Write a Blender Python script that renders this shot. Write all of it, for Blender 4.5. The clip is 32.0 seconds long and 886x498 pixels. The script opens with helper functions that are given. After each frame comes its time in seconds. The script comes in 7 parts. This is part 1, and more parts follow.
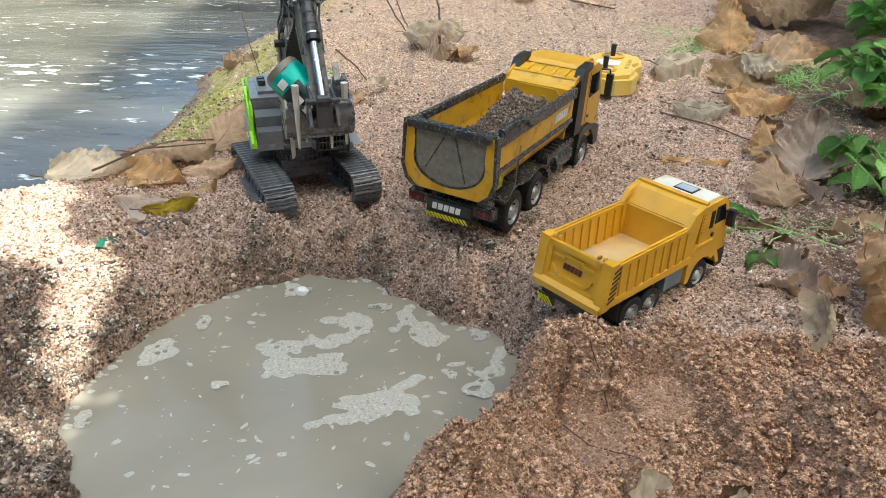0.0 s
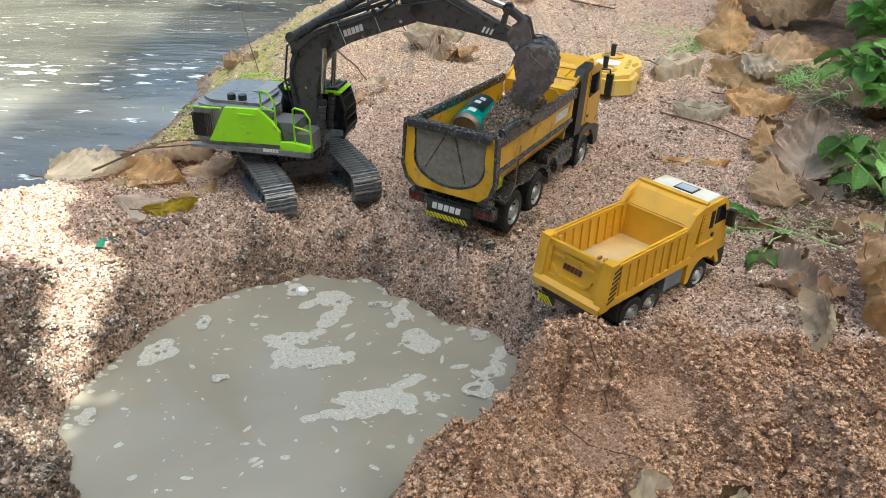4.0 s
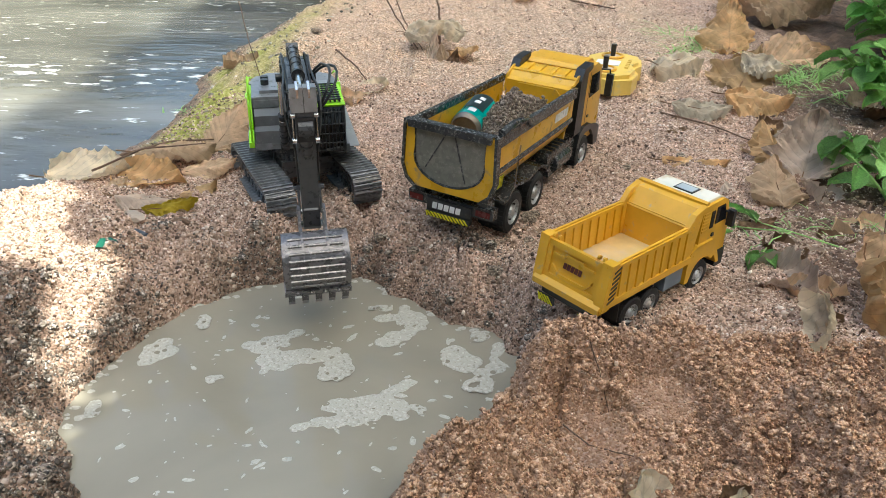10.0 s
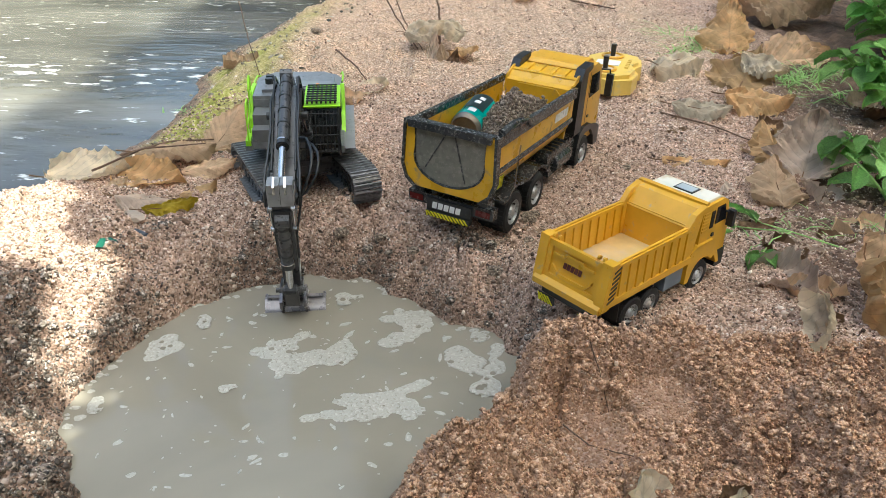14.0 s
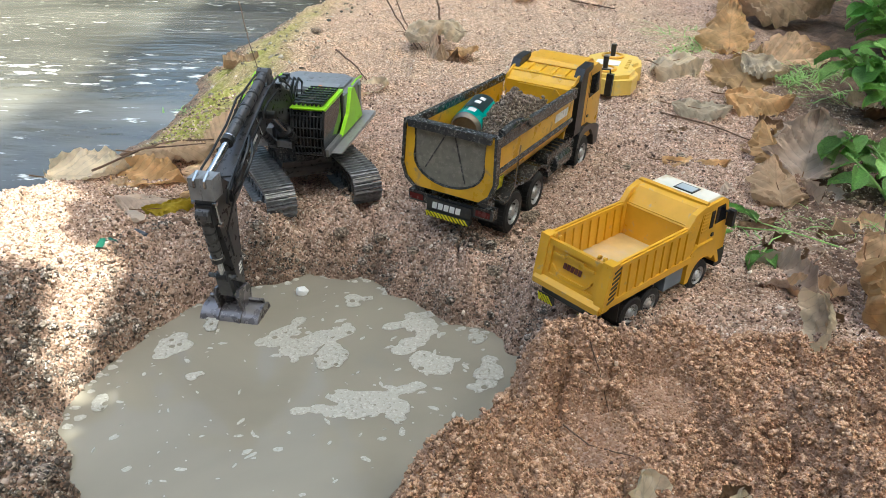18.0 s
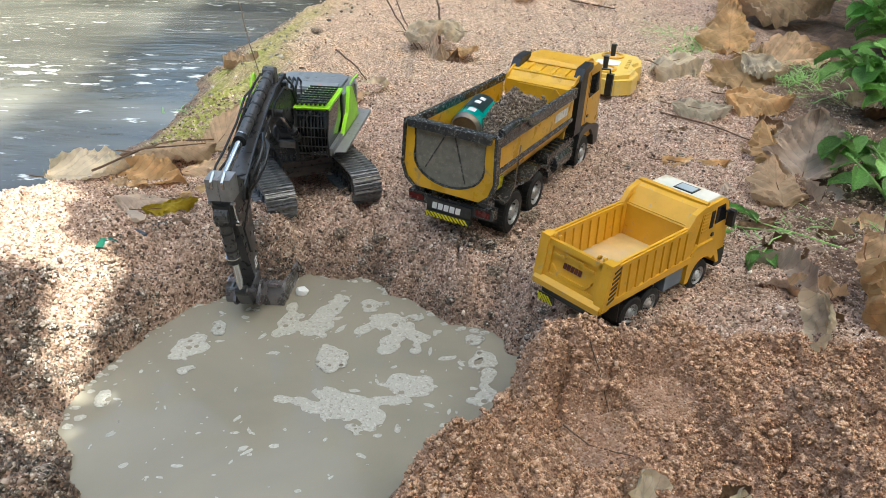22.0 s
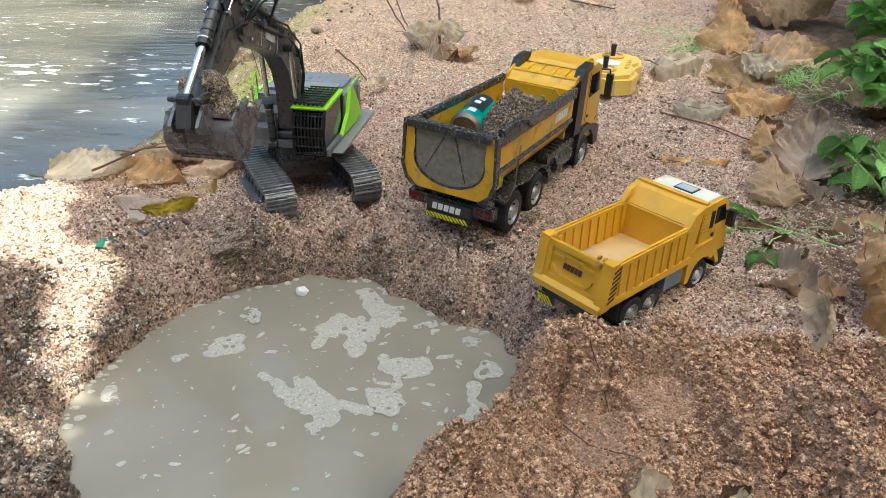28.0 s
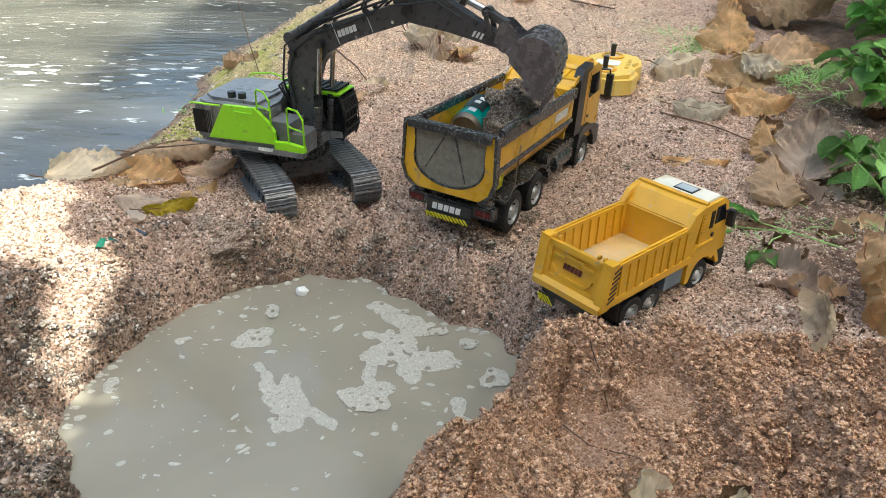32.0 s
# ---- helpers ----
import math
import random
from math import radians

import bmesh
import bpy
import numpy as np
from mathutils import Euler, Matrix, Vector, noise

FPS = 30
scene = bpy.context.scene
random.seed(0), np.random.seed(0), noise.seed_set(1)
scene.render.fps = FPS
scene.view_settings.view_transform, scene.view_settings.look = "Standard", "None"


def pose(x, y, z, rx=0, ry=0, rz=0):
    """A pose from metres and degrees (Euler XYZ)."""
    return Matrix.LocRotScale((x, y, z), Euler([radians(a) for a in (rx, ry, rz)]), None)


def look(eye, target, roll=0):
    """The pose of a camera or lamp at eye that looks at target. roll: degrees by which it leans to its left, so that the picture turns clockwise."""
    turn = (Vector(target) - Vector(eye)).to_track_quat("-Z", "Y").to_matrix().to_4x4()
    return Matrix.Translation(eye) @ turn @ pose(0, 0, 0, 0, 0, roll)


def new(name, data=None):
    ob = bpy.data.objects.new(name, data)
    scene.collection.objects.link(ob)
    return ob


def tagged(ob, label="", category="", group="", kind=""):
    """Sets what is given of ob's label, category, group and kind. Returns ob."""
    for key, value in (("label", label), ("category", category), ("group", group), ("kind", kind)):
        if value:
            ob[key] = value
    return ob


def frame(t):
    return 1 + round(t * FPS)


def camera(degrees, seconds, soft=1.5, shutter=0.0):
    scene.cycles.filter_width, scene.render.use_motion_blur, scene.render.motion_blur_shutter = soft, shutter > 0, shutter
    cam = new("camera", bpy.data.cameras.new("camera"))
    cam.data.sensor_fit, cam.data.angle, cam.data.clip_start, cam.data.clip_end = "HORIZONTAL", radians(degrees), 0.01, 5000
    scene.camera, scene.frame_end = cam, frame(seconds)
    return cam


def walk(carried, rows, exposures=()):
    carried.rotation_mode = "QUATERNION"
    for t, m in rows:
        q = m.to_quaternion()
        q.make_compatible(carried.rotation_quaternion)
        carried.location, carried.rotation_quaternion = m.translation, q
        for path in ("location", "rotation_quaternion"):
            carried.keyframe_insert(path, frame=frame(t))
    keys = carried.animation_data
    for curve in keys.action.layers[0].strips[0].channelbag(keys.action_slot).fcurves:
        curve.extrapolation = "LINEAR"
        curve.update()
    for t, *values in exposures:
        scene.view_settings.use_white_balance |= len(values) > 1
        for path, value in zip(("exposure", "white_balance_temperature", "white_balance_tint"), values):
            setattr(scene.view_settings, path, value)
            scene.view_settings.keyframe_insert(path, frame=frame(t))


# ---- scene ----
# Camera: stands still on a low tripod before the digging site.
cam = camera(63.2643, 32.0, soft=0.6)
EYE = Vector((0.0, 0.0, 0.6893))
AIM = EYE + Vector((0.0, math.cos(radians(29.2846)), -math.sin(radians(29.2846))))

# World, sun and exposure
world = bpy.data.worlds.new("World")
scene.world = world
world.use_nodes = True
wn = world.node_tree.nodes
sky = wn.new("ShaderNodeTexSky")
sky.sky_type = "NISHITA"
sky.sun_disc = False
sky.air_density, sky.dust_density, sky.ozone_density = 1.0, 4.0, 0.6
SUN_DIR = Vector((0.30, -0.25, 0.92)).normalized()
sky.sun_elevation = math.asin(SUN_DIR.z)
sky.sun_rotation = math.atan2(SUN_DIR.x, SUN_DIR.y)
world.node_tree.links.new(sky.outputs[0], wn["Background"].inputs[0])
wn["Background"].inputs[1].default_value = 0.15
sun = new("sun", bpy.data.lights.new("sun", "SUN"))
sun.data.energy, sun.data.angle, sun.data.color = 2.8, radians(0.5), (1.0, 0.97, 0.94)
sun.matrix_world = look(SUN_DIR * 10, (0, 0, 0))

walk(cam, [(0.0, look(EYE, AIM, 1.2755)), (32.0, look(EYE, AIM, 1.2755))], [(0.0, 2.07, 6400, -4), (32.0, 2.07, 6400, -4)])
# ---- helpers for meshes and materials ----
def mat(name, base, rough=0.5, metal=0.0, var=0.15, scale=40.0, bump=0.0, dirt=None, dirt_amount=0.0, dirt_scale=12.0, spec=0.5, emit=0.0):
    """A principled material with grain, patches of dirt and fine relief in object space."""
    m = bpy.data.materials.new(name)
    m.use_nodes = True
    nt = m.node_tree
    b = nt.nodes["Principled BSDF"]
    co = nt.nodes.new("ShaderNodeTexCoord")
    no = nt.nodes.new("ShaderNodeTexNoise")
    no.inputs["Scale"].default_value, no.inputs["Detail"].default_value = scale, 6
    nt.links.new(co.outputs["Object"], no.inputs["Vector"])
    ramp = nt.nodes.new("ShaderNodeValToRGB")
    ramp.color_ramp.elements[0].position, ramp.color_ramp.elements[1].position = 0.3, 0.7
    ramp.color_ramp.elements[0].color = (*[c * (1 - var) for c in base], 1)
    ramp.color_ramp.elements[1].color = (*[min(1, c * (1 + var)) for c in base], 1)
    nt.links.new(no.outputs[0], ramp.inputs[0])
    out = ramp.outputs[0]
    rr = nt.nodes.new("ShaderNodeMapRange")
    rr.inputs[3].default_value, rr.inputs[4].default_value = max(0.03, rough - 0.12), min(1, rough + 0.12)
    nt.links.new(no.outputs[0], rr.inputs[0])
    ro = rr.outputs[0]
    if dirt:
        n2 = nt.nodes.new("ShaderNodeTexNoise")
        n2.inputs["Scale"].default_value, n2.inputs["Detail"].default_value, n2.inputs["Roughness"].default_value = dirt_scale, 8, 0.65
        nt.links.new(co.outputs["Object"], n2.inputs["Vector"])
        mr = nt.nodes.new("ShaderNodeMapRange")
        mr.inputs[1].default_value, mr.inputs[2].default_value = 0.62 - 0.3 * dirt_amount, 0.75 - 0.2 * dirt_amount
        nt.links.new(n2.outputs[0], mr.inputs[0])
        mx = nt.nodes.new("ShaderNodeMix")
        mx.data_type = "RGBA"
        nt.links.new(mr.outputs[0], mx.inputs[0])
        nt.links.new(out, mx.inputs[6])
        mx.inputs[7].default_value = (*dirt, 1)
        out = mx.outputs[2]
        m2 = nt.nodes.new("ShaderNodeMix")
        nt.links.new(mr.outputs[0], m2.inputs[0])
        nt.links.new(ro, m2.inputs[2])
        m2.inputs[3].default_value = 0.85
        ro = m2.outputs[0]
    nt.links.new(out, b.inputs["Base Color"])
    nt.links.new(ro, b.inputs["Roughness"])
    b.inputs["Metallic"].default_value = metal
    b.inputs["Specular IOR Level"].default_value = spec
    if bump:
        bp = nt.nodes.new("ShaderNodeBump")
        bp.inputs["Strength"].default_value, bp.inputs["Distance"].default_value = bump, 0.002
        nt.links.new(no.outputs[0], bp.inputs["Height"])
        nt.links.new(bp.outputs[0], b.inputs["Normal"])
    return m


MUD = (0.30, 0.23, 0.17)
YELLOW = mat("yellow_plastic", (0.72, 0.39, 0.030), 0.32, var=0.07, scale=30, dirt=(0.50, 0.36, 0.19), dirt_amount=0.10, dirt_scale=60)
YELLOW_DIRTY = mat("muddy_yellow_plastic", (0.72, 0.40, 0.024), 0.30, var=0.12, scale=18, dirt=MUD, dirt_amount=0.16, dirt_scale=38)
BLACK = mat("black_plastic", (0.018, 0.0185, 0.020), 0.36, var=0.3, scale=50, dirt=(0.10, 0.09, 0.08), dirt_amount=0.1, dirt_scale=30)
WET_BLACK = mat("wet_muddy_black_plastic", (0.042, 0.044, 0.046), 0.18, var=0.3, scale=60, dirt=(0.28, 0.255, 0.22), dirt_amount=0.26, dirt_scale=170, bump=0.6)
RUBBER = mat("black_rubber", (0.016, 0.016, 0.017), 0.7, var=0.3, scale=70, dirt=(0.16, 0.13, 0.11), dirt_amount=0.2, dirt_scale=35, bump=0.3)
RIM = mat("grey_metal_rim", (0.42, 0.42, 0.42), 0.38, 0.35, var=0.2, scale=50, dirt=(0.12, 0.11, 0.10), dirt_amount=0.3, dirt_scale=110)
GUNMETAL = mat("dark_gunmetal_paint", (0.078, 0.076, 0.078), 0.30, 0.25, var=0.15, scale=90, dirt=(0.17, 0.155, 0.14), dirt_amount=0.06, dirt_scale=190)
BUCKET = mat("worn_gunmetal_bucket", (0.175, 0.162, 0.168), 0.27, 0.45, var=0.25, scale=35, dirt=(0.28, 0.255, 0.23), dirt_amount=0.12, dirt_scale=170, bump=0.15)
BUCKET_EDGE = mat("polished_bucket_edges", (0.21, 0.198, 0.202), 0.26, 0.6, var=0.3, scale=80, dirt=(0.16, 0.14, 0.125), dirt_amount=0.2, dirt_scale=160)
TRACK = mat("wet_grey_track_metal", (0.25, 0.25, 0.258), 0.33, 0.4, var=0.4, scale=90, dirt=(0.05, 0.047, 0.043), dirt_amount=0.2, dirt_scale=60, bump=0.4)
GREEN = mat("lime_green_paint", (0.36, 0.78, 0.02), 0.38, var=0.05, scale=30, dirt=(0.25, 0.30, 0.10), dirt_amount=0.12, dirt_scale=30)
DECK = mat("dark_grey_deck_plastic", (0.20, 0.203, 0.21), 0.32, 0.15, var=0.25, scale=60, dirt=(0.16, 0.15, 0.135), dirt_amount=0.15, dirt_scale=50, bump=0.2)
CHROME = mat("steel_rod", (0.55, 0.55, 0.56), 0.22, 1.0, var=0.1, scale=80)
PALE_MOUNT = mat("pale_grey_cast_mount", (0.30, 0.30, 0.305), 0.34, 0.35, var=0.15, scale=60, dirt=(0.14, 0.13, 0.12), dirt_amount=0.15, dirt_scale=90)
GLASS = mat("dark_window", (0.012, 0.013, 0.015), 0.08, var=0.2, scale=10)
GATE = mat("grimy_dark_gate", (0.22, 0.21, 0.175), 0.20, 0.1, var=0.25, scale=60, dirt=(0.22, 0.20, 0.165), dirt_amount=0.22, dirt_scale=150, bump=0.35)
STRIPE_Y = mat("safety_yellow", (0.75, 0.66, 0.02), 0.5, var=0.1, scale=60)
WHITE = mat("white_print", (0.78, 0.78, 0.76), 0.5, var=0.05, scale=60)
TAIL = mat("dark_red_lens", (0.10, 0.008, 0.008), 0.25, var=0.2, scale=60)
RED = mat("dark_red_print", (0.10, 0.02, 0.015), 0.5, var=0.1, scale=60)
ORANGE = mat("orange_beacon", (0.8, 0.22, 0.02), 0.3, var=0.1, scale=60)


def part(name, bm, material, parent=None, label="", m=None, smooth=False, bevel=0.0):
    """Links a bmesh as one mesh object, under a thing or a part where one is given."""
    if bevel:
        sharp = [ed for ed in bm.edges if len(ed.link_faces) == 2 and ed.calc_face_angle() > 0.5]
        bmesh.ops.bevel(bm, geom=sharp, offset=bevel, segments=2, profile=0.5, affect="EDGES", clamp_overlap=True)
    bmesh.ops.recalc_face_normals(bm, faces=bm.faces)
    me = bpy.data.meshes.new(name)
    bm.to_mesh(me)
    bm.free()
    if smooth:
        me.polygons.foreach_set("use_smooth", [True] * len(me.polygons))
        me.set_sharp_from_angle(angle=radians(38))
    me.materials.append(material)
    ob = new(name, me)
    if parent:
        ob.parent = parent
    if m is not None:
        ob.matrix_basis = m
    if label:
        ob["label"] = label
    return ob


def again(ob, name, parent, m):
    """Another object on the same mesh."""
    o = new(name, ob.data)
    o.parent = parent
    o.matrix_basis = m
    return o


def box(x0, x1, y0, y1, z0, z1, bm=None):
    bm = bm or bmesh.new()
    v = [bm.verts.new((x, y, z)) for x in (x0, x1) for y in (y0, y1) for z in (z0, z1)]
    for f in ((0, 1, 3, 2), (4, 6, 7, 5), (0, 4, 5, 1), (2, 3, 7, 6), (0, 2, 6, 4), (1, 5, 7, 3)):
        bm.faces.new([v[i] for i in f])
    return bm


def prism(outline, a, b, axis="y", bm=None):
    """An outline in the plane across axis, drawn out from a to b. Outline pairs: (x, z) for y, (y, z) for x, (x, y) for z."""
    bm = bm or bmesh.new()
    put = {"y": lambda p, c: (p[0], c, p[1]), "x": lambda p, c: (c, p[0], p[1]), "z": lambda p, c: (p[0], p[1], c)}[axis]
    lo = [bm.verts.new(put(p, a)) for p in outline]
    hi = [bm.verts.new(put(p, b)) for p in outline]
    n = len(outline)
    bm.faces.new(lo)
    bm.faces.new(hi[::-1])
    for i in range(n):
        bm.faces.new((lo[i], hi[i], hi[(i + 1) % n], lo[(i + 1) % n]))
    return bm


def rod(p, q, r, seg=12, bm=None, r2=None, caps=True):
    """A round bar from p to q."""
    bm = bm or bmesh.new()
    p, q = Vector(p), Vector(q)
    turn = (q - p).to_track_quat("Z", "Y").to_matrix()
    r2 = r if r2 is None else r2
    a = [bm.verts.new(p + turn @ Vector((r * math.cos(k), r * math.sin(k), 0))) for k in np.linspace(0, 2 * math.pi, seg, endpoint=False)]
    b = [bm.verts.new(q + turn @ Vector((r2 * math.cos(k), r2 * math.sin(k), 0))) for k in np.linspace(0, 2 * math.pi, seg, endpoint=False)]
    for i in range(seg):
        bm.faces.new((a[i], a[(i + 1) % seg], b[(i + 1) % seg], b[i]))
    if caps:
        bm.faces.new(a[::-1])
        bm.faces.new(b)
    return bm


def tube(points, r, seg=8, bm=None, r_end=None):
    """A bent round bar through points, tapering to r_end."""
    bm = bm or bmesh.new()
    pts = [Vector(p) for p in points]
    rings = []
    for i, p in enumerate(pts):
        d = (pts[min(i + 1, len(pts) - 1)] - pts[max(i - 1, 0)]).normalized()
        turn = d.to_track_quat("Z", "Y").to_matrix()
        rr = r if r_end is None else r + (r_end - r) * i / (len(pts) - 1)
        rings.append([bm.verts.new(p + turn @ Vector((rr * math.cos(k), rr * math.sin(k), 0))) for k in np.linspace(0, 2 * math.pi, seg, endpoint=False)])
    for a, b in zip(rings, rings[1:]):
        for i in range(seg):
            bm.faces.new((a[i], a[(i + 1) % seg], b[(i + 1) % seg], b[i]))
    bm.faces.new(rings[0][::-1])
    bm.faces.new(rings[-1])
    return bm


def lathe(profile, seg=24, bm=None, first=True):
    """A ring of (radius, along) pairs turned about the y axis."""
    bm = bm or bmesh.new()
    rings = [[bm.verts.new((r * math.cos(k), a, r * math.sin(k))) for k in np.linspace(0, 2 * math.pi, seg, endpoint=False)] for r, a in profile]
    for a, b in zip(rings, rings[1:]):
        for i in range(seg):
            bm.faces.new((a[i], a[(i + 1) % seg], b[(i + 1) % seg], b[i]))
    if first:
        bm.faces.new(rings[0][::-1])
    bm.faces.new(rings[-1])
    return bm


def empty(name, m, label, category, group=""):
    ob = new(name)
    ob.empty_display_size = 0.02
    ob.matrix_basis = m
    return tagged(ob, label, category, group)


def lattice(seed, n=256):
    return np.random.RandomState(seed).rand(n, n)


LATTICES = [lattice(100 + k) for k in range(6)]


def clumps(x, y, size, k=0):
    """Rounded crumbs of about that size side by side: 0 in the joints, 1 on top."""
    L, M = LATTICES[k % 6], LATTICES[(k + 3) % 6]
    x, y = x / size + 13.1 * k, y / size + 7.7 * k
    xi, yi = np.floor(x).astype(int), np.floor(y).astype(int)
    best = np.full(x.shape, 9.0)
    for i in (-1, 0, 1):
        for j in (-1, 0, 1):
            a, b = (xi + i) % 256, (yi + j) % 256
            best = np.minimum(best, ((xi + i + L[a, b] - x) ** 2 + (yi + j + M[a, b] - y) ** 2) * (0.75 + 0.7 * L[b, a]))
    return 1 - np.minimum(best, 1.0)


def vnoise(x, y, size, k=0):
    """Smooth random relief, -1 to 1, with bumps of that size in metres."""
    L = LATTICES[k % 6]
    x, y = x / size + 57.3 * k, y / size + 31.7 * k
    xi, yi = np.floor(x).astype(int), np.floor(y).astype(int)
    fx, fy = x - xi, y - yi
    fx, fy = fx * fx * (3 - 2 * fx), fy * fy * (3 - 2 * fy)
    a, b = L[xi % 256, yi % 256], L[(xi + 1) % 256, yi % 256]
    c, d = L[xi % 256, (yi + 1) % 256], L[(xi + 1) % 256, (yi + 1) % 256]
    return 2 * ((a * (1 - fx) + b * fx) * (1 - fy) + (c * (1 - fx) + d * fx) * fy) - 1
# ---- the ground: one sheet with the dug pond, the banks and the stream bed ----
POND_Z, STREAM_Z = -0.10, -0.105
POND = [(-0.40, 0.55), (-0.483, 0.687), (-0.524, 0.739), (-0.567, 0.818), (-0.578, 0.87), (-0.575, 0.95), (-0.54, 1.06), (-0.49, 1.15), (-0.39, 1.225), (-0.28, 1.28), (-0.17, 1.277),
        (-0.05, 1.19), (0.02, 1.12), (0.085, 1.09), (0.140, 1.02), (0.128, 0.93), (0.088, 0.84), (0.045, 0.772), (0.0, 0.725), (-0.04, 0.69), (-0.065, 0.65), (-0.09, 0.60), (-0.16, 0.50)]
SHORE_Y = (0.0, 1.0, 1.54, 1.70, 1.945, 2.32, 2.975, 3.54, 4.32, 7.0, 60.0)
SHORE_X = (-1.55, -1.25, -1.07, -0.965, -0.912, -0.907, -0.917, -0.853, -0.665, 0.3, 20.0)


LEFT_Y, LEFT_X = ((0.4, 0.70, 0.83, 0.93, 1.02, 1.2), (-0.36, -0.47, -0.585, -0.60, -0.655, -0.75))


def pond_distance(x, y):
    """Metres outside (positive) or inside the pond's edge."""
    d = np.full(x.shape, 1e9)
    inside = np.zeros(x.shape, bool)
    n = len(POND)
    for i in range(n):
        (x0, y0), (x1, y1) = POND[i], POND[(i + 1) % n]
        ex, ey = x1 - x0, y1 - y0
        t = np.clip(((x - x0) * ex + (y - y0) * ey) / (ex * ex + ey * ey), 0, 1)
        d = np.minimum(d, np.hypot(x - x0 - t * ex, y - y0 - t * ey))
        cross = ((y0 > y) != (y1 > y)) & (x < (x1 - x0) * (y - y0) / (y1 - y0 + 1e-12) + x0)
        inside ^= cross
    return np.where(inside, -d, d)


def bump(x, y, cx, cy, sx, sy):
    return np.exp(-((x - cx) / sx) ** 2 - ((y - cy) / sy) ** 2)


def step(v, a, b):
    t = np.clip((v - a) / (b - a), 0, 1)
    return t * t * (3 - 2 * t)


def loose_far(y):
    return step(y, 1.2, 2.0)


def land(x, y, fine=True):
    """Height of the ground, with the masks wet, moss and clods."""
    x, y = np.asarray(x, float), np.asarray(y, float)
    wob = 0.012 * vnoise(x, y, 0.09, 1) + 0.009 * vnoise(x, y, 0.035, 2) + 0.004 * vnoise(x, y, 0.014, 3)
    d = pond_distance(x, y) + wob
    plateau = 0.010 * vnoise(x, y, 0.5, 3) * step(y, 1.6, 2.4)
    mound = step(0.938 + 0.02 * vnoise(x, y, 0.12, 4) - y, 0.0, 0.07) * step(x, -0.16, 0.02)
    plateau = plateau + mound * (0.020 + 0.012 * vnoise(x, y, 0.10, 5) + 0.010 * vnoise(x, y, 0.25, 1))
    plateau = plateau + 0.055 * bump(x, y, -0.90, 1.33, 0.13, 0.10) + 0.02 * bump(x, y, -0.75, 0.95, 0.12, 0.25) * (1 + vnoise(x, y, 0.07, 2))
    plateau = plateau + 0.012 * bump(x, y, -0.40, 1.33, 0.12, 0.05)
    plateau = plateau + 0.046 * bump(x, y, 0.050, 0.622, 0.060, 0.045) - 0.024 * bump(x, y, 0.165, 0.695, 0.035, 0.045) + 0.020 * bump(x, y, 0.15, 0.86, 0.04, 0.05) + 0.014 * bump(x, y, 0.33, 0.83, 0.07, 0.05) - 0.016 * bump(x, y, 0.20, 0.72, 0.05, 0.06) + 0.014 * bump(x, y, 0.190, 0.920, 0.026, 0.022) + 0.026 * bump(x, y, 0.288, 0.940, 0.018, 0.016) + 0.008 * bump(x, y, 0.225, 0.915, 0.05, 0.02)
    plateau = plateau - 0.020 * bump(x, y, -0.30, 1.46, 0.17, 0.15)
    u = x - np.interp(y, SHORE_Y, SHORE_X) + 0.03 * vnoise(x, y, 0.2, 2) + 0.012 * vnoise(x, y, 0.06, 4)
    shore = np.where(u > 0, -0.105 + 0.105 * step(u, -0.05, 0.34), -0.105 + 0.4 * u)
    plateau = np.where(u < 0.34, np.minimum(plateau, np.maximum(shore, -0.3) + np.maximum(plateau, 0) * step(u, 0.0, 0.2)), plateau)
    width = 0.075 + 0.05 * step(-x, 0.35, 0.6) + 0.02 * vnoise(x, y, 0.15, 3)
    rise = np.clip(d / width, 0, 1)
    rise = rise ** 0.8 * (1 - 0.25 * rise) / 0.75
    z = np.where(d > 0, -0.105 + (plateau + 0.105) * rise, -0.105 + np.maximum(0.7 * d, -0.12))
    smooth = np.maximum(step(bump(x, y, 0.306, 0.769, 0.050, 0.045), 0.30, 0.55), 0.85 * step(bump(x, y, 0.205, 0.708, 0.058, 0.062), 0.30, 0.60))
    heap = step(np.interp(y, LEFT_Y, LEFT_X) + 0.03 * vnoise(x, y, 0.08, 4) - x, -0.02, 0.04) * step(1.12 - y, 0, 0.12)
    clods = (1 - smooth) * np.clip(0.20 + 0.9 * mound + step(0.22 - d, 0, 0.14) * 0.8 + 0.5 * step(-x, 0.5, 0.7) * step(1.55 - y, 0, 0.2), 0, 1) * step(d, -0.01, 0.02)
    if fine:
        wx, wy = x + 0.016 * vnoise(x, y, 0.045, 4), y + 0.016 * vnoise(x, y, 0.05, 2)
        z = z + clods * (0.012 * vnoise(x, y, 0.055, 0) + 0.010 * np.abs(vnoise(x, y, 0.026, 1)) + 0.004 * vnoise(x, y, 0.011, 2)) + clods * 0.020 * (0.35 - np.abs(vnoise(wx, y, 0.085, 3)))
        lumpy = np.clip(clods - 0.15 * loose_far(y), 0, 1)
        crumb = 0.030 * (clumps(wx, wy, 0.052, 2) - 0.62) * step(vnoise(x, y, 0.14, 1), -0.5, 0.2)
        crumb = crumb + 0.018 * (clumps(wy, wx + 0.008 * vnoise(x, y, 0.012, 2), 0.023, 4) - 0.62) * step(vnoise(x, y, 0.09, 3), -0.7, 0.1)
        crumb = crumb + 0.0085 * (clumps(wx, wy, 0.0115, 1) - 0.6)
        z = z + lumpy * crumb
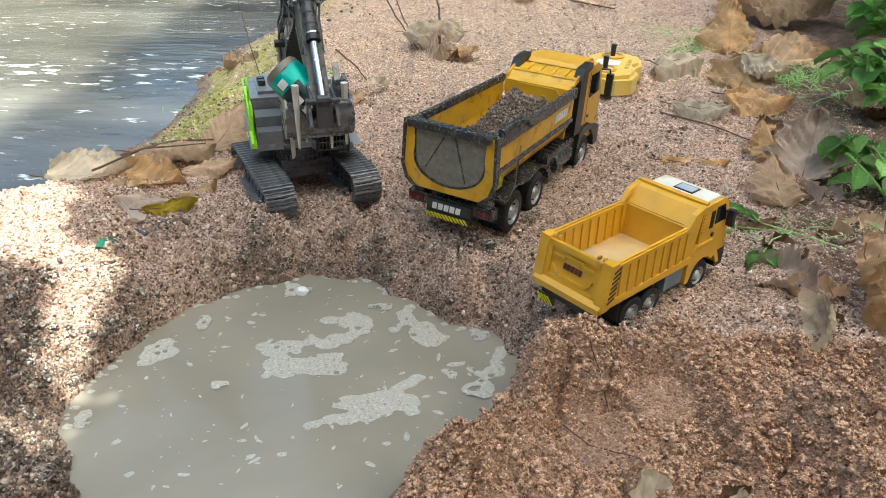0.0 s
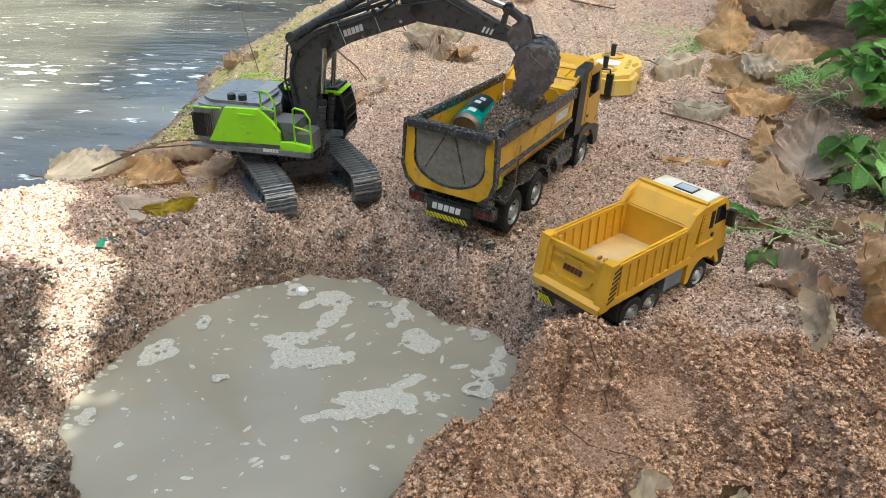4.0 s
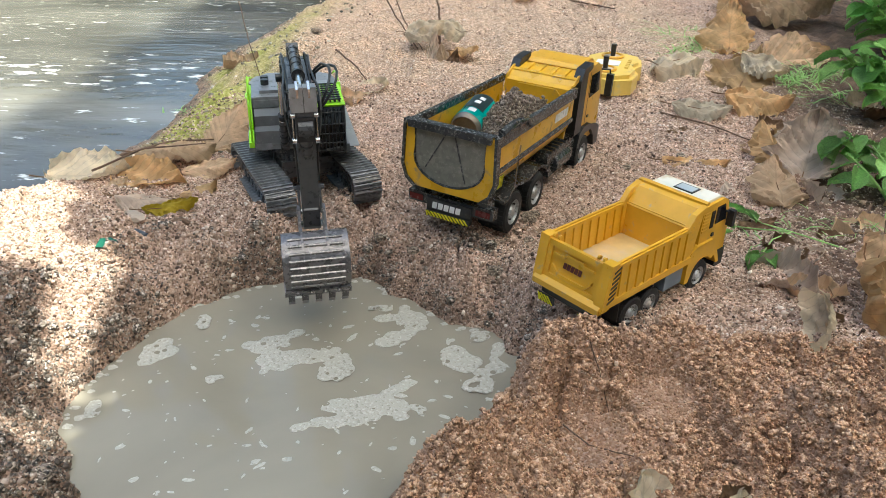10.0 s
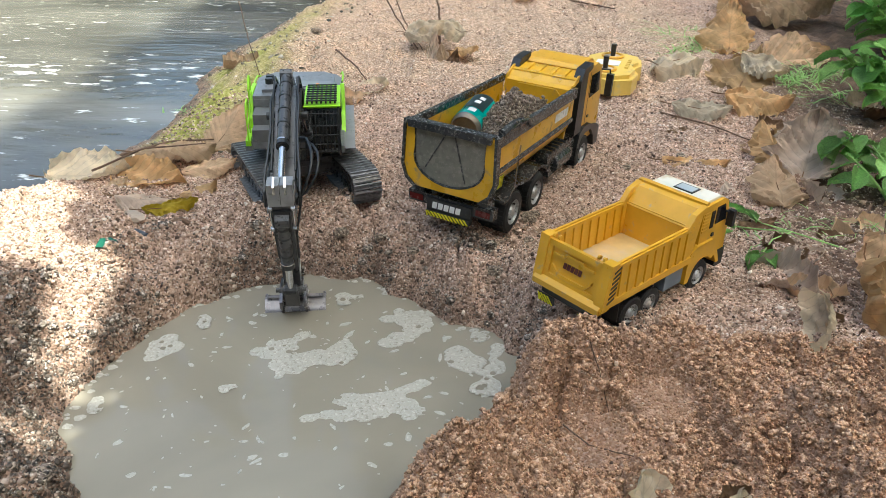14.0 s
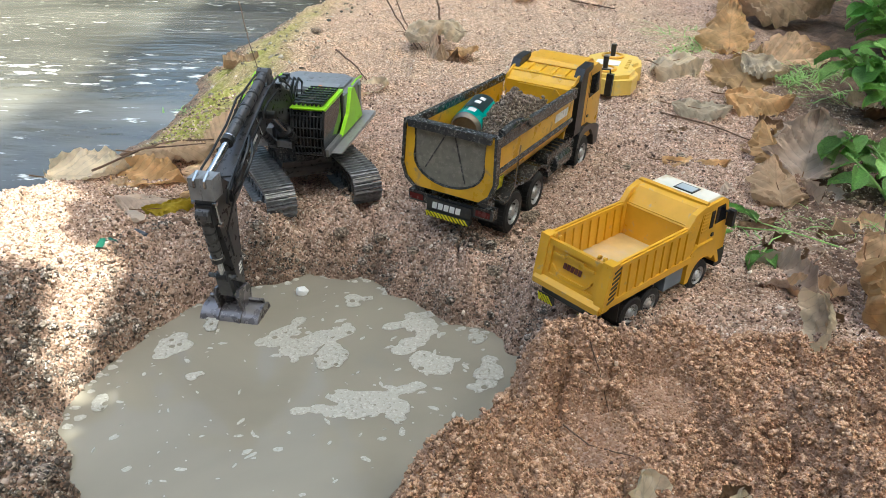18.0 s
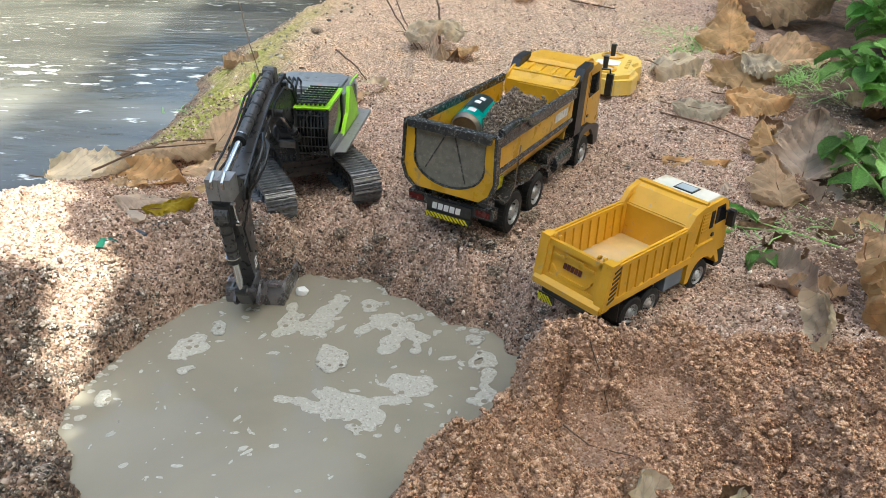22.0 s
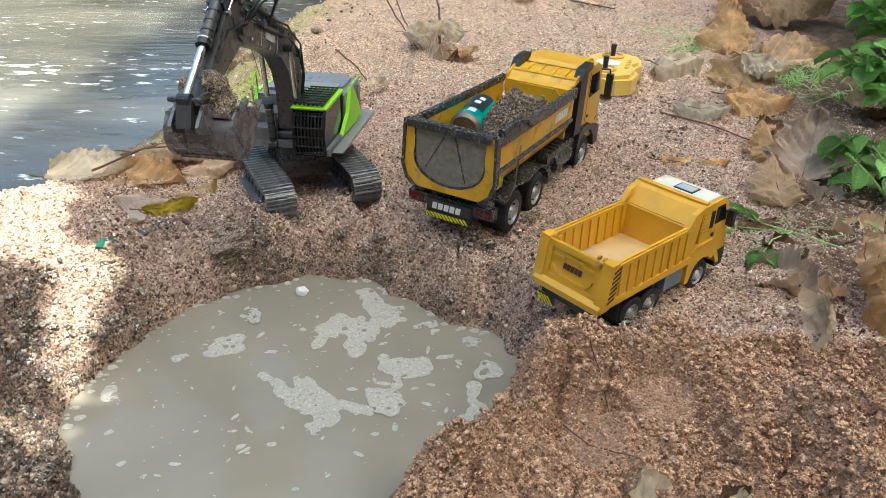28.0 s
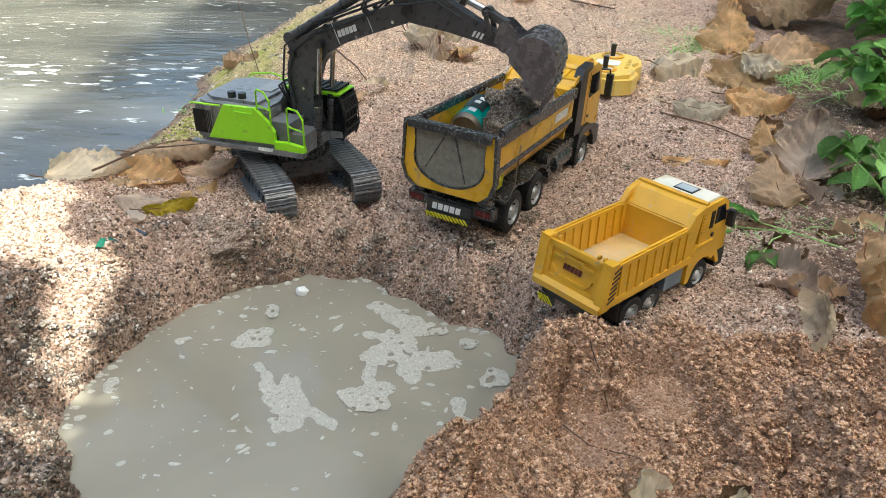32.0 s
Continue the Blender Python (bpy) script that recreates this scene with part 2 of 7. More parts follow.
        z = z - step(clods, 0.45, 0.75) * 0.024 * step(0.10 - np.abs(vnoise(wx, wy, 0.13, 4)), 0, 0.10) * step(d, 0.02, 0.06)
        z = z + mound * (1 - 0.9 * smooth) * (0.030 * vnoise(wx, wy, 0.15, 2) + 0.036 * (0.3 - np.abs(vnoise(wx, wy, 0.10, 5))) + 0.014 * (0.4 - np.abs(vnoise(wy + 3, wx, 0.028, 1))))
        terrace = (0.018 + 0.036 * vnoise(wx * 0.8, wy * 1.5, 0.16, 3)) / 0.015
        z = z + mound * (1 - 0.9 * smooth) * 0.015 * (np.floor(terrace) + step(terrace - np.floor(terrace), 0, 0.22) - 1.2)
        z = z - mound * (1 - smooth) * 0.020 * step(0.085 - np.abs(vnoise(wx, wy, 0.075, 1)), 0, 0.06) * step(d, 0.02, 0.05)
        z = z + heap * (0.022 * (clumps(wx, wy, 0.040, 5) - 0.6) + 0.010 * (clumps(wy, wx, 0.017, 3) - 0.6))
        # trodden and driven ground: shallow ruts, clumps and pits
        loose = step(d, 0.03, 0.12) * (1 - 0.6 * mound) * step(u, 0.05, 0.2)
        z = z + 1.6 * loose * (0.0035 * clumps(wx, wy, 0.011, 5) * step(vnoise(x, y, 0.10, 2), -0.4, 0.5) + 0.0045 * clumps(wx, wy, 0.022, 3) * step(vnoise(x, y, 0.2, 4), -0.3, 0.5) + 0.006 * vnoise(wx, wy, 0.07, 1) + 0.006 * (0.35 - np.abs(vnoise(wx, wy, 0.042, 3))) + 0.0045 * np.abs(vnoise(x, y, 0.02, 5)) + step(y, 1.7, 2.4) * (0.024 * (0.35 - np.abs(vnoise(wx, wy, 0.11, 2))) + 0.009 * clumps(wx, wy, 0.05, 1)))
        z = z + 0.0022 * vnoise(x, y, 0.013, 3) + clods * 0.005 * np.abs(vnoise(x, y, 0.012, 5)) + 0.0012 * vnoise(x, y, 0.006, 4)
    wet = step(-z, -0.02, 0.085) * step(0.20 - d, 0, 0.12) * (0.10 + 0.42 * step(x, -0.25, -0.05)) + 0.9 * heap + 0.30 * step(0.06 - d, 0, 0.06)
    wet = np.clip(wet - 0.1 * step(1.15 - y, 0, 0.2) * step(0.62 + x, 0, 0.1) + (1 - 0.85 * mound) * (0.7 * vnoise(x, y, 0.13, 5) + 0.35 * vnoise(x, y, 0.05, 2)) * step(0.3 - d, 0, 0.2), 0, 1)
    wet = np.maximum(wet, step(0.10 - u, 0, 0.08))
    moss = step(u, 0.02, 0.10) * step(0.42 - u, 0, 0.2) * step(y, 1.6, 1.9) * np.clip(0.85 + 0.9 * vnoise(x, y, 0.14, 0), 0, 1) * step(4.2 - y, 0, 1.5)
    return z, wet, moss, mound, d, u


def axis_steps(lo, hi, fine_step, far, near=1.015):
    core = list(np.arange(lo, hi, fine_step))
    up, dn = [], []
    for out, sign, at, grow in ((up, 1, core[-1], 1.02), (dn, -1, core[0], near)):
        s = fine_step
        while abs(at) < far:
            s *= grow if s < 0.012 else 1.03 if s < 0.03 else 1.12
            at += sign * s
            out.append(at)
    return np.array(dn[::-1] + core + up)


gx, gy = axis_steps(-0.90, 0.68, 0.0037, 120), axis_steps(0.55, 1.42, 0.0032, 120, 1.12)
GX, GY = np.meshgrid(gx, gy, indexing="ij")
GZ, WET, MOSS, MOUND, _, _ = land(GX, GY)
nx, ny = GX.shape
me = bpy.data.meshes.new("ground")
idx = np.arange(nx * ny).reshape(nx, ny)
quads = np.stack([idx[:-1, :-1], idx[1:, :-1], idx[1:, 1:], idx[:-1, 1:]], -1).reshape(-1, 4)
me.vertices.add(nx * ny)
me.vertices.foreach_set("co", np.stack([GX, GY, GZ], -1).ravel())
me.loops.add(quads.size)
me.loops.foreach_set("vertex_index", quads.ravel())
me.polygons.add(len(quads))
me.polygons.foreach_set("loop_start", np.arange(0, quads.size, 4))
me.polygons.foreach_set("use_smooth", np.ones(len(quads), bool))
for key, values in (("wet", WET), ("moss", MOSS), ("mound", MOUND), ("dry", step(GY, 1.9, 2.5) * step(1.25 - GX, 0, 0.4)), ("mould", step(GX + 0.30 * (1.6 - GY) + 0.12 * vnoise(GX, GY, 0.16, 2) + 0.06 * vnoise(GX, GY, 0.05, 3), 0.68, 0.86) * step(GY, 1.0, 1.15) * 0.9)):
    me.attributes.new(key, "FLOAT", "POINT").data.foreach_set("value", values.ravel())
me.update()
me.validate()


def sand_material():
    m = bpy.data.materials.new("coarse_sand")
    m.use_nodes = True
    nt = m.node_tree
    N, L = nt.nodes, nt.links
    b = N["Principled BSDF"]
    geo = N.new("ShaderNodeNewGeometry")

    def noise_at(scale, detail=4, rough=0.6):
        n = N.new("ShaderNodeTexNoise")
        n.inputs["Scale"].default_value, n.inputs["Detail"].default_value, n.inputs["Roughness"].default_value = scale, detail, rough
        L.new(geo.outputs["Position"], n.inputs["Vector"])
        return n.outputs[0]

    def ramp(value, stops):
        r = N.new("ShaderNodeValToRGB")
        el = r.color_ramp.elements
        while len(el) < len(stops):
            el.new(0.5)
        for e, (p, c) in zip(el, stops):
            e.position, e.color = p, (*c, 1)
        L.new(value, r.inputs[0])
        return r.outputs[0]

    def mix(fac, a, c, blend="MIX"):
        x = N.new("ShaderNodeMix")
        x.data_type, x.blend_type = "RGBA", blend
        for s, v in ((0, fac), (6, a), (7, c)):
            if isinstance(v, tuple):
                x.inputs[s].default_value = (*v, 1)
            elif isinstance(v, float):
                x.inputs[s].default_value = v
            else:
                L.new(v, x.inputs[s])
        return x.outputs[2]

    def attr(name):
        a = N.new("ShaderNodeAttribute")
        a.attribute_name = name
        return a.outputs["Fac"]

    vor = N.new("ShaderNodeTexVoronoi")
    vor.inputs["Scale"].default_value = 260
    L.new(geo.outputs["Position"], vor.inputs["Vector"])
    sep = N.new("ShaderNodeSeparateColor")
    L.new(vor.outputs["Color"], sep.inputs[0])
    grains = ramp(sep.outputs[0], [(0.0, (0.10, 0.06, 0.04)), (0.16, (0.33, 0.22, 0.16)), (0.5, (0.58, 0.405, 0.31)), (0.82, (0.72, 0.52, 0.41)), (1.0, (0.92, 0.79, 0.69))])
    patches = mix(1.0, ramp(noise_at(7, 5), [(0.3, (0.84, 0.80, 0.78)), (0.5, (1.0, 0.97, 0.95)), (0.7, (1.10, 1.03, 0.97))]), ramp(noise_at(38, 5), [(0.3, (0.72, 0.70, 0.68)), (0.6, (1.08, 1.07, 1.06))]), "MULTIPLY")
    col = mix(1.0, grains, patches, "MULTIPLY")
    orange = mix(0.65, col, (0.45, 0.25, 0.145))
    col = mix(attr("mound"), col, orange)
    wetcol = mix(1.0, col, ramp(noise_at(28, 5), [(0.3, (0.20, 0.18, 0.17)), (0.7, (0.62, 0.57, 0.52))]), "MULTIPLY")
    col = mix(attr("wet"), col, wetcol)
    # pale dry sand further back, dark leaf mould beneath the litter
    col = mix(attr("dry"), col, mix(1.0, col, (1.14, 1.18, 1.12), "MULTIPLY"))
    col = mix(attr("mould"), col, ramp(noise_at(24, 6), [(0.3, (0.045, 0.027, 0.018)), (0.52, (0.15, 0.085, 0.055)), (0.72, (0.30, 0.18, 0.12))]))
    mossn = ramp(noise_at(60, 6), [(0.3, (0.14, 0.15, 0.03)), (0.5, (0.38, 0.37, 0.08)), (0.64, (0.58, 0.53, 0.22)), (0.76, (0.68, 0.60, 0.45))])
    col = mix(attr("moss"), col, mossn)
    L.new(col, b.inputs["Base Color"])
    mr = N.new("ShaderNodeMapRange")
    mr.inputs[3].default_value, mr.inputs[4].default_value = 0.92, 0.55
    L.new(attr("wet"), mr.inputs[0])
    L.new(mr.outputs[0], b.inputs["Roughness"])
    b1 = N.new("ShaderNodeBump")
    b1.inputs["Strength"].default_value, b1.inputs["Distance"].default_value = 1.0, 0.003
    L.new(vor.outputs["Distance"], b1.inputs["Height"])
    b1.invert = True
    b2 = N.new("ShaderNodeBump")
    b2.inputs["Strength"].default_value, b2.inputs["Distance"].default_value = 0.9, 0.009
    L.new(noise_at(110, 5, 0.7), b2.inputs["Height"])
    L.new(b1.outputs[0], b2.inputs["Normal"])
    L.new(b2.outputs[0], b.inputs["Normal"])
    return m


SAND = sand_material()
me.materials.append(SAND)
ground = tagged(new("ground", me), "coarse pinkish-brown sandy ground with wet banks and mossy shore", "ground", kind="structure")


# ---- water ----
def water_material(name, base, rough, scale, bump, ripple_glints=None):
    m = bpy.data.materials.new(name)
    m.use_nodes = True
    nt = m.node_tree
    N, L = nt.nodes, nt.links
    b = N["Principled BSDF"]
    geo = N.new("ShaderNodeNewGeometry")
    mp = N.new("ShaderNodeMapping")
    mp.inputs["Rotation"].default_value = (0, 0, radians(-20))
    mp.inputs["Scale"].default_value = (0.55, 1.5, 1) if ripple_glints else (1, 1, 1)
    L.new(geo.outputs["Position"], mp.inputs[0])
    n = N.new("ShaderNodeTexNoise")
    n.inputs["Scale"].default_value, n.inputs["Detail"].default_value = scale, 4
    L.new(mp.outputs[0], n.inputs["Vector"])
    n2 = N.new("ShaderNodeTexNoise")
    n2.inputs["Scale"].default_value, n2.inputs["Detail"].default_value, n2.inputs["Distortion"].default_value = (1.6 if ripple_glints else 3.0), 6, 0.6
    L.new(mp.outputs[0], n2.inputs["Vector"])
    r = N.new("ShaderNodeValToRGB")
    el = r.color_ramp.elements
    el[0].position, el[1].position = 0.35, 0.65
    el[0].color, el[1].color = (*[c * (0.4 if ripple_glints else 0.88) for c in base], 1), (*[c * (1.5 if ripple_glints else 1.1) for c in base], 1)
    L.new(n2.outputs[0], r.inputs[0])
    out = r.outputs[0]
    # pale sky glints on the ripples, painted into the stream's colour
    if ripple_glints:
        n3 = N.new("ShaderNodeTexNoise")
        n3.inputs["Scale"].default_value, n3.inputs["Detail"].default_value, n3.inputs["Roughness"].default_value = ripple_glints, 7, 0.6
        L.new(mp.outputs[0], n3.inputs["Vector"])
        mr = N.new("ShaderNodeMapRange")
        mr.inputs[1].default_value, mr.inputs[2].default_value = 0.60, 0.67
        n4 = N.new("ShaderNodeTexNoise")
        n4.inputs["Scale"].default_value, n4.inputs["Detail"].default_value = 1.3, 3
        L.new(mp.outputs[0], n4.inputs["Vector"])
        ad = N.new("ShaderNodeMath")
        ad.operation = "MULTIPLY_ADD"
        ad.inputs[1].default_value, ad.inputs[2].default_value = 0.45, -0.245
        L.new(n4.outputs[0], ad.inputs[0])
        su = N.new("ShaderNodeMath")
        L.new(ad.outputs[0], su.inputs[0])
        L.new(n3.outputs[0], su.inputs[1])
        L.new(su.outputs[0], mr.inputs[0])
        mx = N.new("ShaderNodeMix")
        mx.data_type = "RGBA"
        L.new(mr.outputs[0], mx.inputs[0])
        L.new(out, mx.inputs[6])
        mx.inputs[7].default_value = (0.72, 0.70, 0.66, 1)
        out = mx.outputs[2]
    L.new(out, b.inputs["Base Color"])
    b.inputs["Roughness"].default_value = rough
    b.inputs["IOR"].default_value = 1.33
    bp = N.new("ShaderNodeBump")
    bp.inputs["Strength"].default_value, bp.inputs["Distance"].default_value = bump, 0.004
    L.new(n.outputs[0], bp.inputs["Height"])
    L.new(bp.outputs[0], b.inputs["Normal"])
    return m


POND_WATER = water_material("muddy_pond_water", (0.265, 0.234, 0.182), 0.03, 14, 0.05)
STREAM_WATER = water_material("grey_stream_water", (0.105, 0.096, 0.078), 0.16, 11, 0.9, ripple_glints=17)
pond = part("pond_water", prism([(-0.75, 0.45), (0.30, 0.45), (0.30, 1.36), (-0.75, 1.36)], POND_Z - 0.001, POND_Z, "z"), POND_WATER)
tagged(pond, "murky beige muddy water filling the dug pond", "water", kind="structure")
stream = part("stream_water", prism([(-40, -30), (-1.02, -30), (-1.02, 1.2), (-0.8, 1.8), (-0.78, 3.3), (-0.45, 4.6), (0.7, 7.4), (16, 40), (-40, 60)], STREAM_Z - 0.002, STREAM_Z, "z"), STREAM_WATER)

# an unseen leafy bank, added well outside the view to darken the stream's mirror image
FAR_BANK = mat("dark_far_foliage", (0.13, 0.13, 0.10), 0.9, var=0.6, scale=1.5)
rsb = np.random.RandomState(8)
bank = bmesh.new()
top = [(-26 + 2.0 * k, (3.6 if k < 10 else 2.0) + 2.2 * rsb.rand()) for k in range(23)]
prism([(-26, -0.4)] + top + [(18, -0.4)], 15.0, 17.0, "y", bank)
tagged(part("backdrop", bank, FAR_BANK), "unseen dark bank added for the stream to mirror", "far bank", kind="structure")
tagged(stream, "shallow grey rippling stream along the mossy shore", "water", kind="structure")
# ---- the two toy dump trucks ----
def add_wheel(truck, name, x, y, r, width, side, master=None):
    """A tyre with a rim; side is -1 for the right."""
    m = pose(x, y, r, 0, 0, 0 if side < 0 else 180)
    if master:
        w = again(master[0], name, truck, m)
        for child in master[1]:
            again(child, child.name.split(".")[0], w, child.matrix_basis.copy())
        return master
    h = width / 2
    bm = lathe([(r * 0.60, -h), (r * 0.90, -h), (r * 0.98, -h * 0.8), (r, -h * 0.5), (r, h * 0.5), (r * 0.98, h * 0.8), (r * 0.9, h), (r * 0.5, h)], 28, first=False)
    for k in range(28):
        for s in (-1, 1):
            a = 2 * math.pi * (k + 0.25 * s) / 28
            t = Matrix.Rotation(-a, 4, "Y")
            v0 = len(bm.verts)
            box(r * 0.985, r * 1.035, h * (0.08 if s > 0 else -0.85), h * (0.85 if s > 0 else -0.08), -r * 0.07, r * 0.07, bm)
            bm.verts.ensure_lookup_table()
            for v in bm.verts[v0:]:
                v.co = t @ v.co
    tyre = part(name, bm, RUBBER, truck, "black rubber tyre caked with sand", m)
    rb = lathe([(r * 0.60, -h * 0.98), (r * 0.57, -h * 1.0), (r * 0.52, -h * 0.7), (r * 0.40, -h * 0.55), (r * 0.30, -h * 0.62), (r * 0.24, -h * 1.0), (r * 0.10, -h * 1.1)], 24, first=False)
    rim = part("rim", rb, RIM, tyre, "grey metal rim", smooth=True)
    nb = bmesh.new()
    for k in range(8):
        a = 2 * math.pi * k / 8
        c = Vector((r * 0.40 * math.cos(a), 0, r * 0.40 * math.sin(a)))
        rod(c + Vector((0, -h * 0.8, 0)), c + Vector((0, -h * 0.5, 0)), r * 0.045, 6, nb)
    nuts = part("wheel_nuts", nb, BLACK, tyre, "dark wheel nuts")
    return tyre, (rim, nuts)


def hazard(parent, name, y0, y1, z0, z1, x, n, thick=0.0015, m=None, axis="x"):
    """A sign plate with slanted yellow bars, facing backwards."""
    plate = part(name, box(x, x + 0.003, y0, y1, z0, z1), BLACK, parent, "black and yellow hazard plate", m)
    bm = bmesh.new()
    w = (y1 - y0) / n
    for k in range(n):
        a = y0 + k * w
        s = z1 - z0
        prism([(a + 0.15 * w, z0 + 0.0005), (a + 0.6 * w, z0 + 0.0005), (min(a + 0.6 * w + 0.8 * s, y1), z1 - 0.0005), (min(a + 0.15 * w + 0.8 * s, y1 - 0.001), z1 - 0.0005)], x - thick, x, "x", bm)
    part("hazard_stripes", bm, STRIPE_Y, plate, "yellow slanted stripes")
    return plate


def emblem(parent, m, w, h, material, thick=0.0012):
    """The maker's mark as plain slanted blocks, in the x-z plane of m, facing -y."""
    bm = bmesh.new()
    n = 5
    for k in range(n):
        a, b = w * k / n, w * (k + 0.78) / n
        prism([(a, 0), (b, 0), (b + 0.12 * h, h), (a + 0.12 * h, h)], -thick, 0, "y", bm)
    return part("emblem", bm, material, parent, "maker's mark in plain blocks", m)


def shell_yz(outline, thick, x0, x1):
    """A trough: an open outline in y-z with thickness, drawn along x."""
    n = len(outline)
    inner = []
    for i, (y, z) in enumerate(outline):
        (ya, za), (yb, zb) = outline[max(i - 1, 0)], outline[min(i + 1, n - 1)]
        d = Vector((yb - ya, zb - za)).normalized()
        inner.append((y - d.y * thick, z + d.x * thick))
    return prism(outline + inner[::-1], x0, x1, "x")


def big_truck():
    t = empty("dump_truck", pose(0.0738, 1.3772, 0.0, 1.41, 1.6, 61.35), "large yellow and black toy dump truck with muddy bed", "toy truck", "toy dump trucks")
    W = 0.0895
    U = [(W, 0.231), (W, 0.170), (W - 0.006, 0.145), (W - 0.022, 0.122), (W - 0.045, 0.112), (0.0, 0.110), (-W + 0.045, 0.112), (-W + 0.022, 0.122), (-W + 0.006, 0.145), (-W, 0.170), (-W, 0.231)]
    part("bed", shell_yz(U, -0.004, -0.140, 0.262), YELLOW_DIRTY, t, "yellow tipper bed, wet and muddy inside", bevel=0.0008)
    # black rims along the walls
    for s in (-1, 1):
        part("bed_rim", prism([(s * (W - 0.006), 0.222), (s * (W + 0.004), 0.214), (s * (W + 0.004), 0.236), (s * (W - 0.006), 0.236)], -0.145, 0.268, "x"), WET_BLACK, t, "black rim rail with mud", bevel=0.001)
    part("wall_bar", prism([(-W - 0.003, 0.160), (-W, 0.160), (-W, 0.170), (-W - 0.003, 0.168)], -0.13, 0.262, "x"), WET_BLACK, t)
    part("wall_bar", prism([(W + 0.003, 0.160), (W, 0.160), (W, 0.170), (W + 0.003, 0.168)], -0.13, 0.262, "x"), WET_BLACK, t)
    # rear frame with the rounded gate in it
    outer = [(W + 0.002, 0.236), (W + 0.006, 0.150), (W - 0.003, 0.125), (W - 0.022, 0.108), (-W + 0.022, 0.108), (-W + 0.003, 0.125), (-W - 0.006, 0.150), (-W - 0.002, 0.236)]
    hole = [(0.074, 0.229)] + [(0.074 * math.cos(a), 0.170 - 0.048 * math.sin(a)) for a in np.linspace(0.0, math.pi, 14)] + [(-0.074, 0.229)]
    bm = bmesh.new()
    ring = outer + hole[::-1]
    prism(ring, -0.153, -0.143, "x", bm)
    part("rear_frame", bm, YELLOW_DIRTY, t, "yellow rear frame round the gate", bevel=0.0008)
    for s in (-1, 1):
        tr = [(s * (W + 0.002), 0.238), (s * (W + 0.006), 0.150), (s * (W - 0.003), 0.125), (s * (W - 0.022), 0.108), (s * (W - 0.022), 0.103), (s * (W + 0.001), 0.121), (s * (W + 0.011), 0.148), (s * (W + 0.008), 0.238)]
        part("edge_trim", prism(tr, -0.157, -0.141, "x"), WET_BLACK, t, "black trim of the rear frame", bevel=0.0008)
    gate = part("tailgate", prism(hole, -0.150, -0.146, "x"), GATE, t, "rounded dark grimy tailgate", bevel=0.0006)
    part("gate_rail", prism([(-0.085, 0.226), (0.085, 0.226), (0.088, 0.240), (-0.088, 0.240)], -0.161, -0.139, "x"), WET_BLACK, gate, "muddy top rail", bevel=0.002)
    for pa, pb in (((0.008, 0.226), (0.050, 0.150)), ((-0.010, 0.222), (-0.036, 0.136))):
        part("gate_rib", rod((-0.151, *pa), (-0.151, *pb), 0.0013, 6), WET_BLACK, gate)
    rim_pts = [(-0.152, y, z) for y, z in hole]
    part("gate_edge", tube(rim_pts, 0.0022, 6), WET_BLACK, gate)
    # front wall of the bed and the hood over the cab
    head = [(0.258, 0.112), (0.266, 0.112), (0.270, 0.230), (0.290, 0.246), (0.345, 0.253), (0.345, 0.247), (0.290, 0.240), (0.262, 0.228)]
    part("headboard", prism(head, -0.078, 0.078), YELLOW_DIRTY, t, "yellow front wall with hood", bevel=0.001)
    for y in (-0.046, -0.016, 0.016, 0.046):
        part("hood_rib", prism([(0.288, 0.2455), (0.294, 0.2500), (0.338, 0.2560), (0.344, 0.2525), (0.290, 0.2440)], y - 0.004, y + 0.004), YELLOW_DIRTY, t, "raised rib on the hood", bevel=0.0008)
    part("hood_edge", rod((0.2895, -0.078, 0.2455), (0.2895, 0.078, 0.2455), 0.0022, 8), YELLOW_DIRTY, t)
    part("head_panel", prism([(-0.066, 0.160), (0.066, 0.160), (0.066, 0.206), (0.046, 0.226), (-0.046, 0.226), (-0.066, 0.206)], 0.2545, 0.2590, "x"), YELLOW_DIRTY, t, "pressed panel with slanted corners", bevel=0.0014)
    for s in (-1, 1):
        part("head_side", prism([(0.255, 0.20), (0.272, 0.20), (0.274, 0.232), (0.342, 0.252), (0.300, 0.253), (0.266, 0.238)], s * 0.078, s * 0.082), YELLOW_DIRTY, t, bevel=0.0006)
    # cab
    cab = part("cab", prism([(0.345, 0.075), (0.345, 0.235), (0.360, 0.254), (0.430, 0.260), (0.462, 0.246), (0.482, 0.190), (0.488, 0.130), (0.488, 0.075)], -0.083, 0.083), YELLOW, t, "yellow cab with dark side window", bevel=0.004)
    part("roof_panel", prism([(0.352, 0.254), (0.362, 0.262), (0.428, 0.268), (0.455, 0.254), (0.43, 0.254)], -0.066, 0.066), YELLOW, cab, bevel=0.002)
    for s in (-1, 1):
        part("side_window", prism([(0.392, 0.182), (0.392, 0.236), (0.448, 0.236), (0.466, 0.186)], s * 0.0825, s * 0.0842), GLASS, cab, "dark glossy side window")
        part("door_line", box(0.384, 0.3855, min(s * 0.0832, s * 0.0836), max(s * 0.0832, s * 0.0836), 0.085, 0.245), BLACK, cab)
        part("rear_pillar", prism([(0.300, 0.112), (0.300, 0.242), (0.316, 0.266), (0.372, 0.271), (0.372, 0.258), (0.345, 0.252), (0.345, 0.112)], s * 0.068, s * 0.089), BLACK, t, "black air intake behind the cab", bevel=0.003)
        part("mirror_arm", tube([(0.462, s * 0.083, 0.238), (0.478, s * 0.100, 0.236), (0.480, s * 0.103, 0.22)], 0.0025, 6), BLACK, cab)
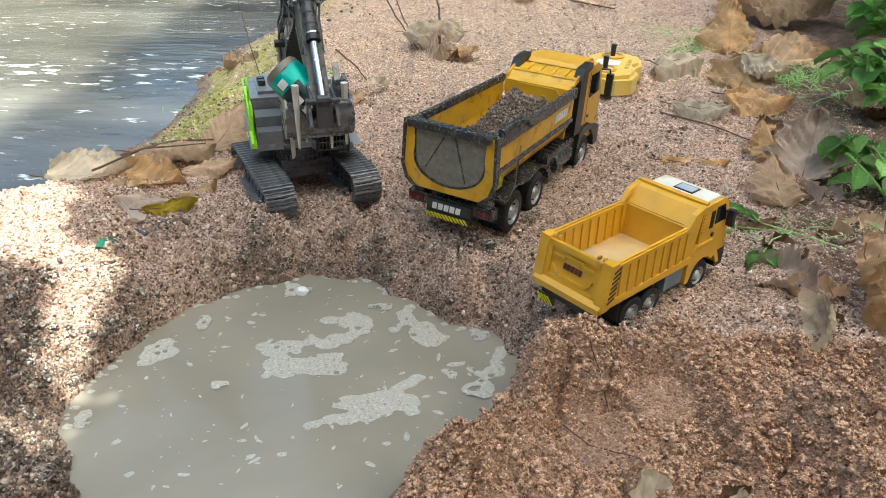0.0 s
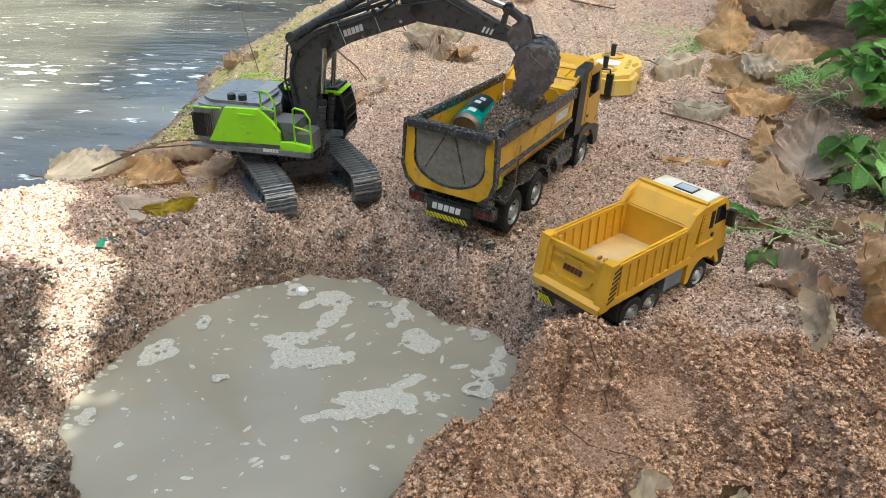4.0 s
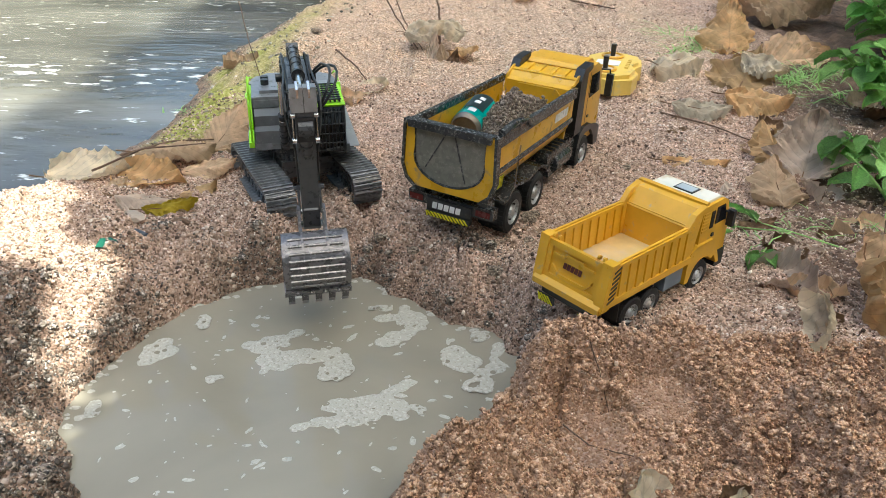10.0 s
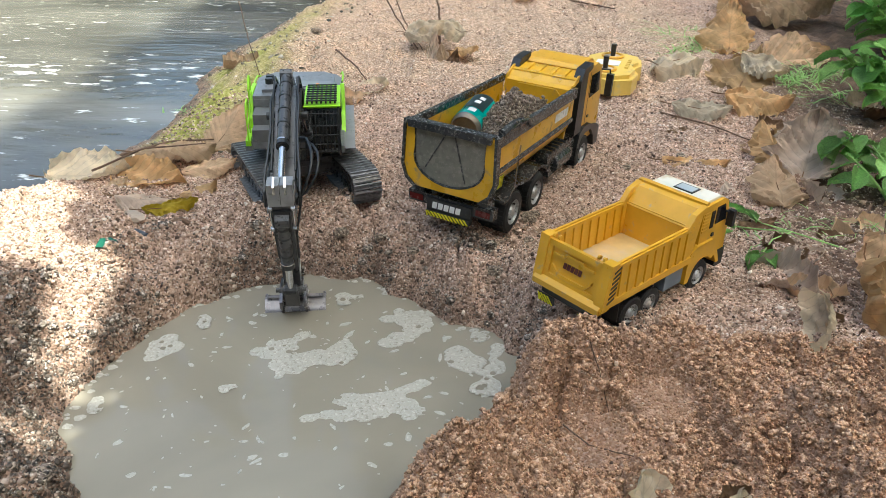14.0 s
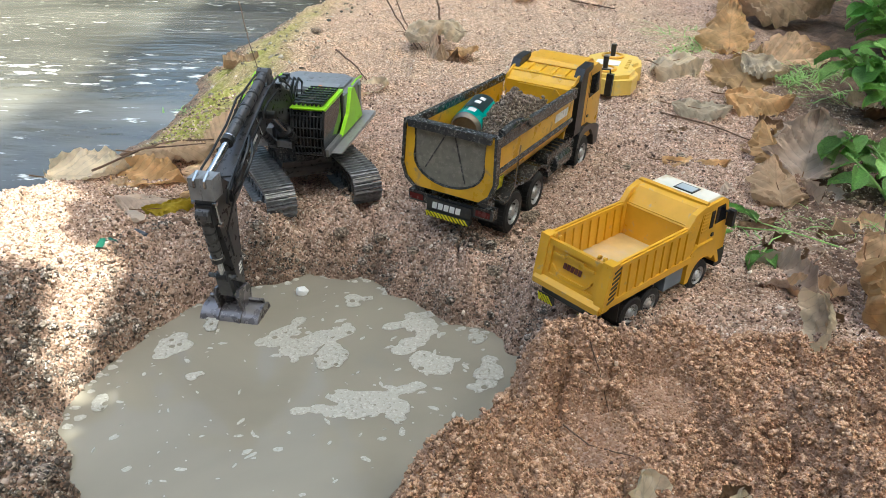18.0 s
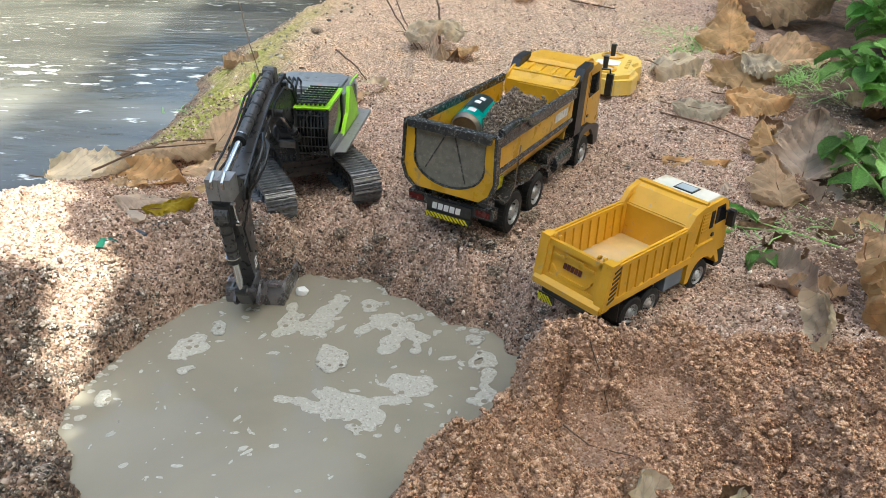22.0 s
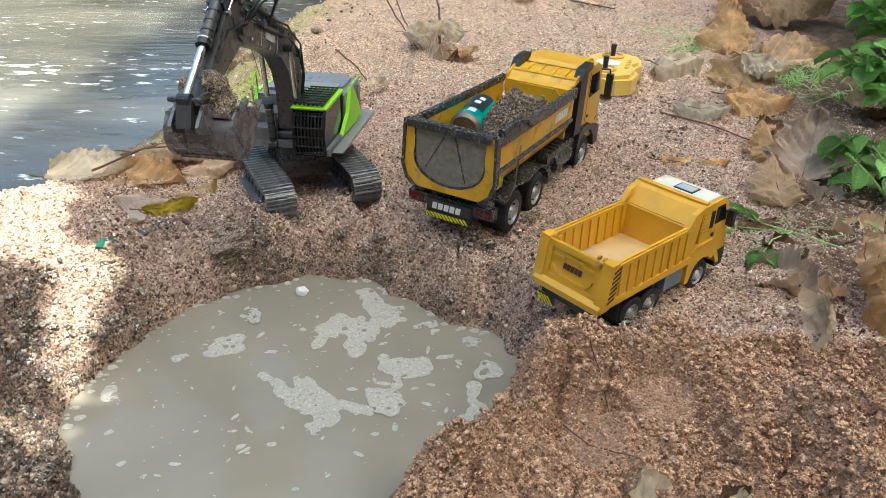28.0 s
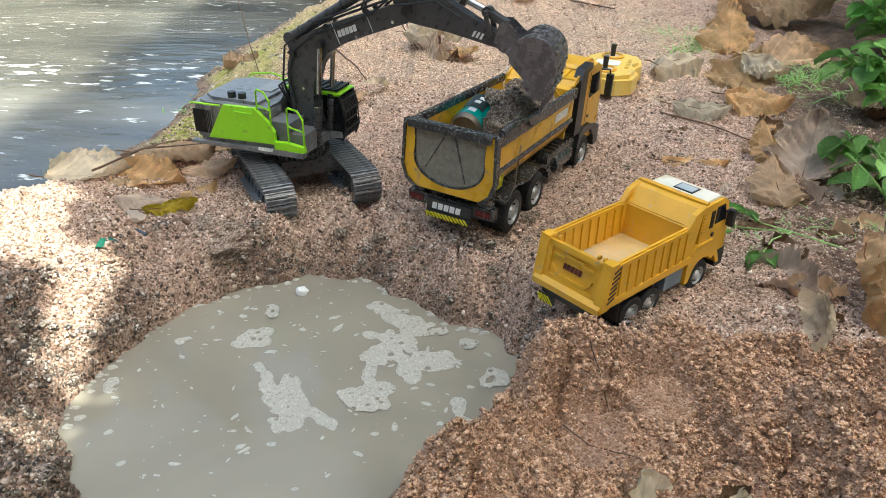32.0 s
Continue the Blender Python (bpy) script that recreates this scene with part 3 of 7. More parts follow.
        part("mirror", box(0.472, 0.484, *sorted((s * 0.095, s * 0.111)), 0.172, 0.226), BLACK, cab, "black wing mirror", bevel=0.003)
        part("step_panel", prism([(0.345, 0.070), (0.36, 0.060), (0.365, 0.100), (0.345, 0.110)], s * 0.07, s * 0.088), BLACK, t, bevel=0.001)
        part("front_fender", prism([(0.330, 0.075), (0.338, 0.105), (0.362, 0.118), (0.405, 0.118), (0.440, 0.104), (0.470, 0.10), (0.490, 0.09), (0.490, 0.045), (0.462, 0.045), (0.45, 0.075), (0.425, 0.098), (0.385, 0.1), (0.352, 0.09), (0.345, 0.07)], s * 0.055, s * 0.091), BLACK, t, "black front mudguard", bevel=0.0015)
        part("door_handle", box(0.392, 0.402, *sorted((s * 0.083, s * 0.086)), 0.134, 0.139), BLACK, cab)
    part("windscreen", prism([(0.4855, 0.165), (0.4885, 0.165), (0.470, 0.236), (0.467, 0.236)], -0.07, 0.07), GLASS, cab)
    part("front_bumper", box(0.482, 0.497, -0.085, 0.085, 0.045, 0.085), BLACK, t, bevel=0.003)
    # chassis
    for s in (-1, 1):
        part("frame_rail", box(-0.125, 0.47, *sorted((s * 0.024, s * 0.034)), 0.070, 0.104), WET_BLACK, t, bevel=0.001)
        part("side_skirt", prism([(0.175, 0.05), (0.155, 0.098), (0.155, 0.108), (0.325, 0.112), (0.325, 0.058), (0.31, 0.05)], s * 0.055, s * 0.083), WET_BLACK, t, "black side boxes with mud", bevel=0.002)
        part("side_tank", rod((0.20, s * 0.072, 0.072), (0.29, s * 0.072, 0.072), 0.021, 14), WET_BLACK, t)
        for k in range(7):
            part("skirt_bar", box(0.165 + 0.022 * k, 0.172 + 0.022 * k, *sorted((s * 0.05, s * 0.087)), 0.109, 0.116), WET_BLACK, t)
        arch = [(-0.085, 0.085)] + [(-0.026 + 0.056 * math.cos(a), 0.046 + 0.056 * math.sin(a)) for a in np.linspace(2.4, 1.2, 7)] + [(0.034, 0.094)] + [(0.093 + 0.056 * math.cos(a), 0.046 + 0.056 * math.sin(a)) for a in np.linspace(1.9, 0.6, 7)] + [(0.15, 0.085)]
        part("rear_fender", prism(arch + [(x, z + 0.005) for x, z in arch[::-1]], s * 0.04, s * 0.092), WET_BLACK, t, "black rear mudguard covered in mud", bevel=0.0006)
        part("stay_rod", rod((-0.030, s * 0.091, 0.190), (-0.038, s * 0.090, 0.098), 0.0017, 8), CHROME, t, "thin steel stay")
        if s < 0:
            part("lock_arm", tube([(-0.12, s * 0.088, 0.238), (-0.075, s * 0.092, 0.247), (-0.02, s * 0.094, 0.240), (0.0, s * 0.095, 0.224)], 0.008, 8, r_end=0.005), WET_BLACK, t, "muddy gate arm", smooth=True)
        part("rear_post", box(-0.133, -0.10, *sorted((s * 0.060, s * 0.078)), 0.078, 0.116), WET_BLACK, t)
    part("cross_beam", box(-0.115, 0.44, -0.02, 0.02, 0.058, 0.09), WET_BLACK, t)
    part("bed_rail", box(-0.13, 0.25, -0.030, 0.030, 0.095, 0.1105), WET_BLACK, t)
    bump_ = part("rear_bumper", box(-0.138, -0.118, -0.094, 0.092, 0.068, 0.090), WET_BLACK, t, "black rear bumper with mud", bevel=0.002)
    for s in (-1, 1):
        part("tail_light", box(-0.1405, -0.1375, *sorted((s * 0.058, s * 0.088)), 0.073, 0.085), TAIL, bump_, "dark red tail light")
    plate = part("mud_panel", box(-0.145, -0.137, -0.050, 0.046, 0.050, 0.086), BLACK, t, "black rear panel")
    emblem(plate, pose(-0.1452, 0.034, 0.067, 0, 0, -90), 0.064, 0.013, WHITE)
    hazard(t, "hazard_plate", -0.05, 0.046, 0.050, 0.061, -0.149, 12)
    part("wall_hazard", prism([(-0.128, 0.130), (-0.105, 0.130), (-0.105, 0.155), (-0.128, 0.155)], -W - 0.0015, -W - 0.0005), BLACK, t)
    bm = bmesh.new()
    for k in range(4):
        prism([(-0.127 + 0.006 * k, 0.131), (-0.1245 + 0.006 * k, 0.131), (-0.1195 + 0.006 * k, 0.154), (-0.122 + 0.006 * k, 0.154)], -W - 0.0028, -W - 0.0016, "y", bm)
    part("hazard_stripes", bm, STRIPE_Y, t)
    emblem(t, pose(0.150, -W - 0.001, 0.185, 0, 0, 0), 0.075, 0.018, WHITE)
    r = 0.0445
    master = None
    for x, w in ((-0.026, 0.030), (0.093, 0.030), (0.384, 0.030)):
        for s in (-1, 1):
            master = add_wheel(t, "wheel", x, s * 0.074, r, w, s, master)
    for x in (-0.026, 0.093):
        part("axle", rod((x, -0.06, r), (x, 0.06, r), 0.012, 12), WET_BLACK, t)
        for s in (-1, 1):
            add_wheel(t, "inner_wheel", x, s * 0.043, r, 0.028, s, master)
    part("axle", rod((0.384, -0.06, r), (0.384, 0.06, r), 0.010, 12), WET_BLACK, t)
    return t


def small_truck():
    t = empty("dump_truck", pose(0.2493, 1.006, 0.0, -0.3, -0.73, 40.42), "small yellow plastic toy dump truck with empty dusty bed", "toy truck", "toy dump trucks")
    W, zr, zb = 0.068, 0.150, 0.079
    part("bed_floor", box(-0.056, 0.165, -W + 0.004, W - 0.004, zb, zb + 0.006), mat("dusty_bed_floor", (0.62, 0.42, 0.16), 0.6, var=0.12, scale=30, dirt=(0.55, 0.42, 0.28), dirt_amount=0.75, dirt_scale=10), t, "dusty bed floor")
    for s in (-1, 1):
        side = [(-0.065, zb), (0.163, zb), (0.163, zr - 0.004), (0.1365, zr), (-0.051, zr)]
        part("bed_wall", prism(side, s * (W - 0.004), s * W), YELLOW, t, bevel=0.0008)
        part("wall_rim", prism([(-0.052, zr - 0.003), (0.140, zr - 0.003), (0.158, zr + 0.018), (0.186, 0.177), (0.186, 0.171), (0.163, zr + 0.010), (0.145, zr - 0.009), (-0.052, zr - 0.009)], s * (W - 0.007), s * (W + 0.003)), YELLOW, t, bevel=0.0012)
        part("wall_foot", box(-0.062, 0.163, *sorted((s * (W - 0.003), s * (W + 0.004))), zb - 0.002, zb + 0.010), YELLOW, t, bevel=0.001)
        part("head_wing", prism([(0.150, zb), (0.172, zb), (0.190, 0.170), (0.186, 0.174), (0.150, zr + 0.004)], s * (W - 0.006), s * (W - 0.002)), YELLOW, t, bevel=0.0006)
        rib = None
        for k in range(9):
            x = -0.030 + 0.0215 * k
            m = Matrix.Translation((x, s * W, 0))
            if rib is None:
                rib = part("wall_rib", prism([(0.0, zb + 0.008), (0.009, zb + 0.008), (0.009, zr - 0.008), (0.0, zr - 0.008)], 0, s * 0.003), YELLOW, t, "yellow upright rib", m, bevel=0.0007)
            else:
                again(rib, "wall_rib", t, m)
            again(rib, "inner_rib", t, Matrix.Translation((x, s * (W - 0.0072), 0)))
        part("corner_post", prism([(-0.070, zb - 0.004), (-0.052, zb - 0.004), (-0.038, zr + 0.002), (-0.056, zr + 0.002)], s * (W - 0.014), s * (W + 0.004)), YELLOW, t, "yellow corner post", bevel=0.001)
        bm = bmesh.new()
        for k in range(7):
            z = zb + 0.006 + 0.0085 * k
            dx = (z - zb) * 0.19
            prism([(-0.060 + dx, z), (-0.044 + dx, z + 0.006), (-0.044 + dx, z + 0.0095), (-0.060 + dx, z + 0.0035)], s * (W + 0.004), s * (W + 0.0048), "y", bm)
        part("hazard_stripes", bm, BLACK, t, "black slanted stripes")
    # tailgate
    lean = Matrix.Translation((-0.060, 0, zb)) @ Matrix.Rotation(radians(10), 4, "Y")
    gate = part("tailgate", box(-0.002, 0.003, -W + 0.012, W - 0.012, 0.0, zr - zb - 0.002), YELLOW, t, "yellow tailgate with raised frame", lean, bevel=0.0008)
    hh = zr - zb
    for a, b, c, d in ((-W + 0.014, W - 0.014, hh - 0.012, hh - 0.002), (-W + 0.014, W - 0.014, 0.000, 0.012), (-W + 0.014, -W + 0.022, 0.0, hh - 0.004), (W - 0.022, W - 0.014, 0.0, hh - 0.004)):
        part("gate_frame", box(-0.006, -0.001, a, b, c, d), YELLOW, gate, bevel=0.0008)
    part("gate_bar", prism([(0.040, 0.030), (0.026, 0.018), (-0.026, 0.018), (-0.040, 0.030), (-0.040, 0.026), (-0.028, 0.013), (0.028, 0.013), (0.040, 0.026)], -0.006, -0.001, "x"), YELLOW, gate)
    part("gate_bar", prism([(0.040, 0.050), (0.022, 0.050), (0.018, 0.055), (-0.018, 0.055), (-0.022, 0.050), (-0.040, 0.050), (-0.040, 0.046), (-0.020, 0.046), (-0.016, 0.051), (0.016, 0.051), (0.020, 0.046), (0.040, 0.046)], -0.006, -0.001, "x"), YELLOW, gate)
    emblem(gate, pose(-0.0025, 0.020, 0.030, 0, 0, -90), 0.038, 0.010, RED)
    part("rear_sill", prism([(-0.074, zb - 0.010), (-0.050, zb - 0.010), (-0.050, zb + 0.006), (-0.066, zb + 0.006), (-0.074, zb)], -W, W), YELLOW, t, "yellow lower sill of the bed", bevel=0.001)
    for s in (-1, 1):
        for q in (0.0, 0.010):
            part("gate_hinge", rod((-0.047, s * (W - 0.016 - q), zr + 0.002), (-0.047, s * (W - 0.020 - q), zr + 0.002), 0.004, 8), YELLOW, t)
    # front wall and sloping hood
    part("front_wall", prism([(0.148, zb), (0.152, zb), (0.156, zr - 0.002), (0.152, zr - 0.002)], -W + 0.006, W - 0.006), YELLOW, t, bevel=0.0006)
    part("hood", prism([(0.150, zr - 0.006), (0.176, 0.172), (0.190, 0.177), (0.200, 0.177), (0.200, 0.172), (0.182, 0.168), (0.156, zr - 0.008)], -W + 0.002, W - 0.002), YELLOW, t, "yellow sloping hood over the cab", bevel=0.001)
    part("hood_lip", box(0.186, 0.196, -W, W, 0.174, 0.180), YELLOW, t, bevel=0.0015)
    # cab
    # white sky glare on the roof, put into its base colour
    roof = mat("white_glossy_roof", (0.80, 0.76, 0.66), 0.3, var=0.06, scale=25, dirt=(0.62, 0.48, 0.25), dirt_amount=0.3, dirt_scale=14)
    cab = part("cab", prism([(0.196, 0.062), (0.196, 0.166), (0.258, 0.168), (0.272, 0.160), (0.284, 0.115), (0.286, 0.062)], -0.062, 0.062), YELLOW, t, "yellow cab with dark windows", bevel=0.003)
    part("roof_panel", prism([(0.196, 0.166), (0.203, 0.172), (0.252, 0.173), (0.266, 0.165)], -0.056, 0.056), roof, cab, "glossy roof panel with white glare in its colour", bevel=0.002)
    hatch = part("roof_hatch", box(0.216, 0.243, -0.022, 0.016, 0.1728, 0.1742), BLACK, cab, "dark framed roof hatch")
    part("hatch_glass", box(0.219, 0.240, -0.019, 0.013, 0.1742, 0.1748), mat("pale_blue_film", (0.50, 0.56, 0.58), 0.15, var=0.1, scale=30), hatch, "pale reflecting film")
    for s in (-1, 1):
        lo, hi = sorted((s * 0.0615, s * 0.0632))
        part("side_window", prism([(0.238, 0.124), (0.238, 0.156), (0.262, 0.156), (0.272, 0.124)], lo, hi), GLASS, cab, "dark glossy side window")
        part("rear_window", box(0.222, 0.232, lo, hi, 0.120, 0.152), GLASS, cab, "narrow dark rear window")
        for k in range(6):
            part("vent_louvre", box(0.199, 0.216, lo, hi + 0.0 if s > 0 else hi, 0.118 + 0.0065 * k, 0.1215 + 0.0065 * k), YELLOW, cab)
        part("handle", box(0.232, 0.238, *sorted((s * 0.062, s * 0.0645)), 0.102, 0.108), BLACK, cab)
        part("mirror", box(0.272, 0.281, *sorted((s * 0.064, s * 0.076)), 0.112, 0.142), BLACK, cab, "black wing mirror", bevel=0.002)
        part("mirror_arm", rod((0.268, s * 0.061, 0.140), (0.276, s * 0.070, 0.138), 0.0018, 6), BLACK, cab)
        f = [(0.166, 0.062), (0.172, 0.090), (0.190, 0.097), (0.236, 0.097), (0.252, 0.082), (0.262, 0.058), (0.270, 0.040), (0.262, 0.040), (0.250, 0.060)]
        f += [(0.214 + 0.034 * math.cos(a), 0.034 + 0.034 * math.sin(a)) for a in np.linspace(0.7, 2.6, 8)] + [(0.176, 0.030), (0.166, 0.030)]
        part("front_fender", prism(f, s * 0.040, s * 0.067), YELLOW, t, "yellow front mudguard", bevel=0.001)
        for k in range(2):
            part("cab_step", box(0.262, 0.284, *sorted((s * 0.045, s * 0.064)), 0.032 + 0.018 * k, 0.040 + 0.018 * k), BLACK, t)
        part("side_tank", box(0.108, 0.158, *sorted((s * 0.045, s * 0.064)), 0.038, 0.068), mat("blue_grey_tank", (0.16, 0.20, 0.24), 0.45, var=0.1), t, "blue-grey side tank", bevel=0.003)
        part("frame_rail", box(-0.05, 0.27, *sorted((s * 0.018, s * 0.026)), 0.046, 0.074), BLACK, t)
        part("mud_flap", box(-0.012, -0.010, *sorted((s * 0.030, s * 0.062)), 0.028, 0.070), BLACK, t)
    part("bed_base", box(-0.045, 0.16, -0.030, 0.030, 0.068, zb), BLACK, t)
    part("front_bumper", box(0.270, 0.292, -0.062, 0.062, 0.026, 0.062), BLACK, t, bevel=0.003)
    bump_ = part("rear_bumper", box(-0.062, -0.050, -0.056, 0.056, 0.050, 0.064), BLACK, t, "black rear bumper")
    for s in (-1, 1):
        part("bumper_stay", box(-0.05, -0.03, *sorted((s * 0.02, s * 0.028)), 0.045, 0.06), BLACK, t)
        hazard(t, "hazard_plate", *sorted((s * 0.026, s * 0.060)), 0.036, 0.050, -0.066, 5)
    r = 0.029
    master = None
    for x in (0.025, 0.073, 0.214):
        for s in (-1, 1):
            master = add_wheel(t, "wheel", x, s * 0.053, r, 0.020, s, master)
            if x < 0.1:
                add_wheel(t, "inner_wheel", x, s * 0.034, r, 0.018, s, master)
        part("axle", rod((x, -0.045, r), (x, 0.045, r), 0.006, 10), BLACK, t)
    return t


big = big_truck()
small = small_truck()
# ---- the tracked toy excavator ----
EX = Vector((-0.3329, 1.5367, 0.0))
TRACK_TURN = -62.5
A_R, A_Z, BOOM, STICK, TOOTH = 0.0359, 0.1503, 0.3531, 0.1985, 0.135
exc = empty("excavator", Matrix.Translation(EX), "dark grey and lime green toy excavator on muddy tracks", "toy excavator")
low = Matrix.Rotation(radians(TRACK_TURN), 4, "Z")


def track_path(n, half=0.126, r=0.033):
    """Places and slopes of n shoes round a track."""
    flat, arc = 2 * half, math.pi * r
    total = 2 * flat + 2 * arc
    for k in range(n):
        s = total * k / n
        if s < flat:
            yield half - s, 2 * r, 180
        elif s < flat + arc:
            a = (s - flat) / r
            yield -half - r * math.sin(a), r + r * math.cos(a), 180 + math.degrees(a)
        elif s < 2 * flat + arc:
            yield -half + (s - flat - arc), 0.0, 360
        else:
            a = (s - 2 * flat - arc) / r
            yield half + r * math.sin(a), r - r * math.cos(a), math.degrees(a)


def undercarriage():
    for side in (-1, 1):
        y = side * 0.095
        tr = part("track", prism([(-0.118, 0.012), (0.118, 0.012), (0.130, 0.031), (0.118, 0.050), (-0.118, 0.050), (-0.130, 0.031)], -0.017, 0.017), WET_BLACK, exc, "muddy track with ribbed steel shoes", low @ Matrix.Translation((0.020, y, 0.001)), bevel=0.002)
        for x in (-0.126, 0.126):
            part("idler_wheel", lathe([(0.008, -0.021), (0.020, -0.020), (0.026, -0.014), (0.026, 0.014), (0.020, 0.020), (0.008, 0.021)], 20), GUNMETAL, tr, "round track wheel", Matrix.Translation((x, 0, 0.031)), smooth=True)
        for k in range(7):
            part("roller", rod((-0.09 + 0.03 * k, -0.019, 0.012), (-0.09 + 0.03 * k, 0.019, 0.012), 0.009, 10), WET_BLACK, tr)
        shoe = None
        for x, z, a in track_path(50):
            m = pose(x, 0, z, 0, -a, 0)
            if shoe is None:
                bm = prism([(-0.0066, 0.0), (0.0062, 0.0), (0.0062, -0.003), (0.0055, -0.0036), (0.0050, -0.0078), (0.0028, -0.0078), (0.0022, -0.0036), (-0.0028, -0.0034), (-0.0032, -0.0062), (-0.0050, -0.0062), (-0.0056, -0.003), (-0.0066, -0.003)], -0.0315, 0.0315)
                shoe = part("track_shoe", bm, TRACK, tr, "", m)
            else:
                again(shoe, "track_shoe", tr, m)
    part("cross_frame", prism([(-0.095, 0.030), (-0.080, 0.062), (0.080, 0.062), (0.095, 0.030), (0.088, 0.022), (0.060, 0.046), (-0.060, 0.046), (-0.088, 0.022)], -0.062, 0.062, "x"), GUNMETAL, exc, "arched dark undercarriage frame", low, bevel=0.003)
    part("centre_box", prism([(-0.062, 0.040), (0.062, 0.040), (0.056, 0.078), (-0.056, 0.078)], -0.060, 0.060, "x"), GUNMETAL, exc, "", low, bevel=0.004)
    bm = rod((0, 0, 0.076), (0, 0, 0.106), 0.066, 32)
    part("slew_ring", bm, WET_BLACK, exc, "round slewing ring", low)
    teeth = bmesh.new()
    for k in range(36):
        a = 2 * math.pi * k / 36
        rod((0.066 * math.cos(a), 0.066 * math.sin(a), 0.080), (0.066 * math.cos(a), 0.066 * math.sin(a), 0.092), 0.003, 5, teeth)
    part("ring_teeth", teeth, GUNMETAL, exc, "", low)


PALE_DECK = mat("pale_grey_metal", (0.30, 0.30, 0.30), 0.4, 0.3, var=0.12, scale=40, dirt=(0.16, 0.15, 0.14), dirt_amount=0.1, dirt_scale=90)
TOOL_BOX = mat("mid_grey_plastic", (0.145, 0.147, 0.152), 0.42, 0.1, var=0.15, scale=50, dirt=(0.28, 0.26, 0.24), dirt_amount=0.12, dirt_scale=120)


def make_house():
    h = part("house", prism([(-0.200, -0.060), (-0.190, -0.086), (-0.165, -0.097), (0.068, -0.097), (0.072, 0.02), (0.098, 0.028), (0.102, 0.105), (-0.165, 0.105), (-0.190, 0.092), (-0.200, 0.06)], 0.104, 0.119, "z"), DECK, exc, "turning upper body with lime green panels", bevel=0.002)
    P = lambda name, bm, ma, label="", **k: part(name, bm, ma, h, label, **k)
    # engine body and counterweight
    body = [(-0.195, -0.058), (-0.186, -0.082), (-0.160, -0.093), (-0.020, -0.093), (-0.020, -0.030), (-0.040, 0.026), (-0.040, 0.100), (-0.160, 0.100), (-0.186, 0.088), (-0.195, 0.058)]
    P("engine_body", prism(body, 0.119, 0.193, "z"), DECK, "dark grey engine body", bevel=0.005)
    P("counterweight", prism([(-0.208, -0.055), (-0.198, -0.086), (-0.165, -0.098), (-0.150, -0.098), (-0.150, 0.104), (-0.165, 0.104), (-0.198, 0.092), (-0.208, 0.055)], 0.112, 0.186, "z"), DECK, "rounded dark counterweight", bevel=0.006)
    P("hood", prism([(-0.186, -0.055), (-0.160, -0.075), (-0.045, -0.075), (-0.045, 0.020), (-0.080, 0.085), (-0.160, 0.085), (-0.186, 0.06)], 0.193, 0.200, "z"), DECK, "grey engine hood", bevel=0.003)
    P("hood_panel", box(-0.095, -0.056, -0.005, 0.078, 0.200, 0.203), mat("pale_grey_panel", (0.30, 0.30, 0.31), 0.4, 0.2, var=0.15, scale=30), "pale grey hood panel", bevel=0.001)
    for x in (-0.118, -0.092):
        P("exhaust", rod((x, -0.062, 0.198), (x, -0.062, 0.212), 0.009, 12), BLACK, "short black exhaust")
    P("beacon", rod((-0.030, 0.050, 0.203), (-0.030, 0.050, 0.216), 0.0055, 10, r2=0.004), ORANGE, "orange beacon")
    # right-hand panels
    gp = [(-0.160, 0.117), (-0.116, 0.194), (-0.040, 0.196), (-0.010, 0.170), (0.004, 0.150), (0.004, 0.122)]
    P("side_panel", prism(gp, -0.103, -0.094), GREEN, "lime green side panel", bevel=0.0015)
    P("panel_step", box(-0.085, -0.072, -0.1045, -0.1025, 0.150, 0.156), GREEN)
    P("rail_bar", tube([(-0.205, -0.094, 0.186), (-0.19, -0.100, 0.190), (-0.125, -0.101, 0.191)], 0.002, 6), GREEN, "thin green grab bar")
    P("rail_bar", tube([(-0.088, -0.102, 0.184), (-0.08, -0.106, 0.184), (-0.05, -0.106, 0.184), (-0.046, -0.102, 0.184)], 0.0016, 6), GREEN, "thin green grab bar")
    for k in range(11):
        P("vent_slat", box(-0.196 + 0.0042 * k, -0.1945 + 0.0042 * k, -0.1, -0.095, 0.124, 0.176), BLACK)
    P("sill", prism([(-0.205, 0.100), (0.072, 0.100), (0.072, 0.112), (-0.205, 0.106)], -0.107, -0.092), DECK, "dark side sill", bevel=0.0015)
    P("green_sill", prism([(0.004, 0.112), (0.074, 0.112), (0.074, 0.124), (0.030, 0.130), (0.004, 0.128)], -0.105, -0.094), GREEN, "lime green front sill", bevel=0.001)
    emblem(h, pose(-0.035, -0.1075, 0.106, 0, 0, 0), 0.036, 0.007, WHITE)
    # right front steps and boxes
    P("tool_box", box(0.006, 0.070, -0.090, -0.030, 0.119, 0.146), TOOL_BOX, "stepped grey tool box", bevel=0.002)
    P("tool_box", box(-0.020, 0.036, -0.090, -0.030, 0.140, 0.168), TOOL_BOX, "", bevel=0.002)
    P("tread_plate", box(-0.060, -0.018, -0.090, -0.030, 0.170, 0.186), DECK, bevel=0.002)
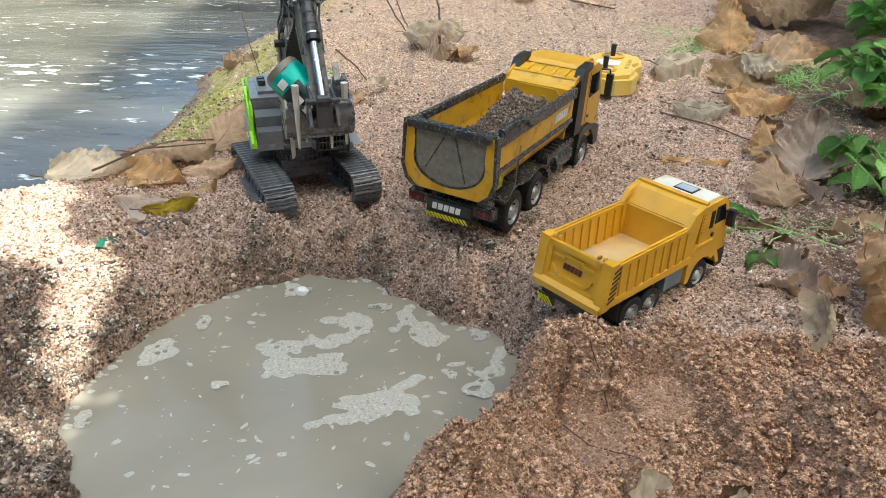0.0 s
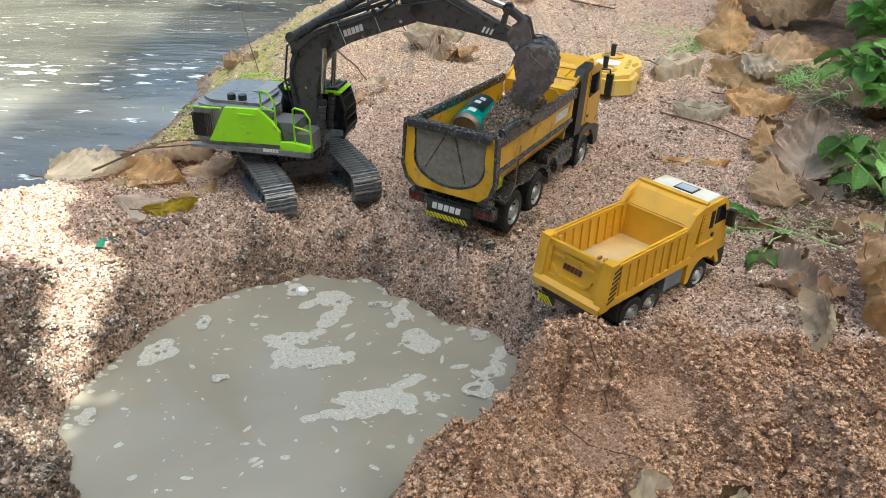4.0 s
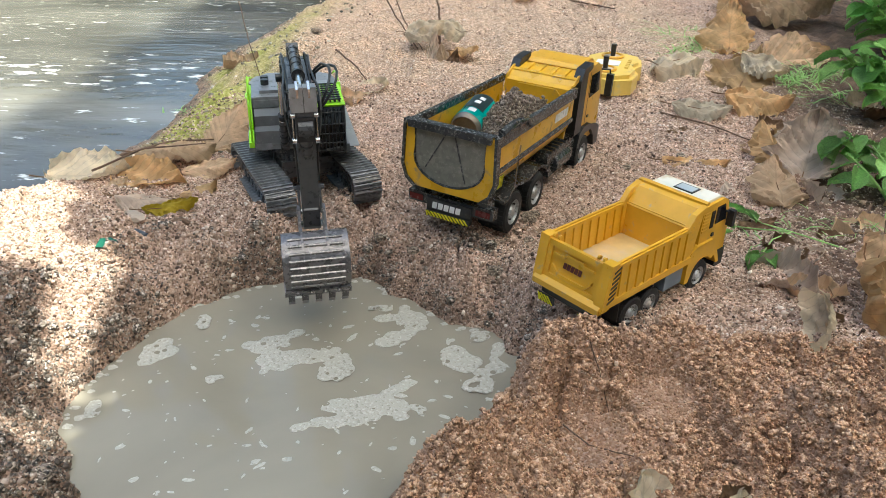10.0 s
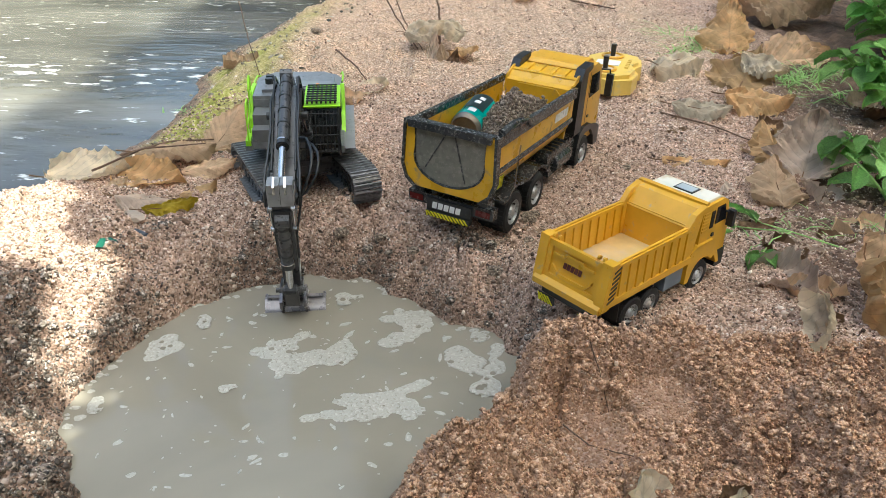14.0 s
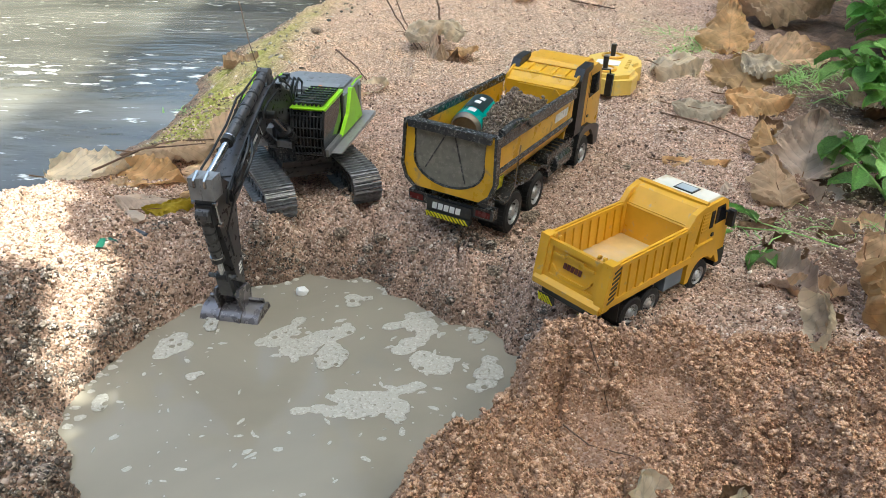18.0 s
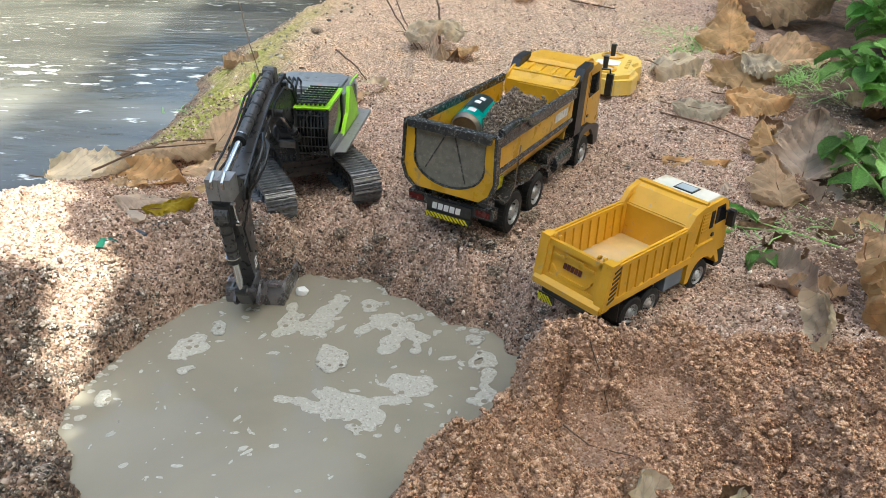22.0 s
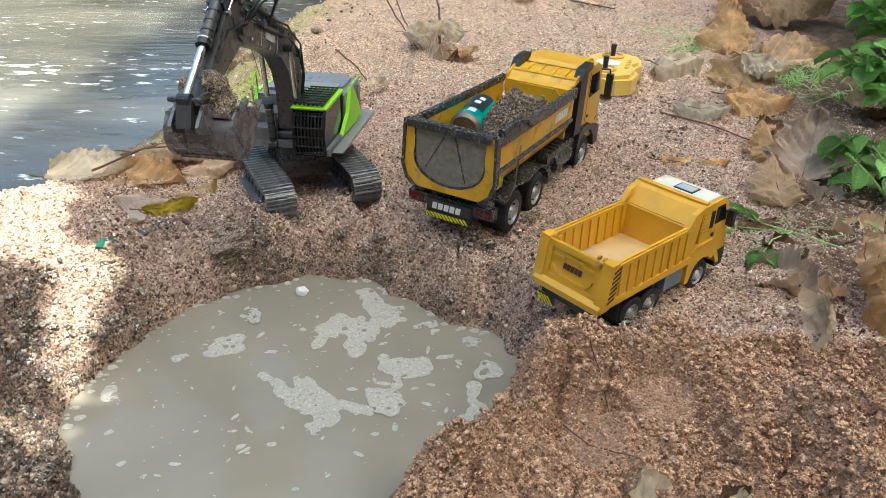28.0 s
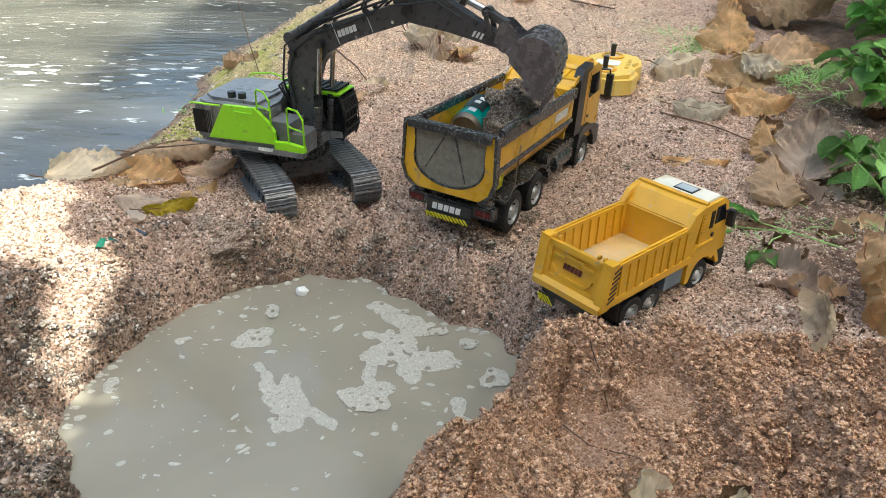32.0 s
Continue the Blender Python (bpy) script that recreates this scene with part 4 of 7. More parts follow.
    for x0, x1, z0, z1 in ((-0.034, -0.004, 0.168, 0.236), (0.036, 0.072, 0.124, 0.205)):
        for y in (-0.098,):
            P("handrail", tube([(x0, y, z0), (x0, y, z1 - 0.004), (x0 + 0.004, y, z1), (x1 - 0.012, y, z1 - 0.004), (x1, y, z1 - 0.022), (x1, y, z0 - 0.03 if z0 > 0.15 else z0)], 0.0023, 8), GREEN, "lime green handrail", smooth=True)
            P("handrail_bar", rod((x0, y, (z0 + z1) / 2), (x1, y, (z0 + z1) / 2 - 0.008), 0.0018, 6), GREEN)
    # left: cab with guard bars and side walkway
    cab = part("cab", prism([(-0.035, 0.104), (0.096, 0.100), (0.104, 0.122), (0.102, 0.165), (0.092, 0.199), (-0.030, 0.203)], 0.028, 0.096), GLASS, h, "dark glazed cab behind guard bars", bevel=0.002)
    for y in (0.028, 0.096):
        part("cab_post", tube([(0.098, y, 0.098), (0.107, y, 0.122), (0.105, y, 0.165), (0.094, y, 0.202)], 0.003, 6), BLACK, cab)
        part("cab_post", rod((-0.033, y, 0.106), (-0.033, y, 0.204), 0.0032, 6), BLACK, cab)
    bar = None
    for k in range(9):
        y = 0.032 + 0.0075 * k
        if bar is None:
            bar = part("guard_bar", tube([(0.100, 0, 0.104), (0.109, 0, 0.125), (0.107, 0, 0.165), (0.097, 0, 0.196)], 0.0015, 5), BLACK, cab, "black guard bar", Matrix.Translation((0, y, 0)))
        else:
            again(bar, "guard_bar", cab, Matrix.Translation((0, y, 0)))
    for z, x in ((0.108, 0.103), (0.126, 0.109), (0.146, 0.108), (0.166, 0.107), (0.190, 0.100)):
        part("guard_rail", rod((x, 0.028, z), (x, 0.096, z), 0.0014, 6), BLACK, cab)
    rf = part("cab_roof", prism([(-0.036, 0.203), (0.094, 0.200), (0.098, 0.205), (-0.036, 0.210)], 0.024, 0.100), GREEN, h, "lime green cab roof frame", bevel=0.002)
    for k in range(7):
        part("roof_bar", box(-0.028, 0.090, 0.030 + 0.0095 * k, 0.034 + 0.0095 * k, 0.2085, 0.2135), BLACK, rf, "black roof guard bar")
    for k in range(8):
        part("roof_cross_bar", box(-0.028 + 0.0162 * k, -0.0245 + 0.0162 * k, 0.029, 0.093, 0.2130, 0.2155), BLACK, rf)
    P("walkway", prism([(-0.205, 0.098), (0.080, 0.104), (0.088, 0.108), (-0.205, 0.108)], 0.096, 0.128), PALE_DECK, "pale grey side walkway", bevel=0.001)
    P("side_panel", prism([(-0.155, 0.112), (-0.135, 0.150), (-0.095, 0.198), (-0.075, 0.202), (-0.045, 0.150), (0.010, 0.116)], 0.099, 0.108), GREEN, "lime green side panel", bevel=0.0015)
    P("panel_bar", tube([(-0.090, 0.104, 0.204), (-0.12, 0.106, 0.209), (-0.17, 0.104, 0.203), (-0.18, 0.1, 0.195)], 0.002, 6), GREEN)
    # boom foot brackets and hoses
    for y in (-0.026, 0.024):
        P("boom_bracket", prism([(0.000, 0.119), (0.066, 0.119), (0.052, 0.165), (0.030, 0.170), (0.015, 0.160)], y, y + 0.004), GUNMETAL, "dark boom bracket", bevel=0.001)
    P("swivel_drum", rod((0.050, -0.022, 0.128), (0.050, 0.024, 0.128), 0.011, 14), GUNMETAL)
    for k in range(3):
        P("hose_loop", tube([(-0.010 - 0.006 * k, -0.012 + 0.01 * k, 0.190), (-0.030, -0.012 + 0.01 * k, 0.222), (-0.010, -0.012 + 0.01 * k, 0.236), (0.018, -0.010 + 0.01 * k, 0.225), (0.03, -0.008 + 0.008 * k, 0.200)], 0.0026, 6), BLACK, "black hydraulic hose", smooth=True)
    return h


def arch(points, w, name, material, label="", bevel=0.0025):
    return part(name, prism(points, -w, w), material, exc, label, bevel=bevel, smooth=True)


undercarriage()
house = make_house()
BW = 0.019
boom = arch([(-0.016, 0.000), (-0.010, 0.030), (0.030, 0.078), (0.070, 0.112), (0.105, 0.128), (0.140, 0.128), (0.185, 0.110), (0.270, 0.066), (0.340, 0.026), (0.362, 0.010), (0.368, -0.004), (0.358, -0.018),
             (0.335, -0.016), (0.270, 0.018), (0.205, 0.050), (0.160, 0.063), (0.120, 0.060), (0.080, 0.042), (0.045, 0.012), (0.018, -0.016), (-0.004, -0.018)], BW, "boom", GUNMETAL, "dark gunmetal bent boom")
part("boom_pin", rod((0.168, -BW - 0.006, 0.085), (0.168, BW + 0.006, 0.085), 0.0085, 14), BLACK, boom, "dark hinge pin")
part("elbow_pin", rod((BOOM, -BW - 0.005, 0), (BOOM, BW + 0.005, 0), 0.011, 16), BLACK, boom, "large hinge pin")
part("foot_pin", rod((0, -BW - 0.004, 0), (0, BW + 0.004, 0), 0.009, 14), BLACK, boom)
for y in (-0.010, 0.010):
    part("boom_lug", prism([(0.085, 0.115), (0.125, 0.125), (0.118, 0.148), (0.106, 0.150)], y - 0.002, y + 0.002), GUNMETAL, boom)
for s in (-1, 1):
    emblem(boom, Matrix.Translation((0.205 if s < 0 else 0.260, s * (BW + 0.0004), 0.066 if s < 0 else 0.043)) @ Matrix.Rotation(radians(25), 4, "Y") @ Matrix.Rotation(0 if s < 0 else math.pi, 4, "Z"), 0.046, 0.013, WHITE)
    for x, z, d in ((0.195, 0.055, 0.045), (0.268, 0.022, 0.040)):
        part("white_line", prism([(x, z), (x + 0.0015, z), (x + 0.0015 + d * 0.45, z + d), (x + d * 0.45, z + d)], *sorted((s * BW, s * (BW + 0.0006)))), WHITE, boom, "thin white line")
    part("boom_hose", tube([(0.0, s * 0.014, 0.05), (0.04, s * 0.022, 0.100), (0.10, s * 0.023, 0.140), (0.16, s * 0.0225, 0.128), (0.25, s * 0.021, 0.085), (0.33, s * 0.021, 0.045)], 0.0022, 6), BLACK, boom, "black hose along the boom", smooth=True)
    part("boom_hose", tube([(0.02, s * 0.021, 0.045), (0.06, s * 0.025, 0.098), (0.11, s * 0.026, 0.118), (0.17, s * 0.0255, 0.108), (0.24, s * 0.024, 0.072), (0.30, s * 0.024, 0.046), (0.345, s * 0.026, 0.040), (0.372, s * 0.028, 0.022), (0.366, s * 0.027, -0.004)], 0.0026, 6), BLACK, boom, "black hose along the boom", smooth=True)
    part("boom_hose", tube([(0.15, s * 0.022, 0.128), (0.19, s * 0.026, 0.122), (0.25, s * 0.024, 0.092), (0.32, s * 0.027, 0.062), (0.352, s * 0.030, 0.050), (0.384, s * 0.030, 0.030), (0.392, s * 0.029, 0.006)], 0.0024, 6), BLACK, boom, "black hose looping over the elbow", smooth=True)
    for x, z in ((0.10, 0.116), (0.20, 0.094), (0.29, 0.052)):
        part("hose_clamp", box(x - 0.004, x + 0.004, *sorted((s * BW, s * (BW + 0.009))), z - 0.006, z + 0.010), BLACK, boom, bevel=0.001)
    for x, z in ((0.235, 0.040), (0.315, 0.006), (0.06, 0.055)):
        part("bolt", rod((x, s * BW, z), (x, s * (BW + 0.003), z), 0.0035, 8), CHROME, boom, "small steel bolt")
for k in range(2):
    part("hose_loop", tube([(0.262, 0.022, 0.070 + 0.006 * k), (0.280, 0.031, 0.080 + 0.006 * k), (0.300, 0.042, 0.087 + 0.006 * k), (0.320, 0.054 - 0.006 * k, 0.088), (0.338, 0.062 - 0.010 * k, 0.083), (0.355, 0.064 - 0.012 * k, 0.072), (0.368, 0.060 - 0.012 * k, 0.056), (0.373, 0.052 - 0.010 * k, 0.040), (0.370, 0.040 - 0.006 * k, 0.022), (0.358, 0.026, 0.006)], 0.0024, 8), BLACK, boom, "black hydraulic hose bowed out beside the elbow", smooth=True)
SW = 0.0155
stick = arch([(-0.060, 0.036), (-0.056, 0.060), (-0.030, 0.066), (0.010, 0.060), (0.090, 0.036), (0.170, 0.016), (0.200, 0.011), (0.209, 0.0), (0.203, -0.010), (0.190, -0.011), (0.090, -0.014), (0.030, -0.020), (0.0, -0.022), (-0.018, -0.016), (-0.032, 0.004)], SW, "stick", GUNMETAL, "dark gunmetal dipper arm")
part("stick_pin", rod((STICK, -0.024, 0), (STICK, 0.024, 0), 0.006, 12), CHROME, stick)
part("rocker_pin", rod((STICK - 0.0283, -0.020, 0.0069), (STICK - 0.0283, 0.020, 0.0069), 0.005, 12), CHROME, stick)
for y0, y1 in ((-0.0215, -0.0006), (0.0006, 0.0215)):
    part("stick_head", box(-0.062, -0.022, y0, y1, 0.034, 0.067), PALE_MOUNT, stick, "pale grey half of the cylinder mount", bevel=0.003)
part("cylinder_mount", box(-0.014, 0.026, -0.0145, 0.0145, 0.046, 0.071), BLACK, stick, "glossy black mount block", bevel=0.002)
for s in (-1, 1):
    part("clevis_tab", prism([(-0.070, 0.052), (-0.060, 0.071), (-0.046, 0.071), (-0.050, 0.052)], *sorted((s * 0.0075, s * 0.0115))), CHROME, stick, "bright clevis tab", bevel=0.001)
    part("side_link", rod((-0.016, s * 0.0185, 0.062), (0.028, s * 0.0185, 0.054), 0.0022, 8), CHROME, stick, "thin bright side link")
    for x, z, q in ((-0.016, 0.062, 0.0042), (0.028, 0.054, 0.0048)):
        part("link_bolt", rod((x, s * 0.0155, z), (x, s * 0.0225, z), q, 10), CHROME, stick, "steel bolt")
for s in (-1, 1):
    bm = bmesh.new()
    for k in range(3):
        prism([(0.135 + 0.008 * k, -0.006), (0.1395 + 0.008 * k, -0.006), (0.1425 + 0.008 * k, 0.006), (0.138 + 0.008 * k, 0.006)], *sorted((s * SW, s * (SW + 0.0006))), "y", bm)
    part("white_dashes", bm, WHITE, stick, "three white dashes")
    part("stick_hose", tube([(-0.05, s * 0.017, 0.03), (-0.04, s * 0.030, -0.002), (-0.005, s * 0.030, 0.012), (0.05, s * 0.019, 0.035), (0.11, s * 0.0175, 0.02)], 0.002, 6), BLACK, stick, "black hose", smooth=True)


def rounded(points, n=3):
    """The same outline with n points a side, bent smoothly through the corners."""
    p = [Vector(q) for q in points]
    out = []
    for i in range(len(p) - 1):
        a, b, c, d = p[max(i - 1, 0)], p[i], p[i + 1], p[min(i + 2, len(p) - 1)]
        for t in np.linspace(0, 1, n, endpoint=False):
            out.append(tuple(0.5 * (2 * b + (c - a) * t + (2 * a - 5 * b + 4 * c - d) * t * t + (3 * b - a - 3 * c + d) * t**3)))
    return out + [tuple(p[-1])]


def make_bucket():
    hw = 0.0505
    back = rounded([(0.018, 0.012), (0.011, 0.030), (0.013, 0.051), (0.027, 0.068), (0.048, 0.077), (0.068, 0.075), (0.088, 0.063), (0.104, 0.043), (0.115, 0.018)])
    inner = []
    for i, (x, z) in enumerate(back):
        a, b = Vector(back[max(i - 1, 0)]), Vector(back[min(i + 1, len(back) - 1)])
        d = (b - a).normalized()
        inner.append((x + d.y * 0.004, z - d.x * 0.004))
    bk = part("bucket", prism(back + inner[::-1], -hw, hw), BUCKET, exc, "worn dark metal digging bucket", smooth=True)
    side = back + [(0.100, 0.006), (0.060, 0.004), (0.030, 0.002)]
    for s in (-1, 1):
        part("side_plate", prism(side, *sorted((s * hw, s * (hw + 0.004)))), BUCKET, bk, "worn bucket side plate", bevel=0.001)
        part("side_cutter", prism([(0.112, 0.022), (0.122, 0.012), (0.104, -0.004), (0.070, -0.002), (0.072, 0.010), (0.098, 0.010)], *sorted((s * (hw + 0.001), s * (hw + 0.006)))), BUCKET, bk, bevel=0.0008)
        for z0, z1, x0, x1 in ((0.034, 0.058, 0.026, 0.050), (0.055, 0.030, 0.050, 0.09)):
            part("side_rib", rod((x0, s * (hw + 0.004), z0), (x1, s * (hw + 0.004), z1), 0.0014, 6), BUCKET, bk)
        part("hinge_lug", prism([(0.006, 0.036), (-0.026, 0.032), (-0.034, 0.022), (-0.012, -0.010), (0.006, -0.010), (0.030, 0.006), (0.024, 0.052)], *sorted((s * 0.0185, s * 0.0235))), BUCKET, bk, "bucket hinge lug", bevel=0.001)
        part("lug_foot", prism([(0.008, 0.034), (0.010, 0.054), (0.027, 0.072), (0.040, 0.077), (0.036, 0.072), (0.018, 0.050), (0.014, 0.030)], *sorted((s * 0.0185, s * 0.0225))), BUCKET, bk, bevel=0.0006)
    part("top_plate", box(0.012, 0.034, -hw, hw, 0.006, 0.011), BUCKET, bk, bevel=0.001)
    for k in range(8):
        i = 8.0 + k * 1.75
        j = min(int(i), len(back) - 2)
        p = Vector(back[j]).lerp(Vector(back[j + 1]), i - j)
        part("wear_strip", rod((p.x, -hw + 0.006, p.y), (p.x, hw - 0.006, p.y), 0.0028, 8), BUCKET_EDGE, bk, "raised wear strip", smooth=True)
    for k in range(4):
        part("lip_boss", rod((0.110, -0.0345 + 0.023 * k, 0.030), (0.1165, -0.0345 + 0.023 * k, 0.033), 0.0045, 10), BUCKET_EDGE, bk, "round boss between the teeth")
    part("lip", prism([(0.106, 0.036), (0.110, 0.038), (0.122, 0.010), (0.117, 0.009)], -hw - 0.002, hw + 0.002), BUCKET, bk, "thick bucket lip", bevel=0.0008)
    tooth = None
    for k in range(5):
        m = Matrix.Translation((0, -0.046 + 0.023 * k, 0))
        if tooth is None:
            bm = prism([(0.110, 0.022), (0.116, 0.024), (0.138, -0.010), (0.135, -0.011), (0.114, 0.012)], -0.0055, 0.0055)
            tooth = part("tooth", bm, BUCKET, bk, "pointed worn tooth", m, bevel=0.0008)
        else:
            again(tooth, "tooth", bk, m)
    return bk


bucket = make_bucket()
BUCKET_SIZE = Matrix.Scale(1.06, 4)
for mesh in {o.data for o in (bucket, *bucket.children)}:
    mesh.transform(BUCKET_SIZE)
for o in bucket.children:
    o.location = o.location * 1.06


def cylinder(name, barrel_len, rod_len, r, material=GUNMETAL):
    """A hydraulic cylinder: barrel and rod along +x, each from its own pin."""
    b = part(name, rod((0.0, 0, 0), (barrel_len, 0, 0), r, 16), material, exc, "dark hydraulic cylinder", smooth=True)
    part("barrel_collar", rod((barrel_len - 0.010, 0, 0), (barrel_len, 0, 0), r * 1.14, 16), BLACK, b)
    part("collar_ring", rod((barrel_len - 0.013, 0, 0), (barrel_len - 0.0105, 0, 0), r * 1.17, 16), CHROME, b, "bright ring")
    for k in range(4):
        x = barrel_len * (0.14 + 0.19 * k)
        part("barrel_ring", rod((x, 0, 0), (x + 0.003, 0, 0), r * 1.10, 16), BLACK, b, "raised black ring")
    part("barrel_eye", rod((0, -r * 1.1, 0), (0, r * 1.1, 0), r * 1.2, 12), material, b)
    q = part(name + "_rod", rod((0.0, 0, 0), (rod_len, 0, 0), r * 0.62, 12), CHROME, exc, "bright steel piston rod", smooth=True)
    part("rod_eye", rod((0, -r * 0.9, 0), (0, r * 0.9, 0), r * 0.95, 12), BLACK, q)
    return b, q


boom_cyls = [cylinder("boom_cylinder", 0.095, 0.105, 0.0085) for _ in range(2)]
stick_cyl = cylinder("stick_cylinder", 0.205, 0.146, 0.0105)
bucket_cyl = cylinder("bucket_cylinder", 0.104, 0.110, 0.0108)
ROCKER, LINK = 0.042, 0.040
rocker = part("rocker", prism([(-0.006, -0.005), (ROCKER + 0.005, -0.004), (ROCKER + 0.005, 0.004), (-0.006, 0.005)], -0.021, -0.017), GUNMETAL, exc, "rocker link of the bucket", bevel=0.001)
part("rocker_plate", prism([(-0.006, -0.005), (ROCKER + 0.005, -0.004), (ROCKER + 0.005, 0.004), (-0.006, 0.005)], 0.017, 0.021), GUNMETAL, rocker, bevel=0.001)
part("rocker_bar", rod((ROCKER, -0.027, 0), (ROCKER, 0.027, 0), 0.0045, 10), GUNMETAL, rocker)
link = part("bucket_link", prism([(-0.004, -0.006), (LINK + 0.004, -0.006), (LINK + 0.004, 0.006), (-0.004, 0.006)], -0.0125, 0.0125), GUNMETAL, exc, "bucket link", bevel=0.002)
# ---- loose sand, water things, litter and plants ----
def grain_material(name, stops, rough=0.9, scale=380.0, island=False):
    m = bpy.data.materials.new(name)
    m.use_nodes = True
    nt = m.node_tree
    N, L = nt.nodes, nt.links
    b = N["Principled BSDF"]
    r = N.new("ShaderNodeValToRGB")
    el = r.color_ramp.elements
    while len(el) < len(stops):
        el.new(0.5)
    for e, (p, c) in zip(el, stops):
        e.position, e.color = p, (*c, 1)
    if island:
        g = N.new("ShaderNodeNewGeometry")
        L.new(g.outputs["Random Per Island"], r.inputs[0])
    else:
        co = N.new("ShaderNodeTexCoord")
        v = N.new("ShaderNodeTexVoronoi")
        v.inputs["Scale"].default_value = scale
        L.new(co.outputs["Object"], v.inputs["Vector"])
        s = N.new("ShaderNodeSeparateColor")
        L.new(v.outputs["Color"], s.inputs[0])
        L.new(s.outputs[0], r.inputs[0])
        bp = N.new("ShaderNodeBump")
        bp.invert = True
        bp.inputs["Strength"].default_value, bp.inputs["Distance"].default_value = 1.0, 0.003
        L.new(v.outputs["Distance"], bp.inputs["Height"])
        L.new(bp.outputs[0], b.inputs["Normal"])
    L.new(r.outputs[0], b.inputs["Base Color"])
    b.inputs["Roughness"].default_value = rough
    return m


WET_SAND = grain_material("wet_dug_sand", [(0.0, (0.06, 0.042, 0.03)), (0.35, (0.21, 0.15, 0.105)), (0.7, (0.34, 0.25, 0.18)), (1.0, (0.58, 0.48, 0.37))], 0.7)
DRY_GRAINS = grain_material("dry_sand_grains", [(0.0, (0.07, 0.042, 0.03)), (0.18, (0.36, 0.235, 0.17)), (0.55, (0.60, 0.42, 0.315)), (0.85, (0.74, 0.56, 0.45)), (1.0, (0.92, 0.83, 0.74))], 0.85, island=True)
MOUND_GRAINS = grain_material("orange_sand_grains", [(0.0, (0.16, 0.085, 0.048)), (0.2, (0.39, 0.22, 0.126)), (0.65, (0.55, 0.32, 0.19)), (0.9, (0.66, 0.43, 0.29)), (1.0, (0.84, 0.68, 0.53))], 0.85, island=True)
WET_GRAINS = grain_material("wet_sand_grains", [(0.0, (0.03, 0.027, 0.024)), (0.35, (0.12, 0.10, 0.084)), (0.7, (0.27, 0.215, 0.172)), (0.93, (0.42, 0.345, 0.285)), (1.0, (0.70, 0.63, 0.55))], 0.55, island=True)
DAMP_SAND = grain_material("damp_sand", [(0.0, (0.10, 0.07, 0.05)), (0.35, (0.24, 0.16, 0.115)), (0.7, (0.37, 0.26, 0.19)), (1.0, (0.60, 0.48, 0.38))], 0.85)
PEBBLES = grain_material("shore_pebbles", [(0.0, (0.08, 0.075, 0.06)), (0.4, (0.26, 0.23, 0.16)), (0.8, (0.42, 0.37, 0.28)), (1.0, (0.66, 0.62, 0.54))], 0.8, island=True)

OCTA_V = np.array([(1, 0, 0), (-1, 0, 0), (0, 1, 0), (0, -1, 0), (0, 0, 1), (0, 0, -1)], float)
OCTA_F = np.array([(0, 2, 4), (2, 1, 4), (1, 3, 4), (3, 0, 4), (2, 0, 5), (1, 2, 5), (3, 1, 5), (0, 3, 5)])
PHI = (1 + 5**0.5) / 2
ICO_V = np.array([(-1, PHI, 0), (1, PHI, 0), (-1, -PHI, 0), (1, -PHI, 0), (0, -1, PHI), (0, 1, PHI), (0, -1, -PHI), (0, 1, -PHI), (PHI, 0, -1), (PHI, 0, 1), (-PHI, 0, -1), (-PHI, 0, 1)]) / 1.9
ICO_F = np.array([(0, 11, 5), (0, 5, 1), (0, 1, 7), (0, 7, 10), (0, 10, 11), (1, 5, 9), (5, 11, 4), (11, 10, 2), (10, 7, 6), (7, 1, 8), (3, 9, 4), (3, 4, 2), (3, 2, 6), (3, 6, 8), (3, 8, 9), (4, 9, 5), (2, 4, 11), (6, 2, 10), (8, 6, 7), (9, 8, 1)])


def scatter(name, centres, radii, base_v, base_f, material, label, seed, flat=0.75, rough=0.5):
    """Many small crumbs as one stuff mesh."""
    rs = np.random.RandomState(seed)
    n, k = len(centres), len(base_v)
    v = base_v[None] * (1 + rough * (rs.rand(n, k, 1) - 0.5) * 2)
    a = rs.rand(n) * 2 * np.pi
    ca, sa = np.cos(a)[:, None], np.sin(a)[:, None]
    t = rs.randn(n) * 0.5
    ct, st = np.cos(t)[:, None], np.sin(t)[:, None]
    x, y, z = v[..., 0], v[..., 1], v[..., 2] * flat
    y, z = ct * y - st * z, st * y + ct * z
    x, y = ca * x - sa * y, sa * x + ca * y
    v = np.stack([x, y, z], -1) * radii[:, None, None] + centres[:, None, :]
    f = (base_f[None] + (np.arange(n) * k)[:, None, None]).reshape(-1)
    me = bpy.data.meshes.new(name)
    me.vertices.add(n * k)
    me.vertices.foreach_set("co", v.ravel())
    me.loops.add(len(f))
    me.loops.foreach_set("vertex_index", f)
    me.polygons.add(len(f) // 3)
    me.polygons.foreach_set("loop_start", np.arange(0, len(f), 3))
    me.update()
    me.materials.append(material)
    return tagged(new(name, me), label, "sand", kind="stuff")


def ball(level):
    bm = bmesh.new()
    bmesh.ops.create_icosphere(bm, subdivisions=level, radius=1)
    v, f = np.array([q.co[:] for q in bm.verts]), np.array([[q.index for q in t.verts] for t in bm.faces])
    bm.free()
    return v, f


BALL_V, BALL_F = ball(2)


